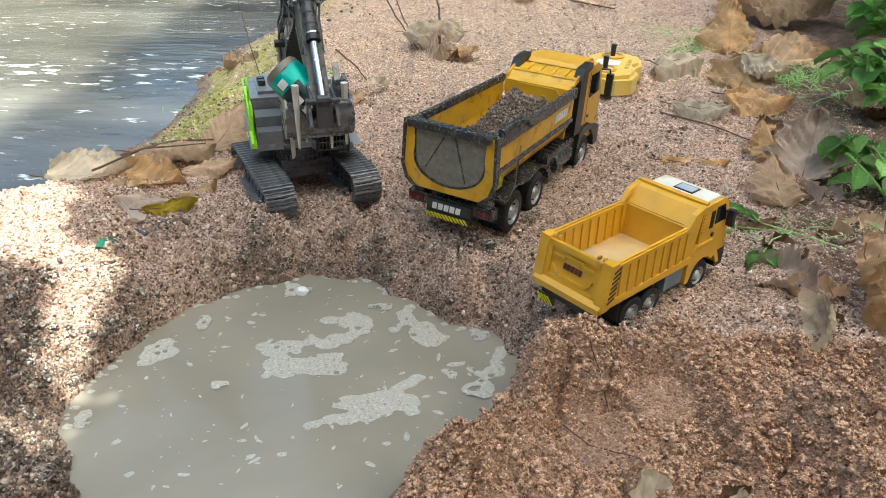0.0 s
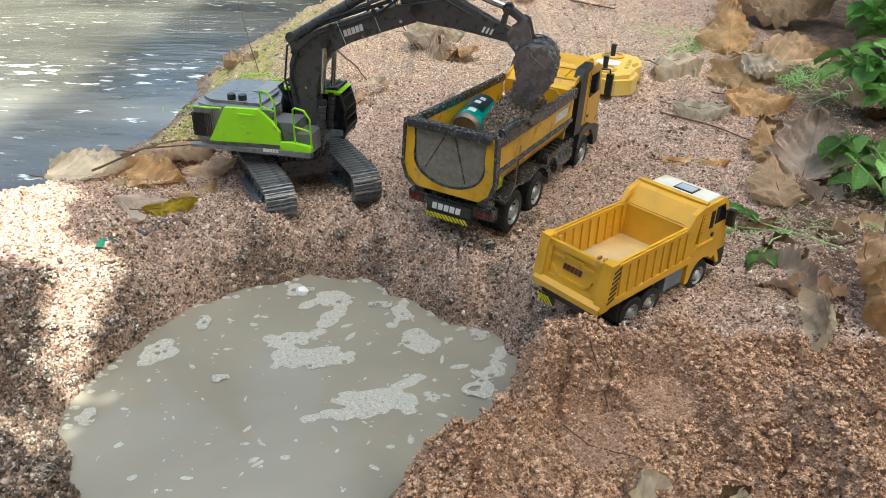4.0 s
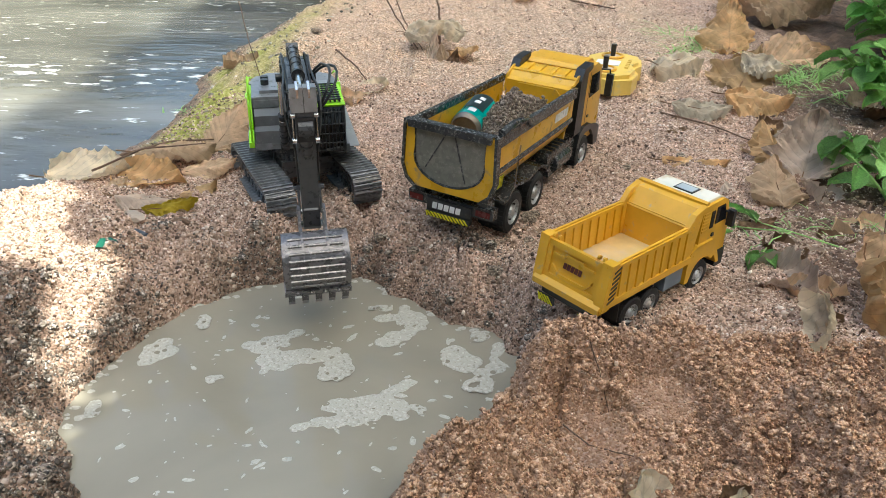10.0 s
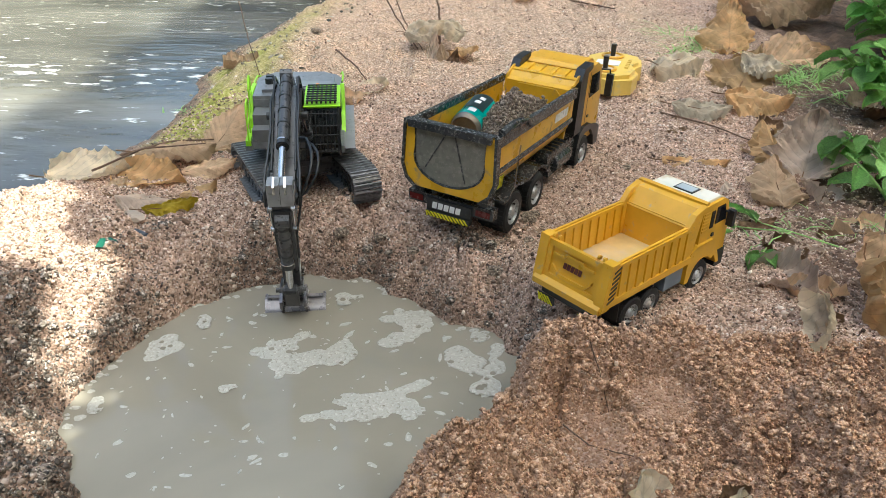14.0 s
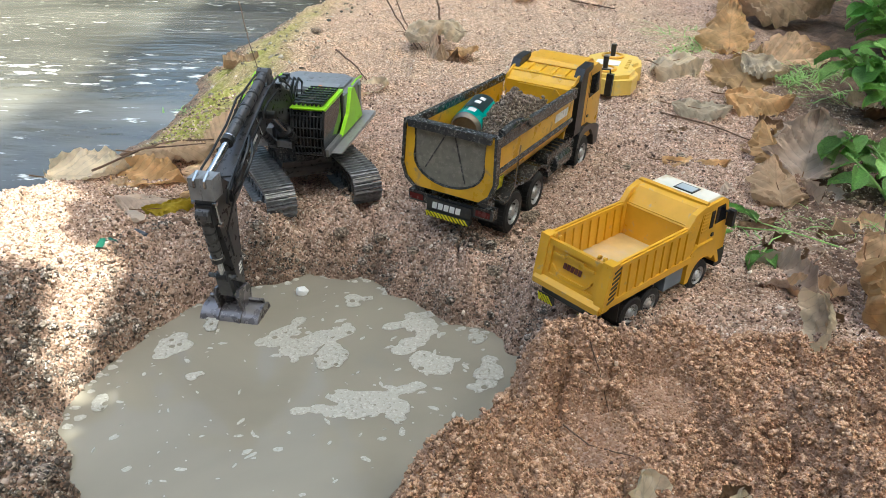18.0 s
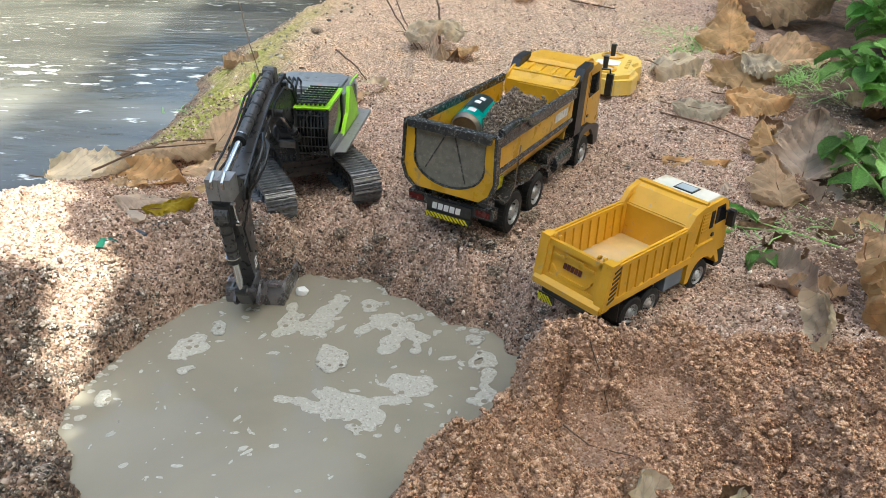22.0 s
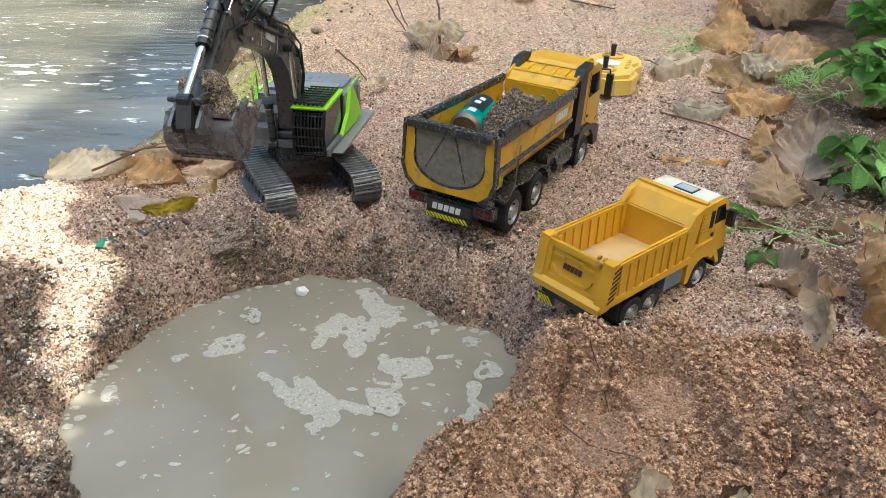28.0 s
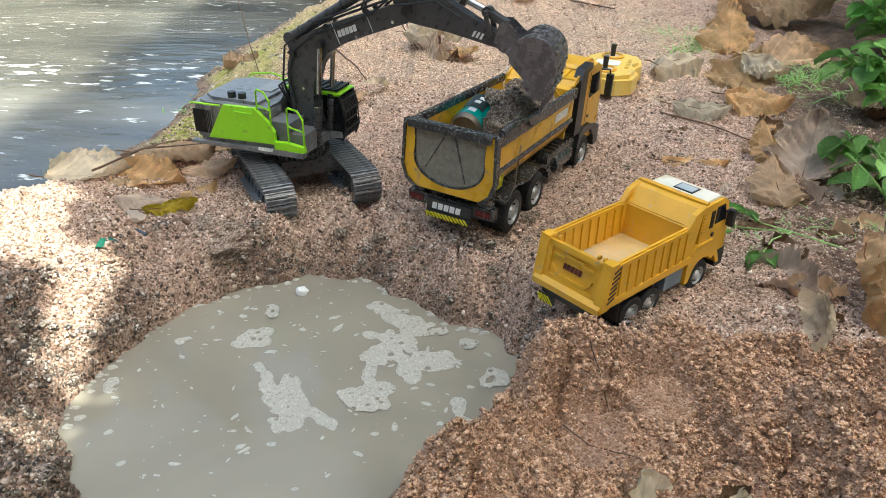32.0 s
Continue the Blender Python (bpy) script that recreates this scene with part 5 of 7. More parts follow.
def sow(n, x0, x1, y0, y1, seed, keep):
    rs = np.random.RandomState(seed)
    x, y = x0 + rs.rand(n) * (x1 - x0), y0 + rs.rand(n) * (y1 - y0)
    z, wet, moss, mound, d, u = land(x, y)
    k = keep(rs.rand(n), wet, moss, mound, d, u, x, y)
    return np.stack([x[k], y[k], z[k]], -1), rs


def grains():
    def flat(x, y):
        return np.maximum(step(bump(x, y, 0.306, 0.769, 0.050, 0.045), 0.30, 0.55), 0.85 * step(bump(x, y, 0.205, 0.708, 0.058, 0.062), 0.30, 0.60))

    def pile(c, r, rs):
        c[:, 2] += r * 1.2 * rs.rand(len(c))
        return c

    c, rs = sow(40000, -0.10, 0.88, 0.50, 1.0, 11, lambda r, w, m, mo, d, u, x, y: (d > 0.0) & (mo > 0.3) & (r > 0.6 * flat(x, y)))
    r = 0.0010 + 0.0013 * rs.rand(len(c)) ** 1.5
    scatter("mound_grains", pile(c, r, rs), r, OCTA_V, OCTA_F, MOUND_GRAINS, "coarse orange sand grains on the mound", 12, 0.9)
    c, rs = sow(110000, -1.05, 0.45, 0.50, 1.50, 13, lambda r, w, m, mo, d, u, x, y: (d > -0.004) & (mo < 0.4) & (r < w * 1.3) & (u > 0))
    r = 0.0011 + 0.0015 * rs.rand(len(c)) ** 1.5
    scatter("wet_grains", pile(c, r, rs), r, OCTA_V, OCTA_F, WET_GRAINS, "dark wet sand grains on the bank", 14, 0.9)
    c, rs = sow(74000, -1.05, 1.2, 0.85, 2.3, 15, lambda r, w, m, mo, d, u, x, y: (d > 0.0) & (mo < 0.5) & (r > w) & (u > 0.05) & (r * 0.7 < 1.0 / y ** 1.1) & (m < 0.2 + 0.5 * r))
    r = 0.0011 + 0.0016 * rs.rand(len(c)) ** 1.5
    scatter("dry_grains", pile(c, r, rs), r, OCTA_V, OCTA_F, DRY_GRAINS, "coarse pinkish sand grains on the ground", 16, 0.9)
    c, rs = sow(14000, -1.0, 1.3, 1.9, 4.2, 17, lambda r, w, m, mo, d, u, x, y: (u > 0.03) & (m < 0.2 + 0.4 * r))
    scatter("far_grains", c, 0.002 + 0.004 * rs.rand(len(c)) ** 2, OCTA_V, OCTA_F, DRY_GRAINS, "coarse sand grains and crumbs", 18)
    c, rs = sow(9000, -1.1, 0.2, 1.5, 4.0, 19, lambda r, w, m, mo, d, u, x, y: (u > -0.02) & (u < 0.45) & (r < 0.20))
    scatter("shore_pebbles", c, 0.003 + 0.007 * rs.rand(len(c)) ** 3, ICO_V, ICO_F, PEBBLES, "small pebbles along the mossy shore", 20, 0.6)
    # clods of stuck sand, overhanging the hollows between them
    c, rs = sow(24000, -0.11, 0.88, 0.50, 0.985, 31, lambda r, w, m, mo, d, u, x, y: (d > 0.003) & (mo > 0.35) & (r > 1.05 * flat(x, y)) & (r < 0.55 + 0.45 * step(vnoise(x, y, 0.06, 3), -0.5, 0.1)))
    r = 0.0019 + 0.0034 * rs.rand(len(c)) ** 2
    c[:, 2] += 0.5 * r
    scatter("mound_clumps", c, r, ICO_V, ICO_F, MOUND_CLOD, "small crumbly clumps of orange sand on the mound", 30, 0.9, 0.42)
    c, rs = sow(1500, -0.11, 0.88, 0.50, 0.975, 35, lambda r, w, m, mo, d, u, x, y: (d > 0.006) & (mo > 0.35) & (r > 1.25 * flat(x, y)) & (r < 0.2 + 0.8 * step(vnoise(x, y, 0.09, 2), -0.2, 0.4)))
    r = 0.0040 + 0.0050 * rs.rand(len(c)) ** 2.2 + 0.008 * rs.rand(len(c)) ** 3 * bump(c[:, 0], c[:, 1], 0.05, 0.62, 0.09, 0.09)
    c[:, 2] += 0.15 * r
    scatter("mound_clods", c, r, BALL_V, BALL_F, MOUND_CLOD, "crumbly clods of orange sand heaped on the mound", 32, 0.8, 0.34)
    c, rs = sow(8200, -0.95, 0.30, 0.50, 1.45, 33, lambda r, w, m, mo, d, u, x, y: (d > 0.004) & (d < 0.30) & (mo < 0.35) & (u > 0.06) & (w >= 0.30) & (r < 0.35 + 0.65 * w))
    r = 0.0026 + 0.0064 * rs.rand(len(c)) ** 2.6
    c[:, 2] += 0.2 * r
    scatter("wet_clods", c, r, BALL_V, BALL_F, WET_CLOD, "dark crumbly clods of wet sand on the bank", 34, 0.8, 0.36)
    # small clumps of stuck grains
    c, rs = sow(2500, -0.08, 0.9, 0.50, 0.97, 21, lambda r, w, m, mo, d, u, x, y: (d > 0.004) & (mo > 0.4) & (r > 0.95 * flat(x, y)))
    scatter("mound_crumbs", c, 0.0018 + 0.0022 * rs.rand(len(c)) ** 2, ICO_V, ICO_F, MOUND_CRUMB, "crumbly clumps of orange sand", 22, 0.85)
    c, rs = sow(30000, -1.02, 1.0, 0.85, 2.2, 23, lambda r, w, m, mo, d, u, x, y: (d > 0.004) & (mo < 0.4) & (u > 0.06) & (r < 0.30 + 0.5 * (d < 0.16) + 0.3 * (x < -0.6)) & (w < 0.45))
    scatter("bank_crumbs", c, 0.0020 + 0.0034 * rs.rand(len(c)) ** 2, ICO_V, ICO_F, BANK_CRUMB, "crumbly clumps of damp sand on the bank", 24, 0.85)
    c, rs = sow(16000, -1.02, 0.42, 0.50, 1.48, 25, lambda r, w, m, mo, d, u, x, y: (d > 0.002) & (mo < 0.4) & (u > 0.06) & (w >= 0.38))
    scatter("wet_crumbs", c, 0.0020 + 0.0038 * rs.rand(len(c)) ** 2, ICO_V, ICO_F, WET_CRUMB, "dark crumbly clumps of wet sand", 26, 0.85)


MOUND_CRUMB = grain_material("orange_sand_crumb", [(0.0, (0.10, 0.055, 0.035)), (0.4, (0.32, 0.195, 0.125)), (0.85, (0.48, 0.31, 0.21)), (1.0, (0.72, 0.54, 0.41))], 0.9, island=True)
BANK_CRUMB = grain_material("damp_sand_crumb", [(0.0, (0.06, 0.036, 0.026)), (0.25, (0.30, 0.20, 0.142)), (0.6, (0.49, 0.335, 0.25)), (0.88, (0.66, 0.49, 0.385)), (1.0, (0.86, 0.74, 0.63))], 0.9, island=True)
WET_CRUMB = grain_material("wet_sand_crumb", [(0.0, (0.03, 0.022, 0.017)), (0.35, (0.14, 0.10, 0.074)), (0.75, (0.31, 0.225, 0.168)), (0.92, (0.48, 0.37, 0.29)), (1.0, (0.72, 0.61, 0.51))], 0.6, island=True)
MOUND_CLOD = grain_material("orange_sand_clods", [(0.0, (0.21, 0.11, 0.06)), (0.25, (0.43, 0.24, 0.138)), (0.7, (0.57, 0.335, 0.20)), (1.0, (0.76, 0.52, 0.36))], 0.9, scale=285)
WET_CLOD = grain_material("wet_sand_clods", [(0.0, (0.03, 0.024, 0.019)), (0.35, (0.155, 0.118, 0.09)), (0.75, (0.35, 0.275, 0.215)), (1.0, (0.70, 0.60, 0.51))], 0.6, scale=270)
grains()


def lump(name, rx, ry, rz, seed, material=WET_SAND, m=None, label="", category="sand", thing=True, parts=3):
    """An uneven clod of sand, with crumbs pressed on it."""
    bm = bmesh.new()
    bmesh.ops.create_icosphere(bm, subdivisions=parts, radius=1)
    off = Vector((seed * 3.7, seed * 1.3, seed * 2.1))
    for v in bm.verts:
        p = v.co.copy()
        k = 1 + 0.30 * noise.noise(p * 1.6 + off) + 0.22 * noise.noise(p * 4 + off) + 0.14 * noise.noise(p * 9 + off)
        v.co = Vector((p.x * rx, p.y * ry, p.z * rz)) * k
    ob = part(name, bm, material, None, "", m, smooth=False)
    return tagged(ob, label, category) if thing else ob


TB = big.matrix_basis


def bed_heap():
    """Loose wet sand lying in the large truck's bed."""
    bm = bmesh.new()
    n1, n2 = 76, 44
    grid = []
    for i in range(n1):
        row = []
        for j in range(n2):
            x, y = -0.075 + 0.30 * i / (n1 - 1), -0.084 + 0.168 * j / (n2 - 1)
            h = 0.122 * math.exp(-((x - 0.055) / 0.085) ** 2 - ((y + 0.035) / 0.075) ** 2) + 0.060 * math.exp(-((x - 0.165) / 0.055) ** 2 - ((y + 0.055) / 0.05) ** 2) + 0.02
            h += 0.022 * noise.noise(Vector((x * 38, y * 38, 0))) + 0.013 * noise.noise(Vector((x * 110, y * 110, 4)))
            row.append(bm.verts.new((x, y, 0.116 + max(h, 0.002))))
        grid.append(row)
    for i in range(n1 - 1):
        for j in range(n2 - 1):
            bm.faces.new((grid[i][j], grid[i + 1][j], grid[i + 1][j + 1], grid[i][j + 1]))
    edge = [grid[0][j] for j in range(n2)] + [grid[i][-1] for i in range(1, n1)] + [grid[-1][j] for j in range(n2 - 2, -1, -1)] + [grid[i][0] for i in range(n1 - 2, 0, -1)]
    low_ = [bm.verts.new((v.co.x, v.co.y, 0.115)) for v in edge]
    for a in range(len(edge)):
        b = (a + 1) % len(edge)
        bm.faces.new((edge[a], low_[a], low_[b], edge[b]))
    bm.faces.new(low_)
    for v in bm.verts:
        if abs(v.co.y) > 0.05 and v.co.z < 0.15:
            v.co.z = max(v.co.z, 0.118 + (abs(v.co.y) - 0.05) * 0.9)
    tagged(part("sand_mound", bm, WET_SAND, None, "", TB.copy()), "heap of wet grey sand in the truck bed", "sand heap")


bed_heap()


def bed_crumbs():
    rs = np.random.RandomState(29)
    c = np.stack([-0.06 + 0.27 * rs.rand(2600), -0.08 + 0.15 * rs.rand(2600), np.zeros(2600)], -1)
    x, y = c[:, 0], c[:, 1]
    h = 0.122 * np.exp(-((x - 0.055) / 0.085) ** 2 - ((y + 0.035) / 0.075) ** 2) + 0.060 * np.exp(-((x - 0.165) / 0.055) ** 2 - ((y + 0.055) / 0.05) ** 2) + 0.02
    h += [0.022 * noise.noise(Vector((a * 38, b * 38, 0))) + 0.013 * noise.noise(Vector((a * 110, b * 110, 4))) for a, b in zip(x, y)]
    c[:, 2] = 0.116 + h + 0.001
    c = c[h > 0.035]
    ob = scatter("bed_crumbs", c, 0.0016 + 0.0032 * rs.rand(len(c)) ** 2, ICO_V, ICO_F, HEAP_CRUMB, "lumpy crumbs of wet sand in the truck bed", 30, 0.9)
    ob.matrix_basis = TB.copy()


HEAP_CRUMB = grain_material("wet_heap_crumb", [(0.0, (0.10, 0.07, 0.05)), (0.4, (0.20, 0.145, 0.105)), (0.8, (0.29, 0.21, 0.155)), (1.0, (0.40, 0.31, 0.24))], 0.75, island=True)
bed_crumbs()


def can_thing():
    """A dented drinks can, its axis along x, base at -x."""
    r, L = 0.033, 0.116
    h = L / 2
    alu = mat("dull_aluminium", (0.20, 0.17, 0.13), 0.4, 0.5, var=0.2, scale=50, dirt=MUD, dirt_amount=0.4, dirt_scale=40)
    teal = mat("teal_printed_metal", (0.0, 0.40, 0.33), 0.3, 0.3, var=0.15, scale=30, dirt=(0.35, 0.33, 0.28), dirt_amount=0.15, dirt_scale=40)
    dark = mat("dark_printed_metal", (0.02, 0.04, 0.04), 0.35, 0.2, var=0.2, scale=50)
    c = empty("drinks_can", Matrix.Identity(4), "dented teal drinks can, wet and sandy", "drinks can")
    turn = Matrix.Rotation(radians(-90), 4, "Z")
    dent = lambda bm: [setattr(v, "co", v.co * (1 - 0.10 * max(0, noise.noise(v.co * 40)))) for v in bm.verts] and bm
    body = part("body", dent(lathe([(r * 0.99, -h + 0.012), (r, -h + 0.016), (r, -0.02), (r, 0.0), (r, 0.02), (r, h - 0.016), (r * 0.99, h - 0.012)], 32)), teal, c, "teal printed can body", turn, smooth=True)
    part("base", lathe([(r * 0.72, -h + 0.004), (r * 0.80, -h), (r * 0.84, -h), (r * 0.97, -h + 0.006), (r * 0.995, -h + 0.0125)], 32), alu, c, "dull metal can base", turn, smooth=True)
    part("top", lathe([(r * 0.995, h - 0.0125), (r * 0.86, h - 0.003), (r * 0.86, h), (r * 0.80, h), (r * 0.78, h - 0.004)], 32), alu, c, "dull metal can top", turn, smooth=True)

    def decal(name, x0, x1, a0, a1, material, lift, label=""):
        bm = bmesh.new()
        rows = [[bm.verts.new((x, r * lift * math.cos(radians(a)), r * lift * math.sin(radians(a)))) for a in np.linspace(a0, a1, 10)] for x in np.linspace(x0, x1, 6)]
        for p, q in zip(rows, rows[1:]):
            for i in range(9):
                bm.faces.new((p[i], q[i], q[i + 1], p[i + 1]))
        return part(name, bm, material, body, label)

    d = decal("dark_panel", -0.018, 0.046, 20, 100, dark, 1.02, "dark printed panel")
    d.matrix_basis = turn.inverted()
    for k, (a0, a1) in enumerate(((50, 72), (58, 78))):
        w = decal("print_bar", 0.002 + 0.018 * k, 0.014 + 0.018 * k, a0, a1, WHITE, 1.03, "pale print bar")
        w.matrix_basis = turn.inverted()
    w = decal("pale_spot", -0.036, -0.022, 50, 78, WHITE, 1.02, "pale round mark")
    w.matrix_basis = turn.inverted()
    g = decal("silver_band", -0.042, 0.044, 150, 172, alu, 1.015, "bare metal side")
    g.matrix_basis = turn.inverted()
    return c


can = can_thing()

# wet sand carried by the bucket, clod by clod
first_load = [lump("sand_clod", 0.030, 0.020, 0.018, 31 + k, label="small clod of wet dug sand", parts=2) for k in range(3)]
second_load = [lump("sand_clod", 0.033 - 0.003 * (k % 3), 0.026, 0.020, 41 + k, label="clod of wet dug sand") for k in range(16)]
bank_push = lump("sand_mound", 0.112, 0.080, 0.045, 52, DAMP_SAND, parts=5, label="heap of wet sand pushed up on the bank", category="sand heap")


drips = [tagged(part("water_drip", rod((0, 0, -0.06 - 0.015 * (k % 3)), (0, 0, 0.05), 0.0024, 8, r2=0.0066), mat("muddy_drip", (0.62, 0.57, 0.50), 0.1, var=0.1)), "thin drip of muddy water from the bucket", "water drip", "water drips") for k in range(6)]


# ---- foam on the pond ----
def foam_material():
    m = grain_material("bubbly_foam", [(0.0, (0.27, 0.245, 0.20)), (0.15, (0.395, 0.365, 0.305)), (0.8, (0.42, 0.39, 0.33)), (1.0, (0.52, 0.49, 0.43))], 0.35, scale=300)
    m.node_tree.nodes["Bump"].inputs["Strength"].default_value = 0.25
    return m


FOAM = foam_material()


def foam_patch(seed, size, stretch, lobes, cell=0.0018):
    """A thin raft of bubbles with an uneven outline and holes."""
    rs = np.random.RandomState(seed)
    n = int(2 * size / cell)
    g = (np.arange(n) + 0.5) * cell - size
    X, Y = np.meshgrid(g, g, indexing="ij")
    f = np.zeros_like(X)
    p, a, knots = np.zeros(2), rs.rand() * 6.3, [np.zeros(2)]
    for k in range(int(2.4 * lobes)):
        r = min(0.36 * size, 0.0065 + 0.012 * rs.rand() ** 1.5)
        f = np.maximum(f, np.exp(-(((X - p[0]) / stretch) ** 2 + (Y - p[1]) ** 2) / r**2)) + 0.22 * np.minimum(f, np.exp(-(((X - p[0]) / stretch) ** 2 + (Y - p[1]) ** 2) / r**2))
        if rs.rand() < 0.22:
            p, a = knots[rs.randint(len(knots))], rs.rand() * 6.3
        a += rs.randn() * 0.8
        p = p + 1.25 * r * np.array([stretch * math.cos(a), math.sin(a)])
        if np.hypot(*p) > size * 0.78:
            p, a = knots[rs.randint(len(knots))] * 0.6, rs.rand() * 6.3
        knots.append(p)
    f += 0.10 * vnoise(X + seed, Y, 0.022, seed) + 0.05 * vnoise(X + seed, Y, 0.009, seed + 1)
    on = f > 0.40
    # single round holes and burst bubbles
    for k in range(int(5 + 60 * size)):
        q, r = size * (rs.rand(2) - 0.5) * 1.3, 0.0016 + 0.0035 * rs.rand() ** 2
        on &= np.hypot(X - q[0], Y - q[1]) > r
    # separate pieces, the largest first
    todo, pieces = set(zip(*(q.tolist() for q in np.nonzero(on)))), []
    while todo:
        stack, got = [todo.pop()], []
        while stack:
            i, j = stack.pop()
            got.append((i, j))
            for q in ((i + 1, j), (i - 1, j), (i, j + 1), (i, j - 1)):
                if q in todo:
                    todo.discard(q)
                    stack.append(q)
        pieces.append(got)
    pieces.sort(key=len, reverse=True)
    main = None
    for cells in pieces[:14]:
        if len(cells) < 8 and main:
            break
        ids, verts, faces = {}, [], []
        for i, j in sorted(cells):
            quad = []
            for c in ((i, j), (i + 1, j), (i + 1, j + 1), (i, j + 1)):
                if c not in ids:
                    ids[c] = len(verts)
                    verts.append((c[0] * cell - size, c[1] * cell - size, 0.0005))
                quad.append(ids[c])
            faces.append(quad)
        va, fa = np.array(verts), np.array(faces)
        count = np.bincount(fa.ravel(), minlength=len(va))
        # round the stepped outline and let the rim sink to the water
        rim = count < 4
        for _ in range(4):
            s_ = np.zeros_like(va)
            mid = va[fa].mean(1)
            for c in range(4):
                np.add.at(s_, fa[:, c], mid)
            va[rim] = 0.5 * va[rim] + 0.5 * (s_ / count[:, None])[rim]
        va[rim, 2] = -0.0004
        me = bpy.data.meshes.new("foam_patch")
        me.from_pydata(va.tolist(), [], faces)
        me.polygons.foreach_set("use_smooth", [True] * len(faces))
        me.materials.append(FOAM)
        if main is None:
            main = tagged(new("foam_patch", me), "raft of pale bubbly foam drifting on muddy water", "foam", "foam patches on the pond")
        else:
            o = new("foam_piece", me)
            o.parent = main
    return main


FOAM_T = (0, 6, 9, 13, 19, 23, 28, 32)
FOAM_PATHS = [
    (3, 0.185, 1.25, 16, [(-0.28, 1.00), (-0.27, 1.03), (-0.30, 1.02), (-0.28, 1.00), (-0.27, 1.06), (-0.24, 1.11), (-0.12, 1.12), (-0.06, 1.09)], (0, 5, 12, 20, 45, 80, 120, 140)),
    (7, 0.150, 1.5, 14, [(-0.13, 0.89), (-0.14, 0.90), (-0.15, 0.88), (-0.13, 0.89), (-0.15, 0.90), (-0.18, 0.90), (-0.22, 0.92), (-0.25, 0.92)], (20, 15, 18, 12, 0, -20, -40, -60)),
    (11, 0.085, 1.3, 7, [(-0.515, 0.98), (-0.515, 0.98), (-0.515, 0.98), (-0.51, 0.99), (-0.49, 1.00), (-0.46, 1.00), (-0.41, 1.01), (-0.37, 1.04)], (30, 30, 32, 35, 30, 20, 10, 0)),
    (15, 0.062, 1.0, 5, [(0.10, 1.00), (0.10, 1.00), (0.10, 1.01), (0.10, 1.01), (0.08, 0.96), (0.08, 0.93), (0.06, 0.90), (0.04, 0.86)], (0, 0, 5, 8, 10, 10, 20, 30)),
    (19, 0.105, 1.5, 8, [(-0.21, 1.12), (-0.27, 1.18), (-0.12, 1.13), (-0.10, 1.13), (-0.09, 1.10), (-0.17, 1.09), (-0.22, 1.05), (-0.12, 0.97)], (0, 40, 10, 0, 20, 45, 70, 80)),
    (23, 0.078, 1.2, 6, [(-0.02, 1.06), (-0.03, 1.02), (0.03, 0.99), (0.055, 0.99), (-0.01, 0.98), (-0.03, 0.92), (-0.03, 0.98), (0.01, 1.00)], (0, 10, 10, 10, 40, 50, 60, 60)),
    (27, 0.022, 1.3, 2, [(0.02, 0.97), (-0.02, 0.89), (-0.03, 0.88), (-0.03, 0.88), (-0.08, 0.85), (-0.14, 0.83), (-0.19, 0.83), (-0.25, 0.84)], (0, 5, 10, 10, 10, 10, 0, 0)),
    (31, 0.032, 1.0, 3, [(-0.55, 0.83), (-0.545, 0.84), (-0.545, 0.85), (-0.545, 0.86), (-0.54, 0.87), (-0.54, 0.88), (-0.535, 0.89), (-0.54, 0.91)], (60, 60, 60, 60, 60, 60, 60, 60)),
    (35, 0.070, 1.1, 6, [(-0.05, 1.12), (-0.06, 1.14), (-0.04, 1.13), (-0.05, 1.12), (-0.02, 1.10), (-0.03, 1.06), (-0.06, 0.98), (-0.08, 0.93)], (0, 10, 20, 30, 30, 30, 40, 45)),
    (39, 0.024, 1.2, 2, [(-0.36, 0.93), (-0.37, 0.95), (-0.38, 0.95), (-0.34, 0.92), (-0.42, 0.96), (-0.43, 0.97), (-0.45, 1.00), (-0.46, 1.05)], (0, 0, 10, 10, 20, 20, 20, 20)),
    (43, 0.030, 1.6, 3, [(-0.29, 1.225), (-0.285, 1.225), (-0.29, 1.22), (-0.20, 1.20), (-0.16, 1.19), (-0.12, 1.17), (-0.10, 1.16), (-0.09, 1.15)], (0, 0, 0, 10, 10, 10, 10, 10)),
    (47, 0.028, 1.2, 3, [(0.07, 1.075), (0.07, 1.075), (0.07, 1.072), (0.07, 1.07), (0.065, 1.065), (0.06, 1.06), (0.055, 1.055), (0.05, 1.05)], (0, 0, 0, 0, 10, 10, 10, 10)),
]
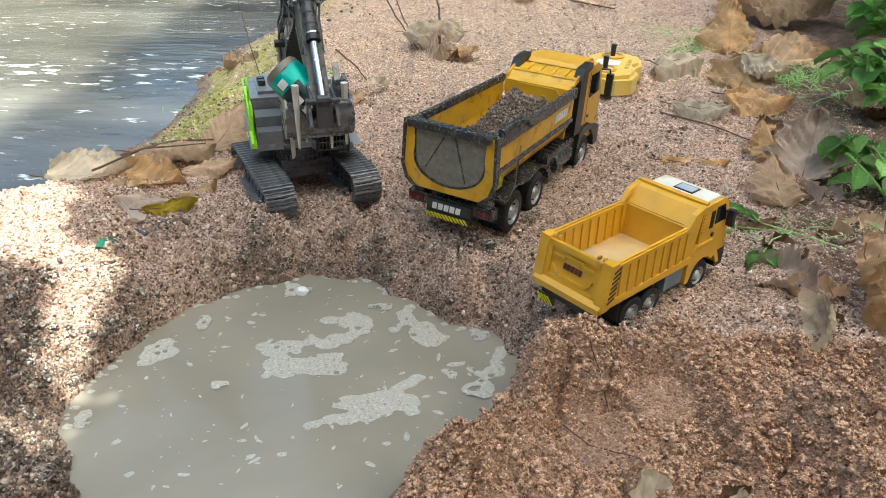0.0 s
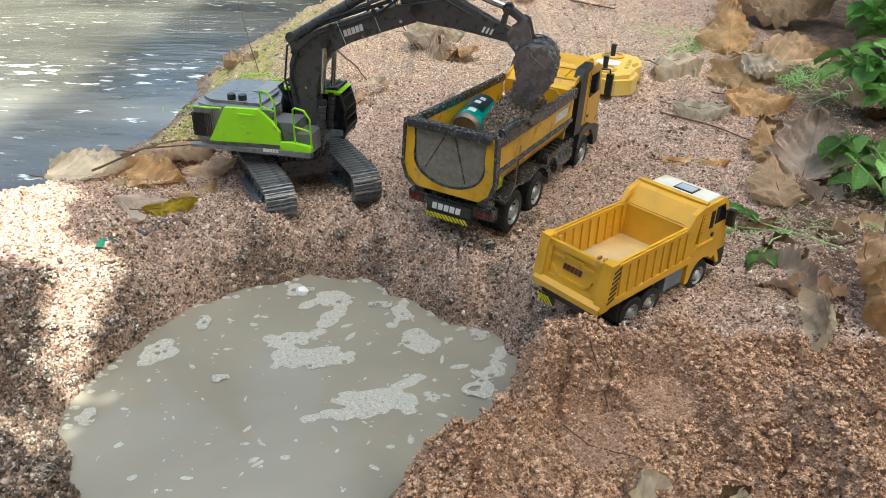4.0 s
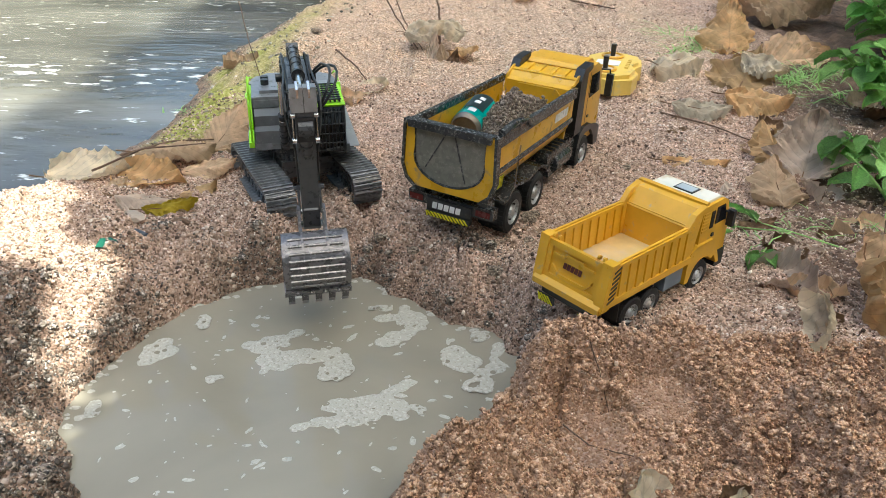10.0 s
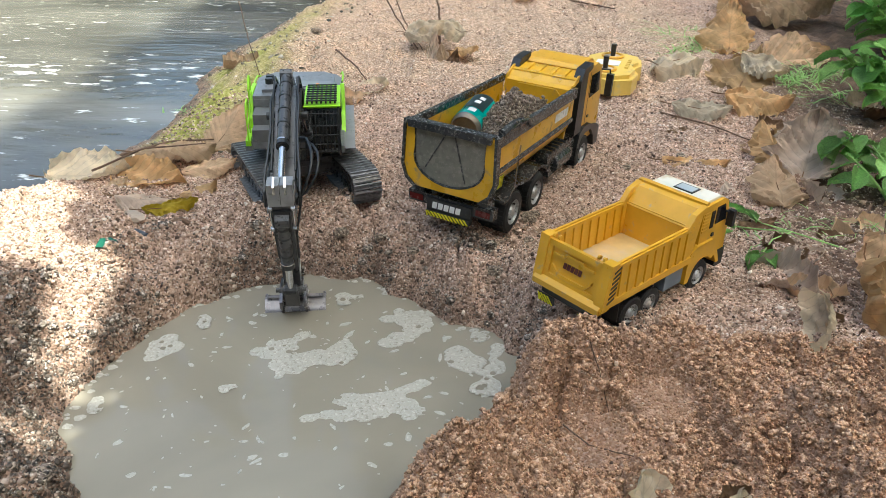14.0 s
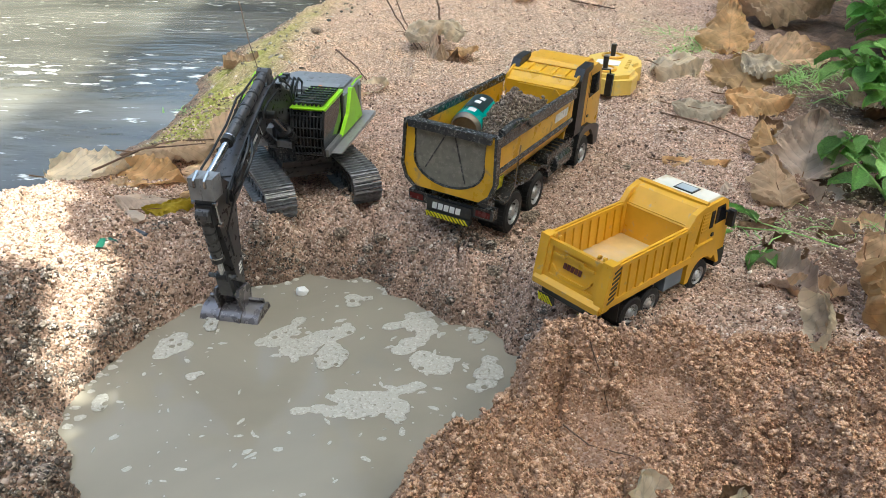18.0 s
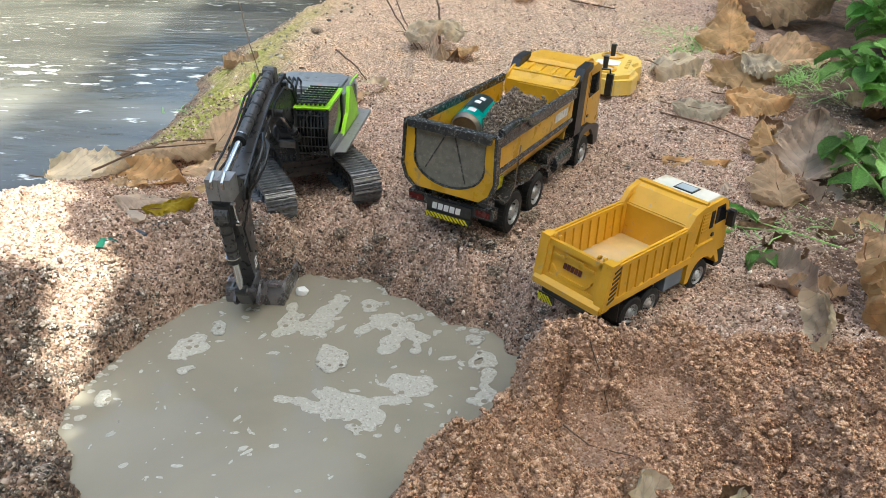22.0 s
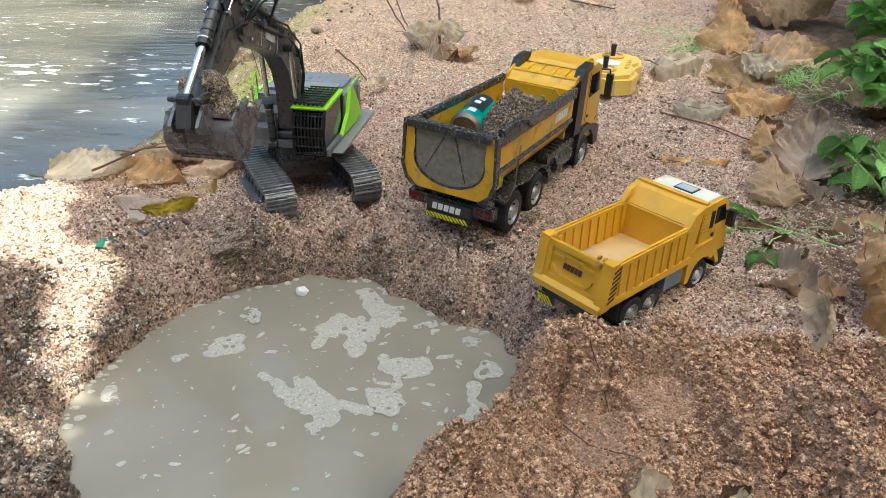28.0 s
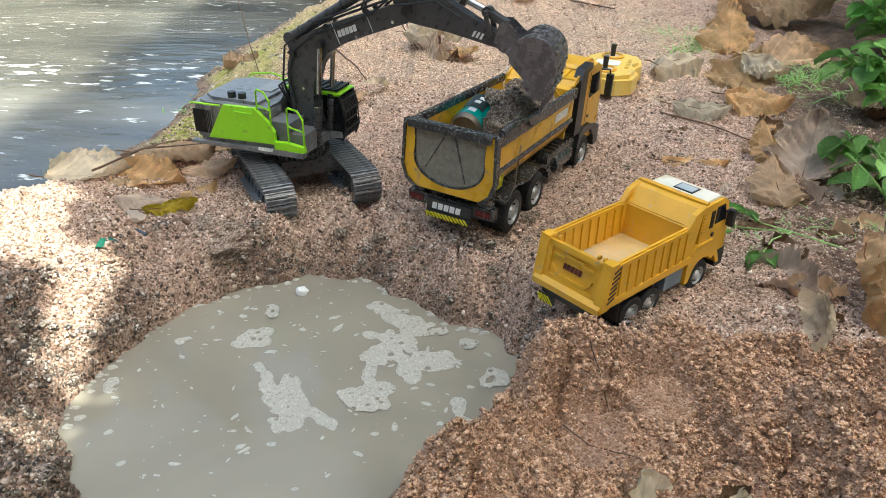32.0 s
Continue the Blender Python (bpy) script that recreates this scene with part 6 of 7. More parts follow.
FOAM_PATHS += [
    (51, 0.055, 1.3, 5, [(-0.20, 1.00), (-0.21, 1.02), (-0.18, 0.98), (-0.18, 1.03), (-0.20, 1.02), (-0.20, 1.00), (-0.10, 0.90), (-0.14, 0.90)], (0, 10, 30, 40, 60, 80, 100, 120)),
    (55, 0.046, 1.0, 4, [(0.05, 0.93), (0.05, 0.93), (0.05, 0.94), (0.06, 0.93), (0.07, 0.98), (0.06, 1.00), (0.07, 0.97), (0.08, 0.95)], (0, 0, 10, 10, 20, 30, 30, 30)),
    (59, 0.030, 1.2, 3, [(-0.46, 1.10), (-0.46, 1.10), (-0.46, 1.10), (-0.46, 1.10), (-0.44, 1.09), (-0.42, 1.08), (-0.37, 1.12), (-0.34, 1.14)], (0, 0, 5, 10, 10, 10, 10, 10)),
    (63, 0.026, 1.5, 3, [(-0.12, 1.17), (-0.12, 1.18), (-0.13, 1.17), (-0.05, 1.15), (-0.04, 1.14), (-0.06, 1.13), (-0.03, 1.11), (-0.01, 1.09)], (0, 0, 0, 20, 20, 20, 20, 20)),
]
foams = [(foam_patch(s, size, st, lobes), path, turns) for s, size, st, lobes, path, turns in FOAM_PATHS]


def flecks():
    rs = np.random.RandomState(77)
    bm = bmesh.new()
    for _ in range(300):
        x, y = -0.56 + 0.70 * rs.rand(), 0.62 + 0.64 * rs.rand()
        if pond_distance(np.array([x]), np.array([y]))[0] > -0.03:
            continue
        r = 0.0011 + 0.0048 * rs.rand() ** 3.5
        st = 1 + 2.0 * rs.rand()
        a = rs.rand() * 6.3
        ring = []
        for k in range(9):
            q = 2 * math.pi * k / 9
            w = r * (0.75 + 0.5 * rs.rand())
            px, py = w * st * math.cos(q), w * math.sin(q)
            ring.append(bm.verts.new((x + px * math.cos(a) - py * math.sin(a), y + px * math.sin(a) + py * math.cos(a), 0.0)))
        mid = bm.verts.new((x, y, 0.0012))
        for k in range(9):
            bm.faces.new((ring[k], ring[(k + 1) % 9], mid))
    ob = part("foam_flecks", bm, FOAM, None, "", Matrix.Translation((0, 0, POND_Z)), smooth=True)
    return tagged(ob, "small flecks of foam on the muddy water", "foam", kind="stuff")


fleck_stuff = flecks()


def shore_foam():
    """Froth caught along the pond's far and left edge."""
    bm = bmesh.new()
    rs = np.random.RandomState(5)
    ob_pts = []
    pts = [Vector((*p, 0)) for p in POND[3:14]]
    for a, b in zip(pts, pts[1:]):
        for k in range(10):
            p = a.lerp(b, rs.rand())
            if rs.rand() < 0.6:
                ob_pts.append((p.x + rs.randn() * 0.006, p.y + rs.randn() * 0.006 - 0.006, 0.002 + 0.005 * rs.rand()))
    for x, y, r in ob_pts:
        ring = [bm.verts.new((x + r * (0.7 + 0.6 * rs.rand()) * math.cos(q) * 1.3, y + r * (0.7 + 0.6 * rs.rand()) * math.sin(q), 0.0)) for q in np.linspace(0, 6.28, 9, endpoint=False)]
        mid = bm.verts.new((x, y, 0.002))
        for k in range(9):
            bm.faces.new((ring[k], ring[(k + 1) % 9], mid))
    ob = part("edge_froth", bm, FOAM, None, "", Matrix.Translation((0, 0, POND_Z + 0.0006)), smooth=True)
    tagged(ob, "pale froth caught along the pond edge", "foam", kind="stuff")


shore_foam()


# ---- dry leaves ----
def leaf_material(name, base, rough=0.75, trans=0.18, vein=1.25):
    m = mat(name, base, rough, var=0.22, scale=28, bump=0.35, dirt=tuple(c * 0.62 for c in base), dirt_amount=0.2, dirt_scale=16)
    nt = m.node_tree
    b = nt.nodes["Principled BSDF"]
    oi = nt.nodes.new("ShaderNodeObjectInfo")
    mr = nt.nodes.new("ShaderNodeMapRange")
    mr.inputs[3].default_value, mr.inputs[4].default_value = 0.80, 1.18
    nt.links.new(oi.outputs["Random"], mr.inputs[0])
    src = b.inputs["Base Color"].links[0].from_socket
    hs = nt.nodes.new("ShaderNodeHueSaturation")
    nt.links.new(src, hs.inputs["Color"])
    nt.links.new(mr.outputs[0], hs.inputs["Value"])
    nt.links.new(hs.outputs[0], b.inputs["Base Color"])
    # veins: a midrib and slanting side veins, from the leaf's own coordinates
    def num(op, a, c=None):
        n = nt.nodes.new("ShaderNodeMath")
        n.operation = op
        for k, q in enumerate((a, c)):
            if q is None:
                continue
            if isinstance(q, float):
                n.inputs[k].default_value = q
            else:
                nt.links.new(q, n.inputs[k])
        return n.outputs[0]

    at = []
    for key in ("leaf_u", "leaf_v"):
        n = nt.nodes.new("ShaderNodeAttribute")
        n.attribute_name = key
        at.append(n.outputs["Fac"])
    av = num("ABSOLUTE", at[1])
    ph = num("FRACT", num("MULTIPLY", num("SUBTRACT", at[0], num("MULTIPLY", av, 0.35)), 8.0))
    side = num("LESS_THAN", num("ABSOLUTE", num("SUBTRACT", ph, 0.5)), 0.06)
    mid = num("LESS_THAN", av, 0.035)
    line = num("MULTIPLY", num("MAXIMUM", side, mid), 0.40)
    vm = nt.nodes.new("ShaderNodeMix")
    vm.data_type = "RGBA"
    vm.blend_type = "MULTIPLY"
    nt.links.new(line, vm.inputs[0])
    nt.links.new(hs.outputs[0], vm.inputs[6])
    vm.inputs[7].default_value = (vein, vein, vein, 1)
    nt.links.new(vm.outputs[2], b.inputs["Base Color"])
    tr = nt.nodes.new("ShaderNodeBsdfTranslucent")
    nt.links.new(hs.outputs[0], tr.inputs[0])
    mx = nt.nodes.new("ShaderNodeMixShader")
    mx.inputs[0].default_value = trans
    nt.links.new(b.outputs[0], mx.inputs[1])
    nt.links.new(tr.outputs[0], mx.inputs[2])
    nt.links.new(mx.outputs[0], nt.nodes["Material Output"].inputs[0])
    return m


TAN, OCHRE, PALE, GREY, BROWN = (leaf_material(n, c, vein=0.62) for n, c in (("tan_dry_leaf", (0.68, 0.50, 0.33)), ("ochre_dry_leaf", (0.66, 0.455, 0.24)), ("pale_dry_leaf", (0.76, 0.66, 0.51)), ("grey_dry_leaf", (0.62, 0.50, 0.40)), ("brown_dry_leaf", (0.24, 0.14, 0.075))))
FRESH = leaf_material("fresh_green_leaf", (0.27, 0.50, 0.15), 0.5, 0.40)
LIGHT_GREEN = leaf_material("light_green_leaf", (0.34, 0.54, 0.18), 0.55, 0.35)
YELLOW_LEAF = leaf_material("yellow_leaf", (0.58, 0.44, 0.03), 0.6, 0.2)
COLOURS = {"t": (TAN, "tan"), "o": (OCHRE, "ochre"), "p": (PALE, "pale buff"), "g": (GREY, "greyish"), "b": (BROWN, "dark brown"), "y": (YELLOW_LEAF, "yellow")}


def leaf_mesh(L, wide, cup, bend, crumple, seed, nu=49, nv=23, thick=0.0006, veins=8, torn=0.32):
    """A broad leaf along x with midrib, pleats between side veins, curled edges and a torn rim."""
    bm = bmesh.new()
    lu, lv = bm.verts.layers.float.new("leaf_u"), bm.verts.layers.float.new("leaf_v")
    off = Vector((seed * 5.1, seed * 2.3, 0))
    fold = math.copysign(0.14 + 0.16 * noise.noise(off * 1.7 + Vector((0.3, 0.2, 0.1))), cup)
    top = []
    for i in range(nu):
        u = i / (nu - 1)
        w = L * wide * 0.5 * max(u + 0.01, 0.0) ** 0.45 * max(1.004 - u, 0.0) ** 0.72 * 2.05
        row = []
        for j in range(nv):
            v = 2 * j / (nv - 1) - 1
            k = abs(v)
            edge = 1 + torn * (noise.noise(Vector((u * 7, math.copysign(3, v), 0)) + off) + 0.6 * noise.noise(Vector((u * 19, math.copysign(3, v), 4)) + off)) * k**3
            y = v * w * edge
            x = L * (u - 0.5) + 0.10 * L * k**1.5 * (0.5 - u)
            pleat = abs(2 * ((veins * (u - 0.35 * k)) % 1.0) - 1)
            curl = 0.6 + 0.9 * noise.noise(Vector((u * 2.6, math.copysign(1.1, v), 2)) + off)
            z = fold * L * k * wide + cup * L * k**4 * curl
            z += bend * L * (u - 0.5) ** 2 * 2
            q = Vector((u * 2.3, v * 1.3, 5)) + off
            ridge = lambda w: math.sqrt(noise.noise(w) ** 2 + 0.004)
            z += crumple * L * (0.70 * (0.45 - 1.7 * ridge(q)) + 0.30 * (0.4 - 1.6 * ridge(q * 2.1)))
            z += 0.046 * L * pleat * min(1, k * 3) * (0.6 + 0.4 * k) * (1 + 0.8 * noise.noise(q * 1.7))
            vert = bm.verts.new((x, y, z))
            vert[lu], vert[lv] = u, v
            row.append(vert)
        top.append(row)
    for i in range(nu - 1):
        for j in range(nv - 1):
            bm.faces.new((top[i][j], top[i + 1][j], top[i + 1][j + 1], top[i][j + 1]))
    bmesh.ops.solidify(bm, geom=bm.faces[:], thickness=thick)
    return bm


def dry_leaf(x, y, L, turn, tilt, roll, kind, seed, lift=0.0, wide=0.85, cup=0.20, bend=0.12, crumple=0.16, group="dry fallen leaves"):
    material, word = COLOURS[kind]
    bm = leaf_mesh(L, wide, cup, bend, crumple, seed, *((43, 19) if L > 0.1 else (28, 13)))
    ground_z = float(land(np.array([x]), np.array([y]), False)[0][0])
    R = pose(0, 0, 0, roll, tilt, turn)
    lowest = min((R @ v.co).z for v in bm.verts)
    m = Matrix.Translation((x, y, ground_z - lowest - 0.006 + lift)) @ R
    ob = part("dry_leaf", bm, material, None, "", m, smooth=True)
    state = "large curled" if L > 0.2 else "curled" if L > 0.1 else "small crumpled"
    tagged(ob, f"{state} {word} dead leaf lying on sandy ground", "dry leaf", group)
    stalk = bmesh.new()
    tube([(-L * 0.70, 0, 0.012), (-L * 0.58, 0.004, 0.004), (-L * 0.40, 0, bend * L * 0.32), (0, 0, -0.004)], L * 0.010, 6, stalk, L * 0.006)
    part("stalk", stalk, BROWN, ob, "thin brown stalk")
    return ob


# by the shore beside the excavator
for row in [(-0.825, 1.540, 0.20, 4, -3, 6, "p", 1, 0.015, 0.8, 0.04, 0.05, 0.06),
            (-0.640, 1.600, 0.19, 12, -4, 4, "t", 2, 0.022, 0.55, -0.10, -0.06, 0.09),
            (-0.675, 1.510, 0.18, -8, -2, 20, "o", 3, 0.004, 0.62, 0.05, -0.05, 0.08),
            (-0.550, 1.560, 0.13, 24, -8, 18, "t", 5, 0.006, 0.65, -0.06, 0.1, 0.10),
            (-0.735, 1.455, 0.08, 60, -8, 14, "t", 92, 0.0, 0.7, -0.08, 0.1, 0.14),
            (-0.645, 1.392, 0.13, -6, 0, 8, "g", 4, 0.0, 0.55, -0.04, 0.1, 0.07),
            (-0.548, 1.460, 0.09, 40, -8, 8, "o", 7, 0.0, 0.6, -0.1, 0.1, 0.18),
            (-0.555, 1.760, 0.17, 62, -34, 12, "t", 6, 0, 0.75, -0.06, 0.1, 0.08),
            (-0.558, 1.800, 0.09, 110, -25, 10, "t", 8, 0, 0.7, -0.1, 0.1, 0.15),
            (-1.117, 2.695, 0.13, 10, -6, 8, "t", 9, 0, 0.6, -0.1, 0.1, 0.15)]:
    dry_leaf(*row)
# far behind
for row in [(-0.087, 2.680, 0.15, 10, -14, 30, "p", 11, 0.06, 0.8, -0.2, -0.3, 0.25),
            (0.006, 2.723, 0.13, 150, -12, -26, "p", 12, 0.06, 0.8, -0.2, -0.3, 0.25),
            (-0.048, 2.586, 0.14, 84, -55, 10, "g", 13, 0, 0.35, -0.05, 0.1, 0.1),
            (0.058, 2.611, 0.12, -20, -12, 14, "o", 14, 0.02, 0.6, -0.1, 0.1, 0.2),
            (0.017, 2.529, 0.10, 60, -40, 20, "b", 10, 0, 0.5, -0.1, 0.1, 0.2),
            (-0.013, 2.557, 0.11, 110, -50, 0, "t", 9, 0, 0.4, -0.1, 0.1, 0.15),
            (0.36, 3.80, 0.24, 10, 0, 5, "t", 15), (0.72, 3.70, 0.16, 50, 0, 0, "g", 16), (-0.22, 2.20, 0.10, 30, -20, 10, "p", 17), (-0.30, 2.12, 0.09, 120, -10, 10, "t", 18), (-0.75, 2.62, 0.14, 30, 0, 0, "t", 19), (-1.75, 3.35, 0.2, 0, 0, 0, "p", 20)]:
    dry_leaf(*row)
# drift of large leaves under the bushes
for row in [(1.090, 2.858, 0.28, 75, -40, 8, "o", 21, 0, 0.75, -0.1, 0.25, 0.12),
            (1.494, 3.313, 0.53, 8, -6, 32, "t", 22, 0.02, 0.62, -0.08, 0.1, 0.12),
            (1.274, 2.660, 0.31, 12, -4, 34, "t", 24, 0, 0.62, 0.05, -0.1, 0.07),
            (0.970, 2.314, 0.25, 55, -26, 14, "o", 26, 0, 0.95, -0.08, 0.15, 0.2),
            (0.923, 2.079, 0.20, -8, 0, 22, "o", 28, 0, 0.7, -0.1, 0.1, 0.2),
            (1.016, 2.305, 0.16, -42, 6, 26, "p", 27, 0.06, 0.7, -0.14, 0.1, 0.22),
            (0.789, 2.447, 0.20, 18, -4, 14, "p", 25, 0.0, 0.75, -0.28, -0.25, 0.22),
            (0.741, 2.030, 0.17, -12, 0, 16, "p", 29, 0, 0.7, -0.06, 0.1, 0.18),
            (0.619, 1.662, 0.17, -2, 0, 9, "o", 30, 0, 0.45, -0.05, 0.1, 0.12),
            (0.822, 1.719, 0.14, 112, -42, 6, "o", 31, 0, 0.8, -0.06, 0.1, 0.12),
            (0.891, 1.660, 0.21, 62, -44, -8, "g", 33, 0, 0.85, 0.06, 0.1, 0.1),
            (0.744, 1.485, 0.15, 84, -28, 6, "t", 34, 0, 0.85, -0.08, 0.1, 0.16),
            (0.656, 1.340, 0.09, 20, -4, 14, "b", 35, 0, 0.6, -0.1, 0.1, 0.2),
            (0.654, 1.480, 0.10, 100, -14, 4, "g", 32, 0, 0.75, -0.05, 0.1, 0.14),
            (1.361, 3.550, 0.30, 100, -30, 10, "o", 61, 0, 0.7, -0.1, 0.2, 0.14),
            (0.636, 1.888, 0.08, 30, 0, 10, "b", 62, 0, 0.5, -0.1, 0.1, 0.25),
            (0.819, 1.459, 0.09, -10, 0, 12, "b", 63, 0, 0.5, -0.1, 0.1, 0.2)]:
    dry_leaf(*row)
for row in [(0.665, 1.218, 0.11, -73, -5, 0, "b", 36, 0.0, 0.7), (0.625, 1.12, 0.14, -60, -8, 8, "g", 41, 0.0, 0.75), (0.665, 1.08, 0.105, -30, -14, 14, "t", 43, 0.0, 0.6), (0.628, 0.955, 0.115, -110, 30, 45, "p", 44, 0.0, 0.5, 0.3, 0.4, 0.25), (0.715, 1.02, 0.15, -95, 40, -35, "o", 45, 0.0, 0.6, 0.3, 0.2, 0.2), (0.755, 1.08, 0.13, -110, 40, -10, "t", 46, 0.03, 0.8), (0.701, 1.207, 0.09, 19, -8, 0, "g", 47, 0.0, 0.6), (0.796, 1.289, 0.08, -44, -5, 0, "b", 48, 0.0, 0.6), (0.642, 1.003, 0.07, -4, 0, 0, "b", 63, 0.0, 0.5)]:
    dry_leaf(*row)
for row in [(0.250, 0.592, 0.085, 100, -20, 18, "p", 51), (0.348, 0.596, 0.045, 20, 0, 6, "b", 52, 0.0, 0.5), (0.352, 0.582, 0.040, 80, -10, 10, "p", 53)]:
    dry_leaf(*row)
rs6 = np.random.RandomState(64)
for k in range(26):
    x, y = 0.70 + 0.55 * rs6.rand(), 1.15 + 1.9 * rs6.rand()
    dry_leaf(x + 0.12 * (y - 1.2), y, 0.05 + 0.07 * rs6.rand(), 360 * rs6.rand(), -15 * rs6.rand(), 20 * rs6.rand() - 10, "bgto"[k % 4], 70 + k, group="leaf litter")
dry_leaf(-0.575, 1.36, 0.115, 22, -4, 8, "y", 90, lift=0.004, wide=0.42, cup=-0.06, bend=0.08, crumple=0.20, group="")


# ---- green plants ----
def green_leaf_mesh(L, seed, wide=0.62):
    return leaf_mesh(L, wide, 0.10, -0.20, 0.06, seed, nu=18, nv=9, thick=0.0005, veins=8, torn=0.02)


GREEN_MESHES = []
for k in range(4):
    bm = green_leaf_mesh(1.0, 200 + k, 0.55 + 0.08 * k)
    bmesh.ops.translate(bm, verts=bm.verts, vec=(0.5, 0, 0))
    master = part("leaf", bm, FRESH if k % 2 else LIGHT_GREEN, None, smooth=True)
    GREEN_MESHES.append(master.data)
    bpy.data.objects.remove(master)


def bush(x, y, spread, height, stems, per, size, seed, label, lean=(0.0, 0.0)):
    rs = np.random.RandomState(seed)
    z = float(land(np.array([x]), np.array([y]), False)[0][0])
    b = empty("green_bush", Matrix.Translation((x, y, z - 0.01)), label, "bush", "green bushes")
    for s in range(stems):
        a = rs.rand() * 6.283
        h = height * (0.6 + 0.5 * rs.rand())
        tip = Vector((spread * math.cos(a) * (0.4 + 0.6 * rs.rand()) + lean[0], spread * math.sin(a) * (0.4 + 0.6 * rs.rand()) + lean[1], h))
        mid = tip * 0.5 + Vector((0, 0, 0.15 * h))
        root = Vector((0.03 * rs.randn(), 0.03 * rs.randn(), 0))
        pts = [root.lerp(mid, t).lerp(mid.lerp(tip, t), t) for t in np.linspace(0, 1, 8)]
        part("stem", tube(pts, 0.004, 6, r_end=0.0018), LIGHT_GREEN, b, "thin green stem")
        for k in range(per):
            p = pts[min(7, 3 + k * 5 // max(per, 1))].lerp(pts[7], rs.rand() * 0.5)
            q = a + 2.4 * k + rs.randn() * 0.5
            L = size * (0.65 + 0.6 * rs.rand())
            o = new("leaf", GREEN_MESHES[rs.randint(4)])
            o.parent = b
            o.matrix_basis = Matrix.LocRotScale(p, Euler((rs.randn() * 0.35, 0.15 + 0.45 * rs.rand(), q)), (L, L, L))
    return b


bush(2.12, 3.20, 0.44, 0.42, 24, 9, 0.12, 1, "leafy green bush with broad ovate leaves", (-0.10, -0.05))
bush(1.84, 2.66, 0.32, 0.30, 20, 9, 0.10, 2, "leafy green bush with broad ovate leaves", (-0.10, 0))
bush(1.40, 2.10, 0.24, 0.20, 12, 5, 0.085, 3, "low green plant with broad ovate leaves", (-0.08, 0))
bush(1.12, 1.64, 0.16, 0.14, 6, 4, 0.075, 4, "low green plant with broad ovate leaves", (-0.08, 0))
bush(1.02, 1.44, 0.12, 0.12, 4, 3, 0.085, 5, "low green plant with broad ovate leaves", (-0.06, 0))
bush(2.5, 3.7, 0.6, 0.6, 10, 5, 0.18, 6, "leafy green bush with broad ovate leaves")


def grass_tuft(x, y, n, h, seed, material=LIGHT_GREEN):
    rs = np.random.RandomState(seed)
    bm = bmesh.new()
    for _ in range(n):
        a, l = rs.rand() * 6.283, h * (0.5 + 0.8 * rs.rand())
        r0 = Vector((0.04 * rs.randn(), 0.03 * rs.randn(), -0.004))
        d = Vector((math.cos(a), math.sin(a), 0))
        side = Vector((-d.y, d.x, 0)) * (0.0022 + 0.002 * rs.rand())
        prev = None
        for k in range(5):
            t = k / 4
            c = r0 + d * l * t * (0.5 + 0.5 * t) + Vector((0, 0, l * (0.75 * t - 0.5 * t * t)))
            w = side * (1 - t * 0.9)
            cur = (bm.verts.new(c - w), bm.verts.new(c + w))
            if prev:
                bm.faces.new((prev[0], prev[1], cur[1], cur[0]))
            prev = cur
    z = float(land(np.array([x]), np.array([y]), False)[0][0])
    ob = part("grass_tuft", bm, material, None, "", Matrix.Translation((x, y, z)), smooth=True)
    tagged(ob, "tuft of trampled green grass and weeds", "grass", kind="stuff")


for x, y, n, h, s in ((0.95, 3.07, 50, 0.12, 20), (0.93, 2.83, 40, 0.11, 21), (0.95, 3.23, 30, 0.10, 22), (1.15, 2.40, 50, 0.11, 23), (1.03, 2.18, 40, 0.10, 24), (0.77, 1.36, 14, 0.06, 25), (0.62, 1.26, 12, 0.05, 26), (0.99, 3.02, 60, 0.16, 1), (1.05, 2.82, 40, 0.13, 2), (1.20, 2.44, 60, 0.14, 3), (1.30, 2.52, 50, 0.13, 4), (1.20, 2.25, 40, 0.11, 5), (0.79, 1.40, 26, 0.06, 6), (1.00, 2.95, 40, 0.12, 7), (0.80, 3.60, 14, 0.06, 8), (0.90, 1.30, 24, 0.07, 9), (-0.86, 2.3, 16, 0.05, 10)):
    grass_tuft(x, y, n, h, s)


def sprig():
    """A trailing weed beside the small truck."""
    b = empty("weed_sprig", Matrix.Translation((0.82, 1.235, 0.006)), "trailing green weed sprig lying on sand", "weed")
    main = [(0, 0, 0.0), (-0.06, 0.02, 0.012), (-0.12, 0.05, 0.02), (-0.165, 0.09, 0.018), (-0.19, 0.12, 0.03)]
    part("stem", tube(main, 0.002, 6, r_end=0.001), LIGHT_GREEN, b, "thin pale green stem")
    part("stem", tube([(-0.12, 0.05, 0.02), (-0.17, 0.02, 0.018), (-0.215, -0.04, 0.012)], 0.0014, 6), LIGHT_GREEN, b)
    part("stem", tube([(-0.12, 0.05, 0.02), (-0.19, 0.06, 0.02), (-0.235, 0.07, 0.02)], 0.0014, 6), LIGHT_GREEN, b)
    for x, y, z, a, L in ((-0.17, 0.10, 0.02, 110, 0.07), (-0.19, 0.13, 0.03, 150, 0.05), (-0.21, -0.03, 0.016, 230, 0.07), (-0.20, -0.02, 0.016, 270, 0.06), (-0.235, 0.07, 0.022, 180, 0.06), (-0.23, 0.06, 0.022, 140, 0.05), (-0.24, 0.05, 0.02, 215, 0.045)):
        o = new("leaf", GREEN_MESHES[1])
        o.parent = b
        o.matrix_basis = Matrix.LocRotScale((x, y, z), Euler((0.3, 0.1, radians(a))), (L, L * 0.7, L))


sprig()

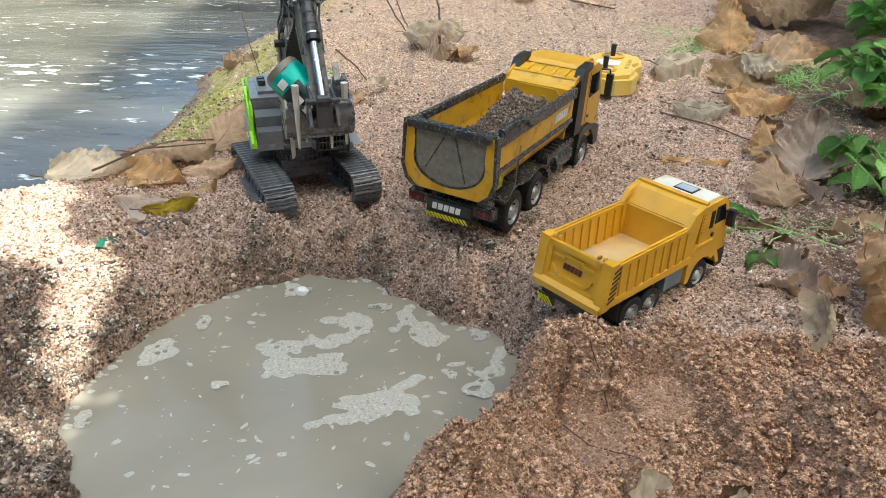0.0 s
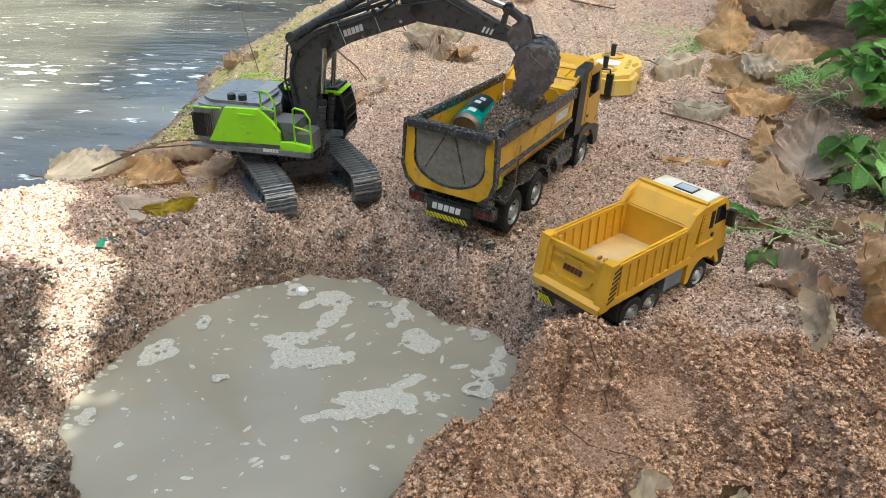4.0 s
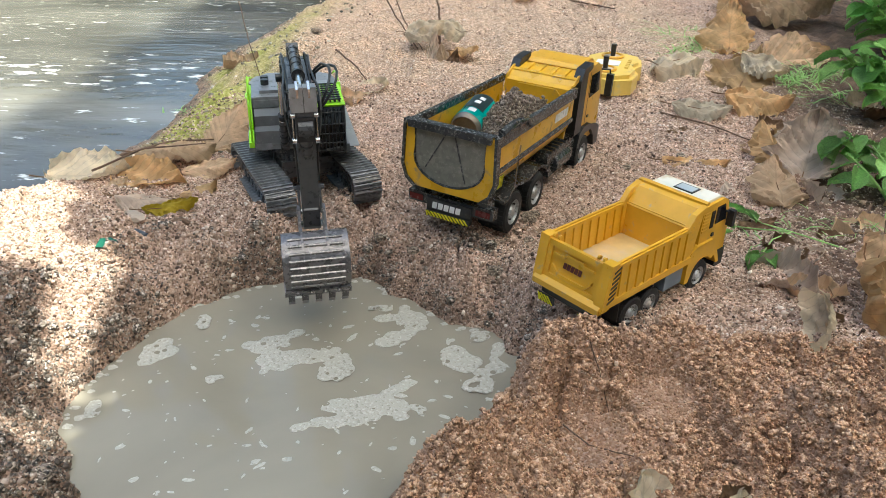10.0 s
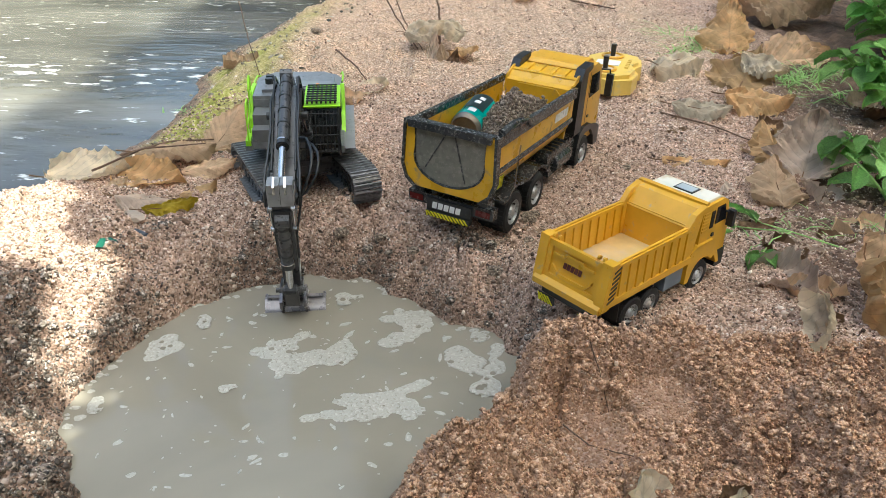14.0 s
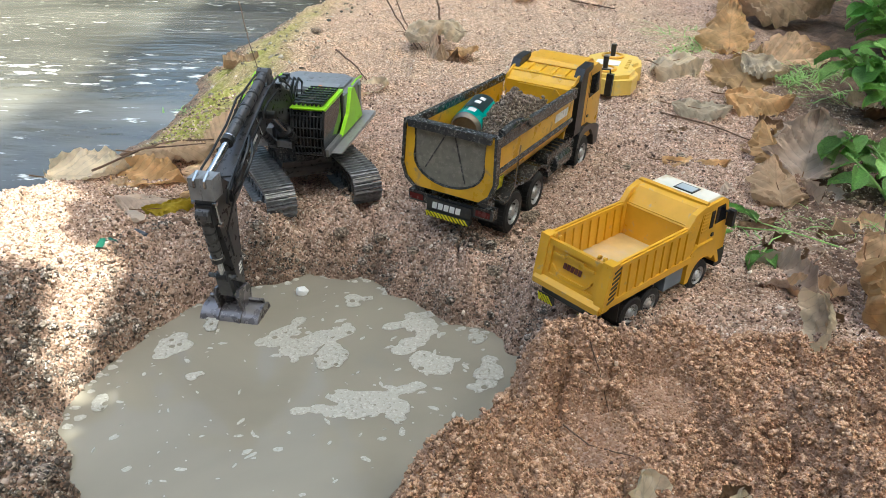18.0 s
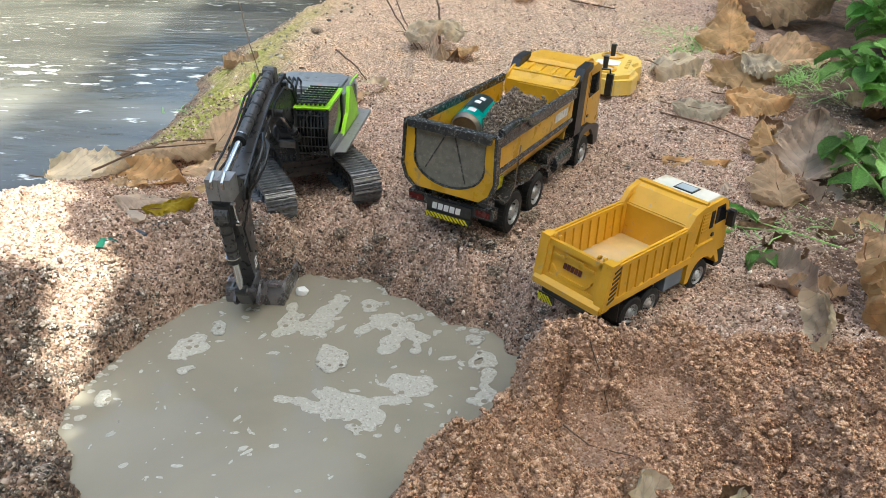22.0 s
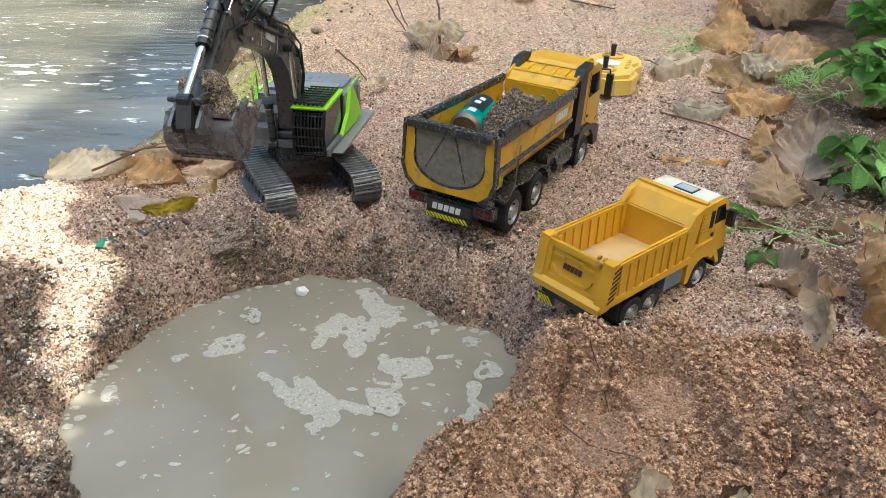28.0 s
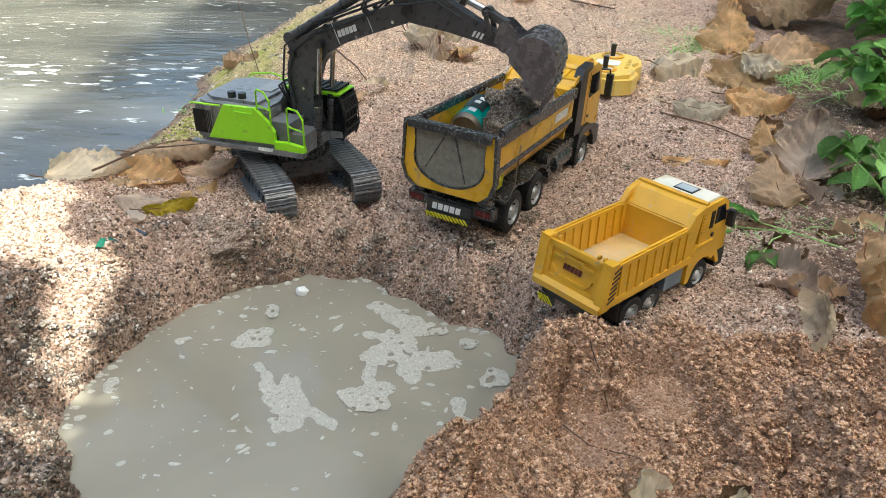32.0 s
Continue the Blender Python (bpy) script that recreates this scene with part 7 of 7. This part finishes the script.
# ---- twigs and small things ----
BARK = mat("brown_bark", (0.14, 0.085, 0.055), 0.85, var=0.35, scale=60, bump=0.6)


def twig(points, r, label="thin bare brown twig lying on the sand", r_end=None):
    pts = [Vector(p) for p in points]
    fine = []
    for i in range(len(pts) - 1):
        for t in np.linspace(0, 1, 5, endpoint=False):
            p = pts[i].lerp(pts[i + 1], t)
            fine.append(p + Vector((noise.noise(p * 30), noise.noise(p * 30 + Vector((5, 0, 0))), 0)) * r * 1.2)
    fine.append(pts[-1])
    ob = part("twig", tube(fine, r, 7, r_end=r * 0.5 if r_end is None else r_end), BARK, None, smooth=True)
    return tagged(ob, label, "twig", "twigs")


def gz(x, y, dz=0.003):
    return (x, y, float(land(np.array([x]), np.array([y]))[0][0]) + dz)


twig([gz(0.170, 0.742), gz(0.200, 0.71), gz(0.224, 0.684), gz(0.25, 0.655), gz(0.275, 0.62)], 0.0012)
twig([gz(0.204, 0.83), gz(0.218, 0.79), gz(0.233, 0.755)], 0.0011)
twig([gz(-0.30, 3.05, 0.20), gz(-0.20, 2.85, 0.10), gz(-0.11, 2.66, 0.0)], 0.004, "bent dry stalk rising from the sand")
twig([gz(-0.24, 3.05, 0.20), gz(-0.17, 2.86, 0.09), gz(-0.09, 2.66, 0.0)], 0.003, "bent dry stalk rising from the sand")
twig([gz(-0.03, 2.76, 0.0), gz(-0.03, 2.80, 0.08), gz(-0.05, 2.86, 0.17)], 0.006, "pale dry stalk among dead leaves")
twig([gz(-0.37, 2.40, 0.09), gz(-0.30, 2.30, 0.05), gz(-0.235, 2.22, 0.0)], 0.0035, "thin bare twig sticking up from sand")
twig([gz(-0.66, 2.35, 0.24), gz(-0.635, 2.32, 0.12), gz(-0.60, 2.28, 0.0)], 0.0022, "thin upright twig by the stream")
twig([gz(-0.93, 1.60, 0.02), gz(-0.80, 1.60, 0.03), gz(-0.68, 1.66, 0.03), gz(-0.55, 1.76, 0.02)], 0.0035)
twig([gz(-0.80, 1.50, 0.02), gz(-0.70, 1.56, 0.06), gz(-0.56, 1.58, 0.06)], 0.0028)
twig([gz(1.02, 1.72), gz(1.10, 1.80, 0.01), gz(1.22, 1.92, 0.02)], 0.006)
twig([gz(0.62, 2.02), gz(0.75, 1.93), gz(0.83, 1.86)], 0.003)
twig([gz(0.87, 1.36), gz(0.93, 1.43), gz(0.99, 1.50)], 0.004)
twig([gz(0.88, 1.02), gz(0.80, 0.99, 0.01), gz(0.74, 0.97)], 0.003)
twig([gz(0.60, 3.75), gz(0.72, 3.62), gz(0.78, 3.5)], 0.005)
twig([gz(-0.20, 3.0), gz(0.0, 3.06, 0.01), gz(0.12, 3.02)], 0.004)
twig([gz(-0.57, 1.275), gz(-0.53, 1.29), gz(-0.50, 1.295)], 0.007, "short dark piece of wood on the bank", 0.005)
rs7 = np.random.RandomState(9)
for k in range(16):
    x, y = 0.62 + 0.6 * rs7.rand(), 1.1 + 1.2 * rs7.rand()
    a, l = rs7.rand() * 6.3, 0.03 + 0.05 * rs7.rand()
    twig([gz(x, y), gz(x + l * math.cos(a), y + l * math.sin(a), 0.006)], 0.0014)

shard = prism([(0, 0), (0.034, 0.004), (0.046, 0.016), (0.020, 0.027), (0.002, 0.022)], 0, 0.004, "z")
GREEN_GLASS = mat("green_bottle_glass", (0.008, 0.09, 0.045), 0.1, var=0.3, scale=60)
tagged(part("glass_shard", shard, GREEN_GLASS, None, "", Matrix.Translation((-0.66, 1.185, gz(-0.64, 1.195)[2])) @ pose(0, 0, 0, 22, 5, 0), bevel=0.001), "broken green bottle glass shard on sand", "glass shard")
tagged(lump("plastic_scrap", 0.030, 0.012, 0.008, 61, mat("dark_blue_scrap", (0.03, 0.04, 0.06), 0.3, var=0.4, scale=60), pose(*gz(-0.612, 1.248, 0.005), 10, 0, -8), parts=2), "dark blue-black plastic scrap on sand", "scrap")
tagged(lump("stone", 0.030, 0.016, 0.010, 62, GREY, pose(*gz(-0.63, 1.30, 0.002), 0, 0, -30), parts=2), "pale rough stone on the bank", "stone")
tagged(lump("stone", 0.013, 0.010, 0.010, 63, WHITE, pose(-0.281, 1.212, -0.094), parts=2), "small white stone at the water edge", "stone")
for k, (x, y, s) in enumerate(((-0.45, 1.30, 0.008), (-0.47, 1.28, 0.006), (-0.06, 1.24, 0.012), (-0.13, 1.30, 0.014), (-0.21, 1.31, 0.016), (0.44, 1.62, 0.012), (0.60, 1.72, 0.012), (-0.52, 2.9, 0.02), (0.10, 1.16, 0.016), (0.178, 1.335, 0.016), (0.190, 1.352, 0.012), (0.172, 1.352, 0.010), (0.17, 1.26, 0.010))):
    tagged(lump("sand_lump", s, s * 0.8, s * 0.6, 64 + k, WET_SAND, pose(*gz(x, y, s * 0.2)), parts=2), "dark crumbly lump of wet sand", "sand lump", "sand lumps")


def controller():
    """The yellow radio handset lying behind the large truck."""
    gzv = gz(0.53, 2.30, 0)[2]
    c = empty("radio_controller", pose(0.525, 2.315, gzv, 0, 0, 71), "yellow plastic radio controller with black sticks on sand", "radio controller")
    PALE_Y = mat("pale_yellow_plastic", (0.80, 0.56, 0.13), 0.4, var=0.06, scale=30, dirt=(0.6, 0.5, 0.3), dirt_amount=0.2, dirt_scale=25)
    o = [(-0.16, -0.04), (-0.13, -0.085), (-0.05, -0.095), (0.0, -0.075), (0.05, -0.095), (0.13, -0.085), (0.16, -0.03), (0.15, 0.05), (0.09, 0.09), (-0.09, 0.09), (-0.15, 0.05)]
    part("body", prism(o, 0.004, 0.050, "z"), PALE_Y, c, "yellow lower shell", bevel=0.010, smooth=True)
    part("top_shell", prism([(x * 0.9, y * 0.88) for x, y in o], 0.048, 0.062, "z"), PALE_Y, c, "pale yellow top shell", bevel=0.005, smooth=True)
    for x in (-0.085, 0.085):
        part("stick_ring", lathe([(0.034, 0.0), (0.038, 0.004), (0.034, 0.008), (0.028, 0.008), (0.026, 0.001)], 24, first=False), YELLOW, c, "raised ring", Matrix.Translation((x, 0.005, 0.062)) @ Matrix.Rotation(radians(90), 4, "X"), smooth=True)
        part("stick_well", rod((x, 0.005, 0.060), (x, 0.005, 0.0655), 0.027, 20), GREY, c)
        s = part("joystick", rod((x, 0.005, 0.064), (x, 0.005, 0.104), 0.0075, 12, r2=0.009), BLACK, c, "black thumb stick", bevel=0.002)
    part("panel", box(-0.03, 0.03, -0.03, 0.045, 0.0615, 0.0645), WHITE, c, "pale label panel", bevel=0.001)
    for k in range(5):
        part("button", box(0.045 - 0.022 * k - 0.006, 0.045 - 0.022 * k + 0.006, -0.062, -0.050, 0.062, 0.067), PALE_Y, c)
    part("knob", rod((0.155, 0.01, 0.03), (0.190, 0.012, 0.03), 0.010, 12), BLACK, c, "black side knob")


controller()


# sunbeams on the ground: centre, half axes, turn
BEAMS = ((-0.87, 1.31, 0.13, 0.085, 110), (-0.83, 1.19, 0.08, 0.045, 150), (-0.616, 0.978, 0.15, 0.026, 108), (-0.565, 0.761, 0.075, 0.012, 108), (-0.652, 1.117, 0.09, 0.045, 110), (-0.78, 2.25, 0.10, 0.07, 90))


# ---- unseen trees added overhead, that shade the site but for single beams ----
LEAF_SHAPE = ((-0.5, 0, 0), (-0.15, 0.5, 0.03), (0.2, 0.4, 0.02), (0.5, 0, -0.05), (0.2, -0.4, 0.02), (-0.15, -0.5, 0.03))
CLEAR = ((-0.73, 1.09, 0.56, 0.25, 116), (-0.78, 2.25, 0.10, 0.07, 90))


def lit(p, zones):
    """Whether the sunbeam through p falls on one of the zones of the ground."""
    s = SUN_DIR
    for cx, cy, ra, rb, turn in zones:
        dx, dy = p.x - s.x / s.z * p.z - cx, p.y - s.y / s.z * p.z - cy
        c, q = math.cos(radians(turn)), math.sin(radians(turn))
        if ((dx * c + dy * q) / ra) ** 2 + ((dy * c - dx * q) / rb) ** 2 < 1:
            return True
    return False


def foliage(parent, base, n, area, h0, h1, size, zones, seed, label):
    """Leaves between the sun and an area of the ground, none in the way of the beams."""
    rs = np.random.RandomState(seed)
    verts, faces = [], []
    x0, x1, y0, y1 = area
    for _ in range(n):
        h = h0 + (h1 - h0) * rs.rand()
        c = Vector((x0 + (x1 - x0) * rs.rand(), y0 + (y1 - y0) * rs.rand(), 0)) + SUN_DIR * (h / SUN_DIR.z)
        gx_, gy_ = c.x - SUN_DIR.x / SUN_DIR.z * c.z, c.y - SUN_DIR.y / SUN_DIR.z * c.z
        a = math.atan2(gy_ - (y0 + y1) / 2, gx_ - (x0 + x1) / 2)
        out = math.hypot((gx_ - (x0 + x1) / 2) / (x1 - x0), (gy_ - (y0 + y1) / 2) / (y1 - y0)) * 2
        if out > 1.0 + 0.06 * math.sin(5 * a + seed) + 0.05 * math.sin(11 * a) + 0.25 * abs(math.sin(2 * a)):
            continue
        L, W = size * (1 + 0.5 * rs.rand()), size * (0.7 + 0.35 * rs.rand())
        R = Euler((rs.randn() * 0.5, rs.randn() * 0.5, rs.rand() * 6.3)).to_matrix()
        pts = [c + R @ Vector((x * L, y * W, z * size)) for x, y, z in LEAF_SHAPE]
        if any(lit(p, zones) for p in pts + [c]):
            continue
        k = len(verts)
        verts += [tuple(p - base) for p in pts]
        faces.append(tuple(range(k, k + 6)))
    me = bpy.data.meshes.new("crown")
    me.from_pydata(verts, [], faces)
    me.materials.append(FRESH)
    o = new("crown", me)
    o.parent = parent
    o["label"] = label


def shade_trees():
    base = Vector((6.2, -4.6, 0))
    t = empty("shade_tree", Matrix.Translation(base), "unseen tall broadleaf tree added to shade the digging site", "tree")
    part("trunk", tube([(0, 0, -0.05), (0.1, 0.05, 3.5), (-0.1, 0.2, 7.5), (-0.5, 0.9, 11.5)], 0.32, 14, r_end=0.16), BARK, t, "rough brown trunk", smooth=True)
    for p in ((-2.6, 1.0, 13.8), (0.6, 1.5, 13.9), (-1.5, 4.2, 14.1), (0.4, 4.6, 13.9), (-2.6, 3.2, 13.8)):
        q = Vector(p)
        part("limb", tube([(-0.4, 0.8, 10.8), q * 0.5 + Vector((-0.2, 0.4, 5.6)), q * 0.8 + Vector((0, 0, 2.5)), q], 0.11, 8, r_end=0.03), BARK, t, "", smooth=True)
    foliage(t, base, 11000, (-1.25, 3.7, -1.5, 5.5), 13.2, 14.8, 0.30, CLEAR, 3, "dense crown of green leaves with a gap")
    # a lower unseen branch, added to give the sunbeams sharp edges
    base = Vector((-1.3, -1.1, 0))
    t = empty("sapling", Matrix.Translation(base), "unseen leaning branch of leaves added to edge the sunbeams", "tree")
    part("trunk", tube([(0, 0, -0.03), (0.1, 0.1, 1.2), (0.5, 0.4, 2.2), (1.0, 0.8, 2.8), (1.5, 1.3, 3.1)], 0.035, 10, r_end=0.010), BARK, t, "thin leaning trunk", smooth=True)
    foliage(t, base, 3000, (-1.22, -0.26, 0.44, 1.76), 2.9, 3.4, 0.09, BEAMS, 4, "spray of green leaves with gaps")


shade_trees()


# ---- unseen foliage added around the site to narrow the skylight, open towards the stream ----
def skylight_screen():
    rs = np.random.RandomState(6)
    verts, faces = [], []
    for _ in range(24000):
        az, r, z = rs.rand() * 360, 8.0 + 3.0 * rs.rand(), 17.0 * rs.rand()
        # a leaf band kept in the opening, to darken part of the pond's reflection
        mirror_band = 5.2 + 0.8 * math.sin(az * 0.21) < z < 7.4 + 0.7 * math.sin(az * 0.33 + 1) and az < 150
        if 100 + 4 * math.sin(z * 1.7) < az < 225 + 8 * math.sin(z * 2.3 + 1) and not mirror_band and (az < 150 or z > 6.5 + math.sin(az * 0.4)):
            continue
        if z > (13.5 if az < 100 else 9.5) + 1.6 * math.sin(radians(az) * 5) + 0.9 * math.sin(radians(az) * 13 + 2):
            continue
        c = Vector((r * math.cos(radians(az)), 1.5 + r * math.sin(radians(az)), z - 0.2))
        R = Euler((rs.randn() * 0.9, rs.randn() * 0.9, rs.rand() * 6.3)).to_matrix()
        k = len(verts)
        for x, y in ((-0.4, 0), (-0.12, 0.2), (0.2, 0.16), (0.4, 0), (0.2, -0.16), (-0.12, -0.2)):
            verts.append(c + R @ Vector((x, y, 0.05 * abs(y))))
        faces.append(tuple(range(k, k + 6)))
    me = bpy.data.meshes.new("far_foliage")
    me.from_pydata([tuple(v) for v in verts], [], faces)
    me.materials.append(FAR_BANK)
    tagged(new("far_foliage", me), "unseen foliage added around the site to narrow the skylight", "foliage", kind="stuff")


skylight_screen()
# ---- movement ----
# seconds, slew, boom, stick, bucket (degrees in the arm's plane)
ARM_A = [(0.0, -71.8, 52.9, -37, -188), (0.5, -71.6, 53.5, -36, -188), (1.0, -59, 52.6, -37.7, -181), (1.5, -39.5, 51.4, -25, -175), (2.0, -21.4, 50.1, -22, -150), (2.5, -10, 48, -19, -138), (3.0, -10.5, 47.5, -17, -116), (3.5, -10.9, 46.3, -13, -90),
         (4.5, -13, 47, -12, -75), (5.5, -37.5, 58, -17, -66)]
ARM_B = [(6.0, -58.5, 62.7, -10.5, -72), (6.5, -81, 60.5, -11, -62), (7.0, -99.5, 53.6, -20.6, -58), (7.5, -108.2, 46.2, -27, -64), (8.0, -91.3, 46.6, -27, -60), (8.5, -77.3, 45.5, -52, -66), (9.0, -76.5, 35.8, -94, -62), (9.5, -76.7, 27.8, -92, -62),
         (10.0, -76, 21.6, -85, -66), (10.5, -76.5, 15.6, -80, -66), (11.0, -77.5, 7.5, -81, -75), (11.5, -77, 3.0, -73, -95)]
ARM_C = [(12.0, -80.5, -1.4, -79, -106), (13.0, -82.3, -1.6, -95, -145), (14.0, -82.5, -2.1, -93, -145), (14.5, -81.8, -2.5, -88, -140), (16.5, -89, 5.6, -73, -112), (17.0, -99, 0.7, -76, -112), (17.5, -99, 0.4, -79, -112), (18.0, -99, -1.4, -91, -116),
         (18.5, -97.5, 1.3, -97, -125), (19.0, -97, 2.5, -100, -150)]
ARM_D = [(20.0, -95.5, 0.8, -100.4, -160), (21.0, -95.8, 0.8, -97, -170), (22.0, -95, -0.3, -95, -172), (23.0, -96, 1.2, -93, -174), (24.0, -96.3, 6.2, -93, -178), (25.0, -98.5, 15.8, -85, -196), (25.5, -99, 19.2, -82, -200), (26.5, -101, 33, -58, -197),
         (27.5, -103, 43.3, -40, -174), (28.0, -98, 46.8, -26, -166), (28.5, -79, 53, -24, -182)]
ARM_E = [(29.0, -61.5, 50.8, -15, -170), (29.5, -41.2, 50.2, -14, -155), (30.0, -20, 48.8, -12, -125), (30.5, -12.8, 46.4, -13, -92), (31.0, -12.5, 45.8, -13.5, -64), (31.5, -14.5, 46.2, -13.5, -55), (32.0, -18.5, 47.6, -13.5, -48)]
ARM = np.array(ARM_A + ARM_B + ARM_C + ARM_D + ARM_E)


def glide(table, t):
    """Values between the rows of a table, without overshoot (monotone cubic)."""
    tt, v = table[:, 0], table[:, 1:]
    h = np.diff(tt)
    dl = np.diff(v, axis=0) / h[:, None]
    m = np.zeros_like(v)
    for i in range(1, len(tt) - 1):
        same = dl[i - 1] * dl[i] > 0
        w1, w2 = 2 * h[i] + h[i - 1], h[i] + 2 * h[i - 1]
        with np.errstate(divide="ignore", invalid="ignore"):
            m[i] = np.where(same, (w1 + w2) / (w1 / dl[i - 1] + w2 / dl[i]), 0)
    i = int(np.clip(np.searchsorted(tt, t, "right") - 1, 0, len(tt) - 2))
    s = (t - tt[i]) / h[i]
    return (2 * s**3 - 3 * s**2 + 1) * v[i] + (s**3 - 2 * s**2 + s) * h[i] * m[i] + (3 * s**2 - 2 * s**3) * v[i + 1] + (s**3 - s**2) * h[i] * m[i + 1]


def unit(a):
    return np.array([math.cos(radians(a)), math.sin(radians(a))])


def in_arm(slew, rz, a, y=0.0):
    """A pose in the excavator's space: at (r, z) of the arm's plane, its x axis at the angle a."""
    return Matrix.Rotation(radians(slew), 4, "Z") @ Matrix.Translation((rz[0], y, rz[1])) @ Matrix.Rotation(radians(-a), 4, "Y")


def arm_poses(t):
    slew, b, s, k = glide(ARM, t)
    A = np.array([A_R, A_Z])
    B = A + BOOM * unit(b)
    D = B + STICK * unit(s)
    at = lambda o, a, x, z: o + x * unit(a) + z * unit(a + 90)
    out = {house: Matrix.Translation((0, 0, 0.006)) @ Matrix.Rotation(radians(slew), 4, "Z"), boom: in_arm(slew, A, b), stick: in_arm(slew, B, s), bucket: in_arm(slew, D, k)}
    ang = lambda p, q: math.degrees(math.atan2(q[1] - p[1], q[0] - p[0]))
    C = at(A, b, 0.168, 0.085)
    foot = np.array([A_R + 0.030, A_Z - 0.034])
    for (cb, cr), y in zip(boom_cyls, (-0.031, 0.031)):
        out[cb], out[cr] = in_arm(slew, foot, ang(foot, C), y), in_arm(slew, C, ang(C, foot), y)
    p, q = at(A, b, 0.112, 0.146), at(B, s, -0.046, 0.056)
    out[stick_cyl[0]], out[stick_cyl[1]] = in_arm(slew, p, ang(p, q)), in_arm(slew, q, ang(q, p))
    R = at(B, s, STICK - 0.0283, 0.0069)
    E = at(D, k, -0.0275, 0.0233)
    gap = np.linalg.norm(E - R)
    c = np.clip((ROCKER**2 + gap**2 - LINK**2) / (2 * ROCKER * max(gap, 1e-4)), -1, 1)
    K = R + ROCKER * unit(ang(R, E) + math.degrees(math.acos(c)))
    out[rocker], out[link] = in_arm(slew, R, ang(R, K)), in_arm(slew, K, ang(K, E))
    p = at(B, s, 0.004, 0.068)
    out[bucket_cyl[0]], out[bucket_cyl[1]] = in_arm(slew, p, ang(p, K)), in_arm(slew, K, ang(K, p))
    return out


def bucket_pose(t):
    return Matrix.Translation(EX) @ arm_poses(t)[bucket]


def carried(ob, start, grip, grab, release, landing, fall=0.35):
    """A piece that lies at start, rides in the bucket from grab to release, and falls to landing."""
    rows = []
    for t in np.arange(0, 32.01, 0.1):
        t = float(t)
        if t < grab - 0.6:
            m = start
        elif t < grab:
            m = start.lerp(bucket_pose(grab) @ grip, (t - grab + 0.6) / 0.6)
        elif t <= release:
            m = bucket_pose(t) @ grip
        elif t < release + fall:
            s = (t - release) / fall
            a = bucket_pose(release) @ grip
            m = a.lerp(landing, s)
            m.translation.z = a.translation.z + (landing.translation.z - a.translation.z) * s * s
        else:
            m = landing
        rows.append((t, m))
    walk(ob, rows)


def motions():
    rows = {}
    for t in np.arange(0, 32.01, 0.1):
        for ob, m in arm_poses(float(t)).items():
            rows.setdefault(ob, []).append((float(t), m))
    for ob, r in rows.items():
        walk(ob, r)
    rest = TB @ pose(0.036, 0.044, 0.199, 35, -8, 6)
    carried(can, rest, pose(0.052, -0.022, 0.002, 22.5, -142.8, -50) @ pose(0, 0, 0, 80), 0.0, 3.1, rest)
    for k, ob in enumerate(first_load):
        carried(ob, Matrix.Translation((0, 0, 0)), pose(0.045 + 0.02 * k, -0.03 + 0.03 * k, 0.045), 0.0, 2.2 + 0.35 * k, TB @ pose(0.02 + 0.05 * k, -0.03, 0.185))
    spots = [(0.115, 0.020, 0.226), (0.060, -0.030, 0.226), (0.100, 0.005, 0.226), (0.150, -0.035, 0.212), (0.125, 0.050, 0.210), (-0.010, -0.040, 0.205), (0.180, 0.015, 0.200), (0.130, 0.045, 0.205), (0.090, -0.020, 0.240), (0.205, -0.04, 0.20), (0.145, 0.000, 0.240), (0.070, 0.010, 0.236), (0.175, -0.045, 0.226), (0.120, -0.050, 0.236), (0.030, -0.050, 0.222), (0.210, 0.030, 0.205)]
    for k, (ob, p) in enumerate(zip(second_load, spots)):
        grip = pose(0.038 + (0.017 - 0.002 * (k // 4)) * (k % 4), (1 - 0.16 * (k // 4)) * (-0.032 + 0.021 * ((k + k // 4) % 4)), 0.040 - 0.023 * (k // 4), 40 * k, 25 * k, 0)
        carried(ob, Matrix.Translation((-0.38 + 0.01 * k, 1.25, -0.21)), grip, 24.0, 30.12 + 0.065 * k, TB @ pose(*p, 30 * k, 10, 50 * k))
    for k, ob in enumerate(drips):
        spot = [(0.00, -0.04, 0.070), (0.03, 0.02, 0.075), (0.05, -0.045, 0.080), (0.02, 0.045, 0.080), (0.06, -0.02, 0.075), (0.04, -0.048, 0.078)][k]
        t0, fall = 0.25 + 0.22 * k, 0.3
        rows = []
        for t in np.arange(0, 32.01, 0.1):
            t = float(t)
            p = (bucket_pose(min(t, t0)) @ Matrix.Translation((spot[0] + 0.01, spot[1], spot[2] - 0.05 if t < t0 - 0.05 else spot[2]))).translation
            s = min(1, max(0, (t - t0) / fall))
            p.z += (-0.35 - p.z) * s * s
            rows.append((t, Matrix.Translation(p)))
        walk(ob, rows)
    low_m, high_m = pose(-0.455, 1.31, -0.120, 0, 0, 20), pose(-0.455, 1.31, -0.030, 0, 0, 20)
    walk(bank_push, [(0, low_m), (22.5, low_m), (25.5, high_m), (32, high_m)])
    for k, (ob, path, turns) in enumerate(foams):
        walk(ob, [(t, pose(x, y, POND_Z + 0.0004 + 0.00015 * k, 0, 0, a)) for t, (x, y), a in zip(FOAM_T, path, turns)])
    z = POND_Z
    walk(fleck_stuff, [(0, pose(0, 0, z)), (9, pose(0.01, -0.01, z)), (19, pose(-0.01, 0.012, z)), (32, pose(-0.02, 0.02, z))])


motions()
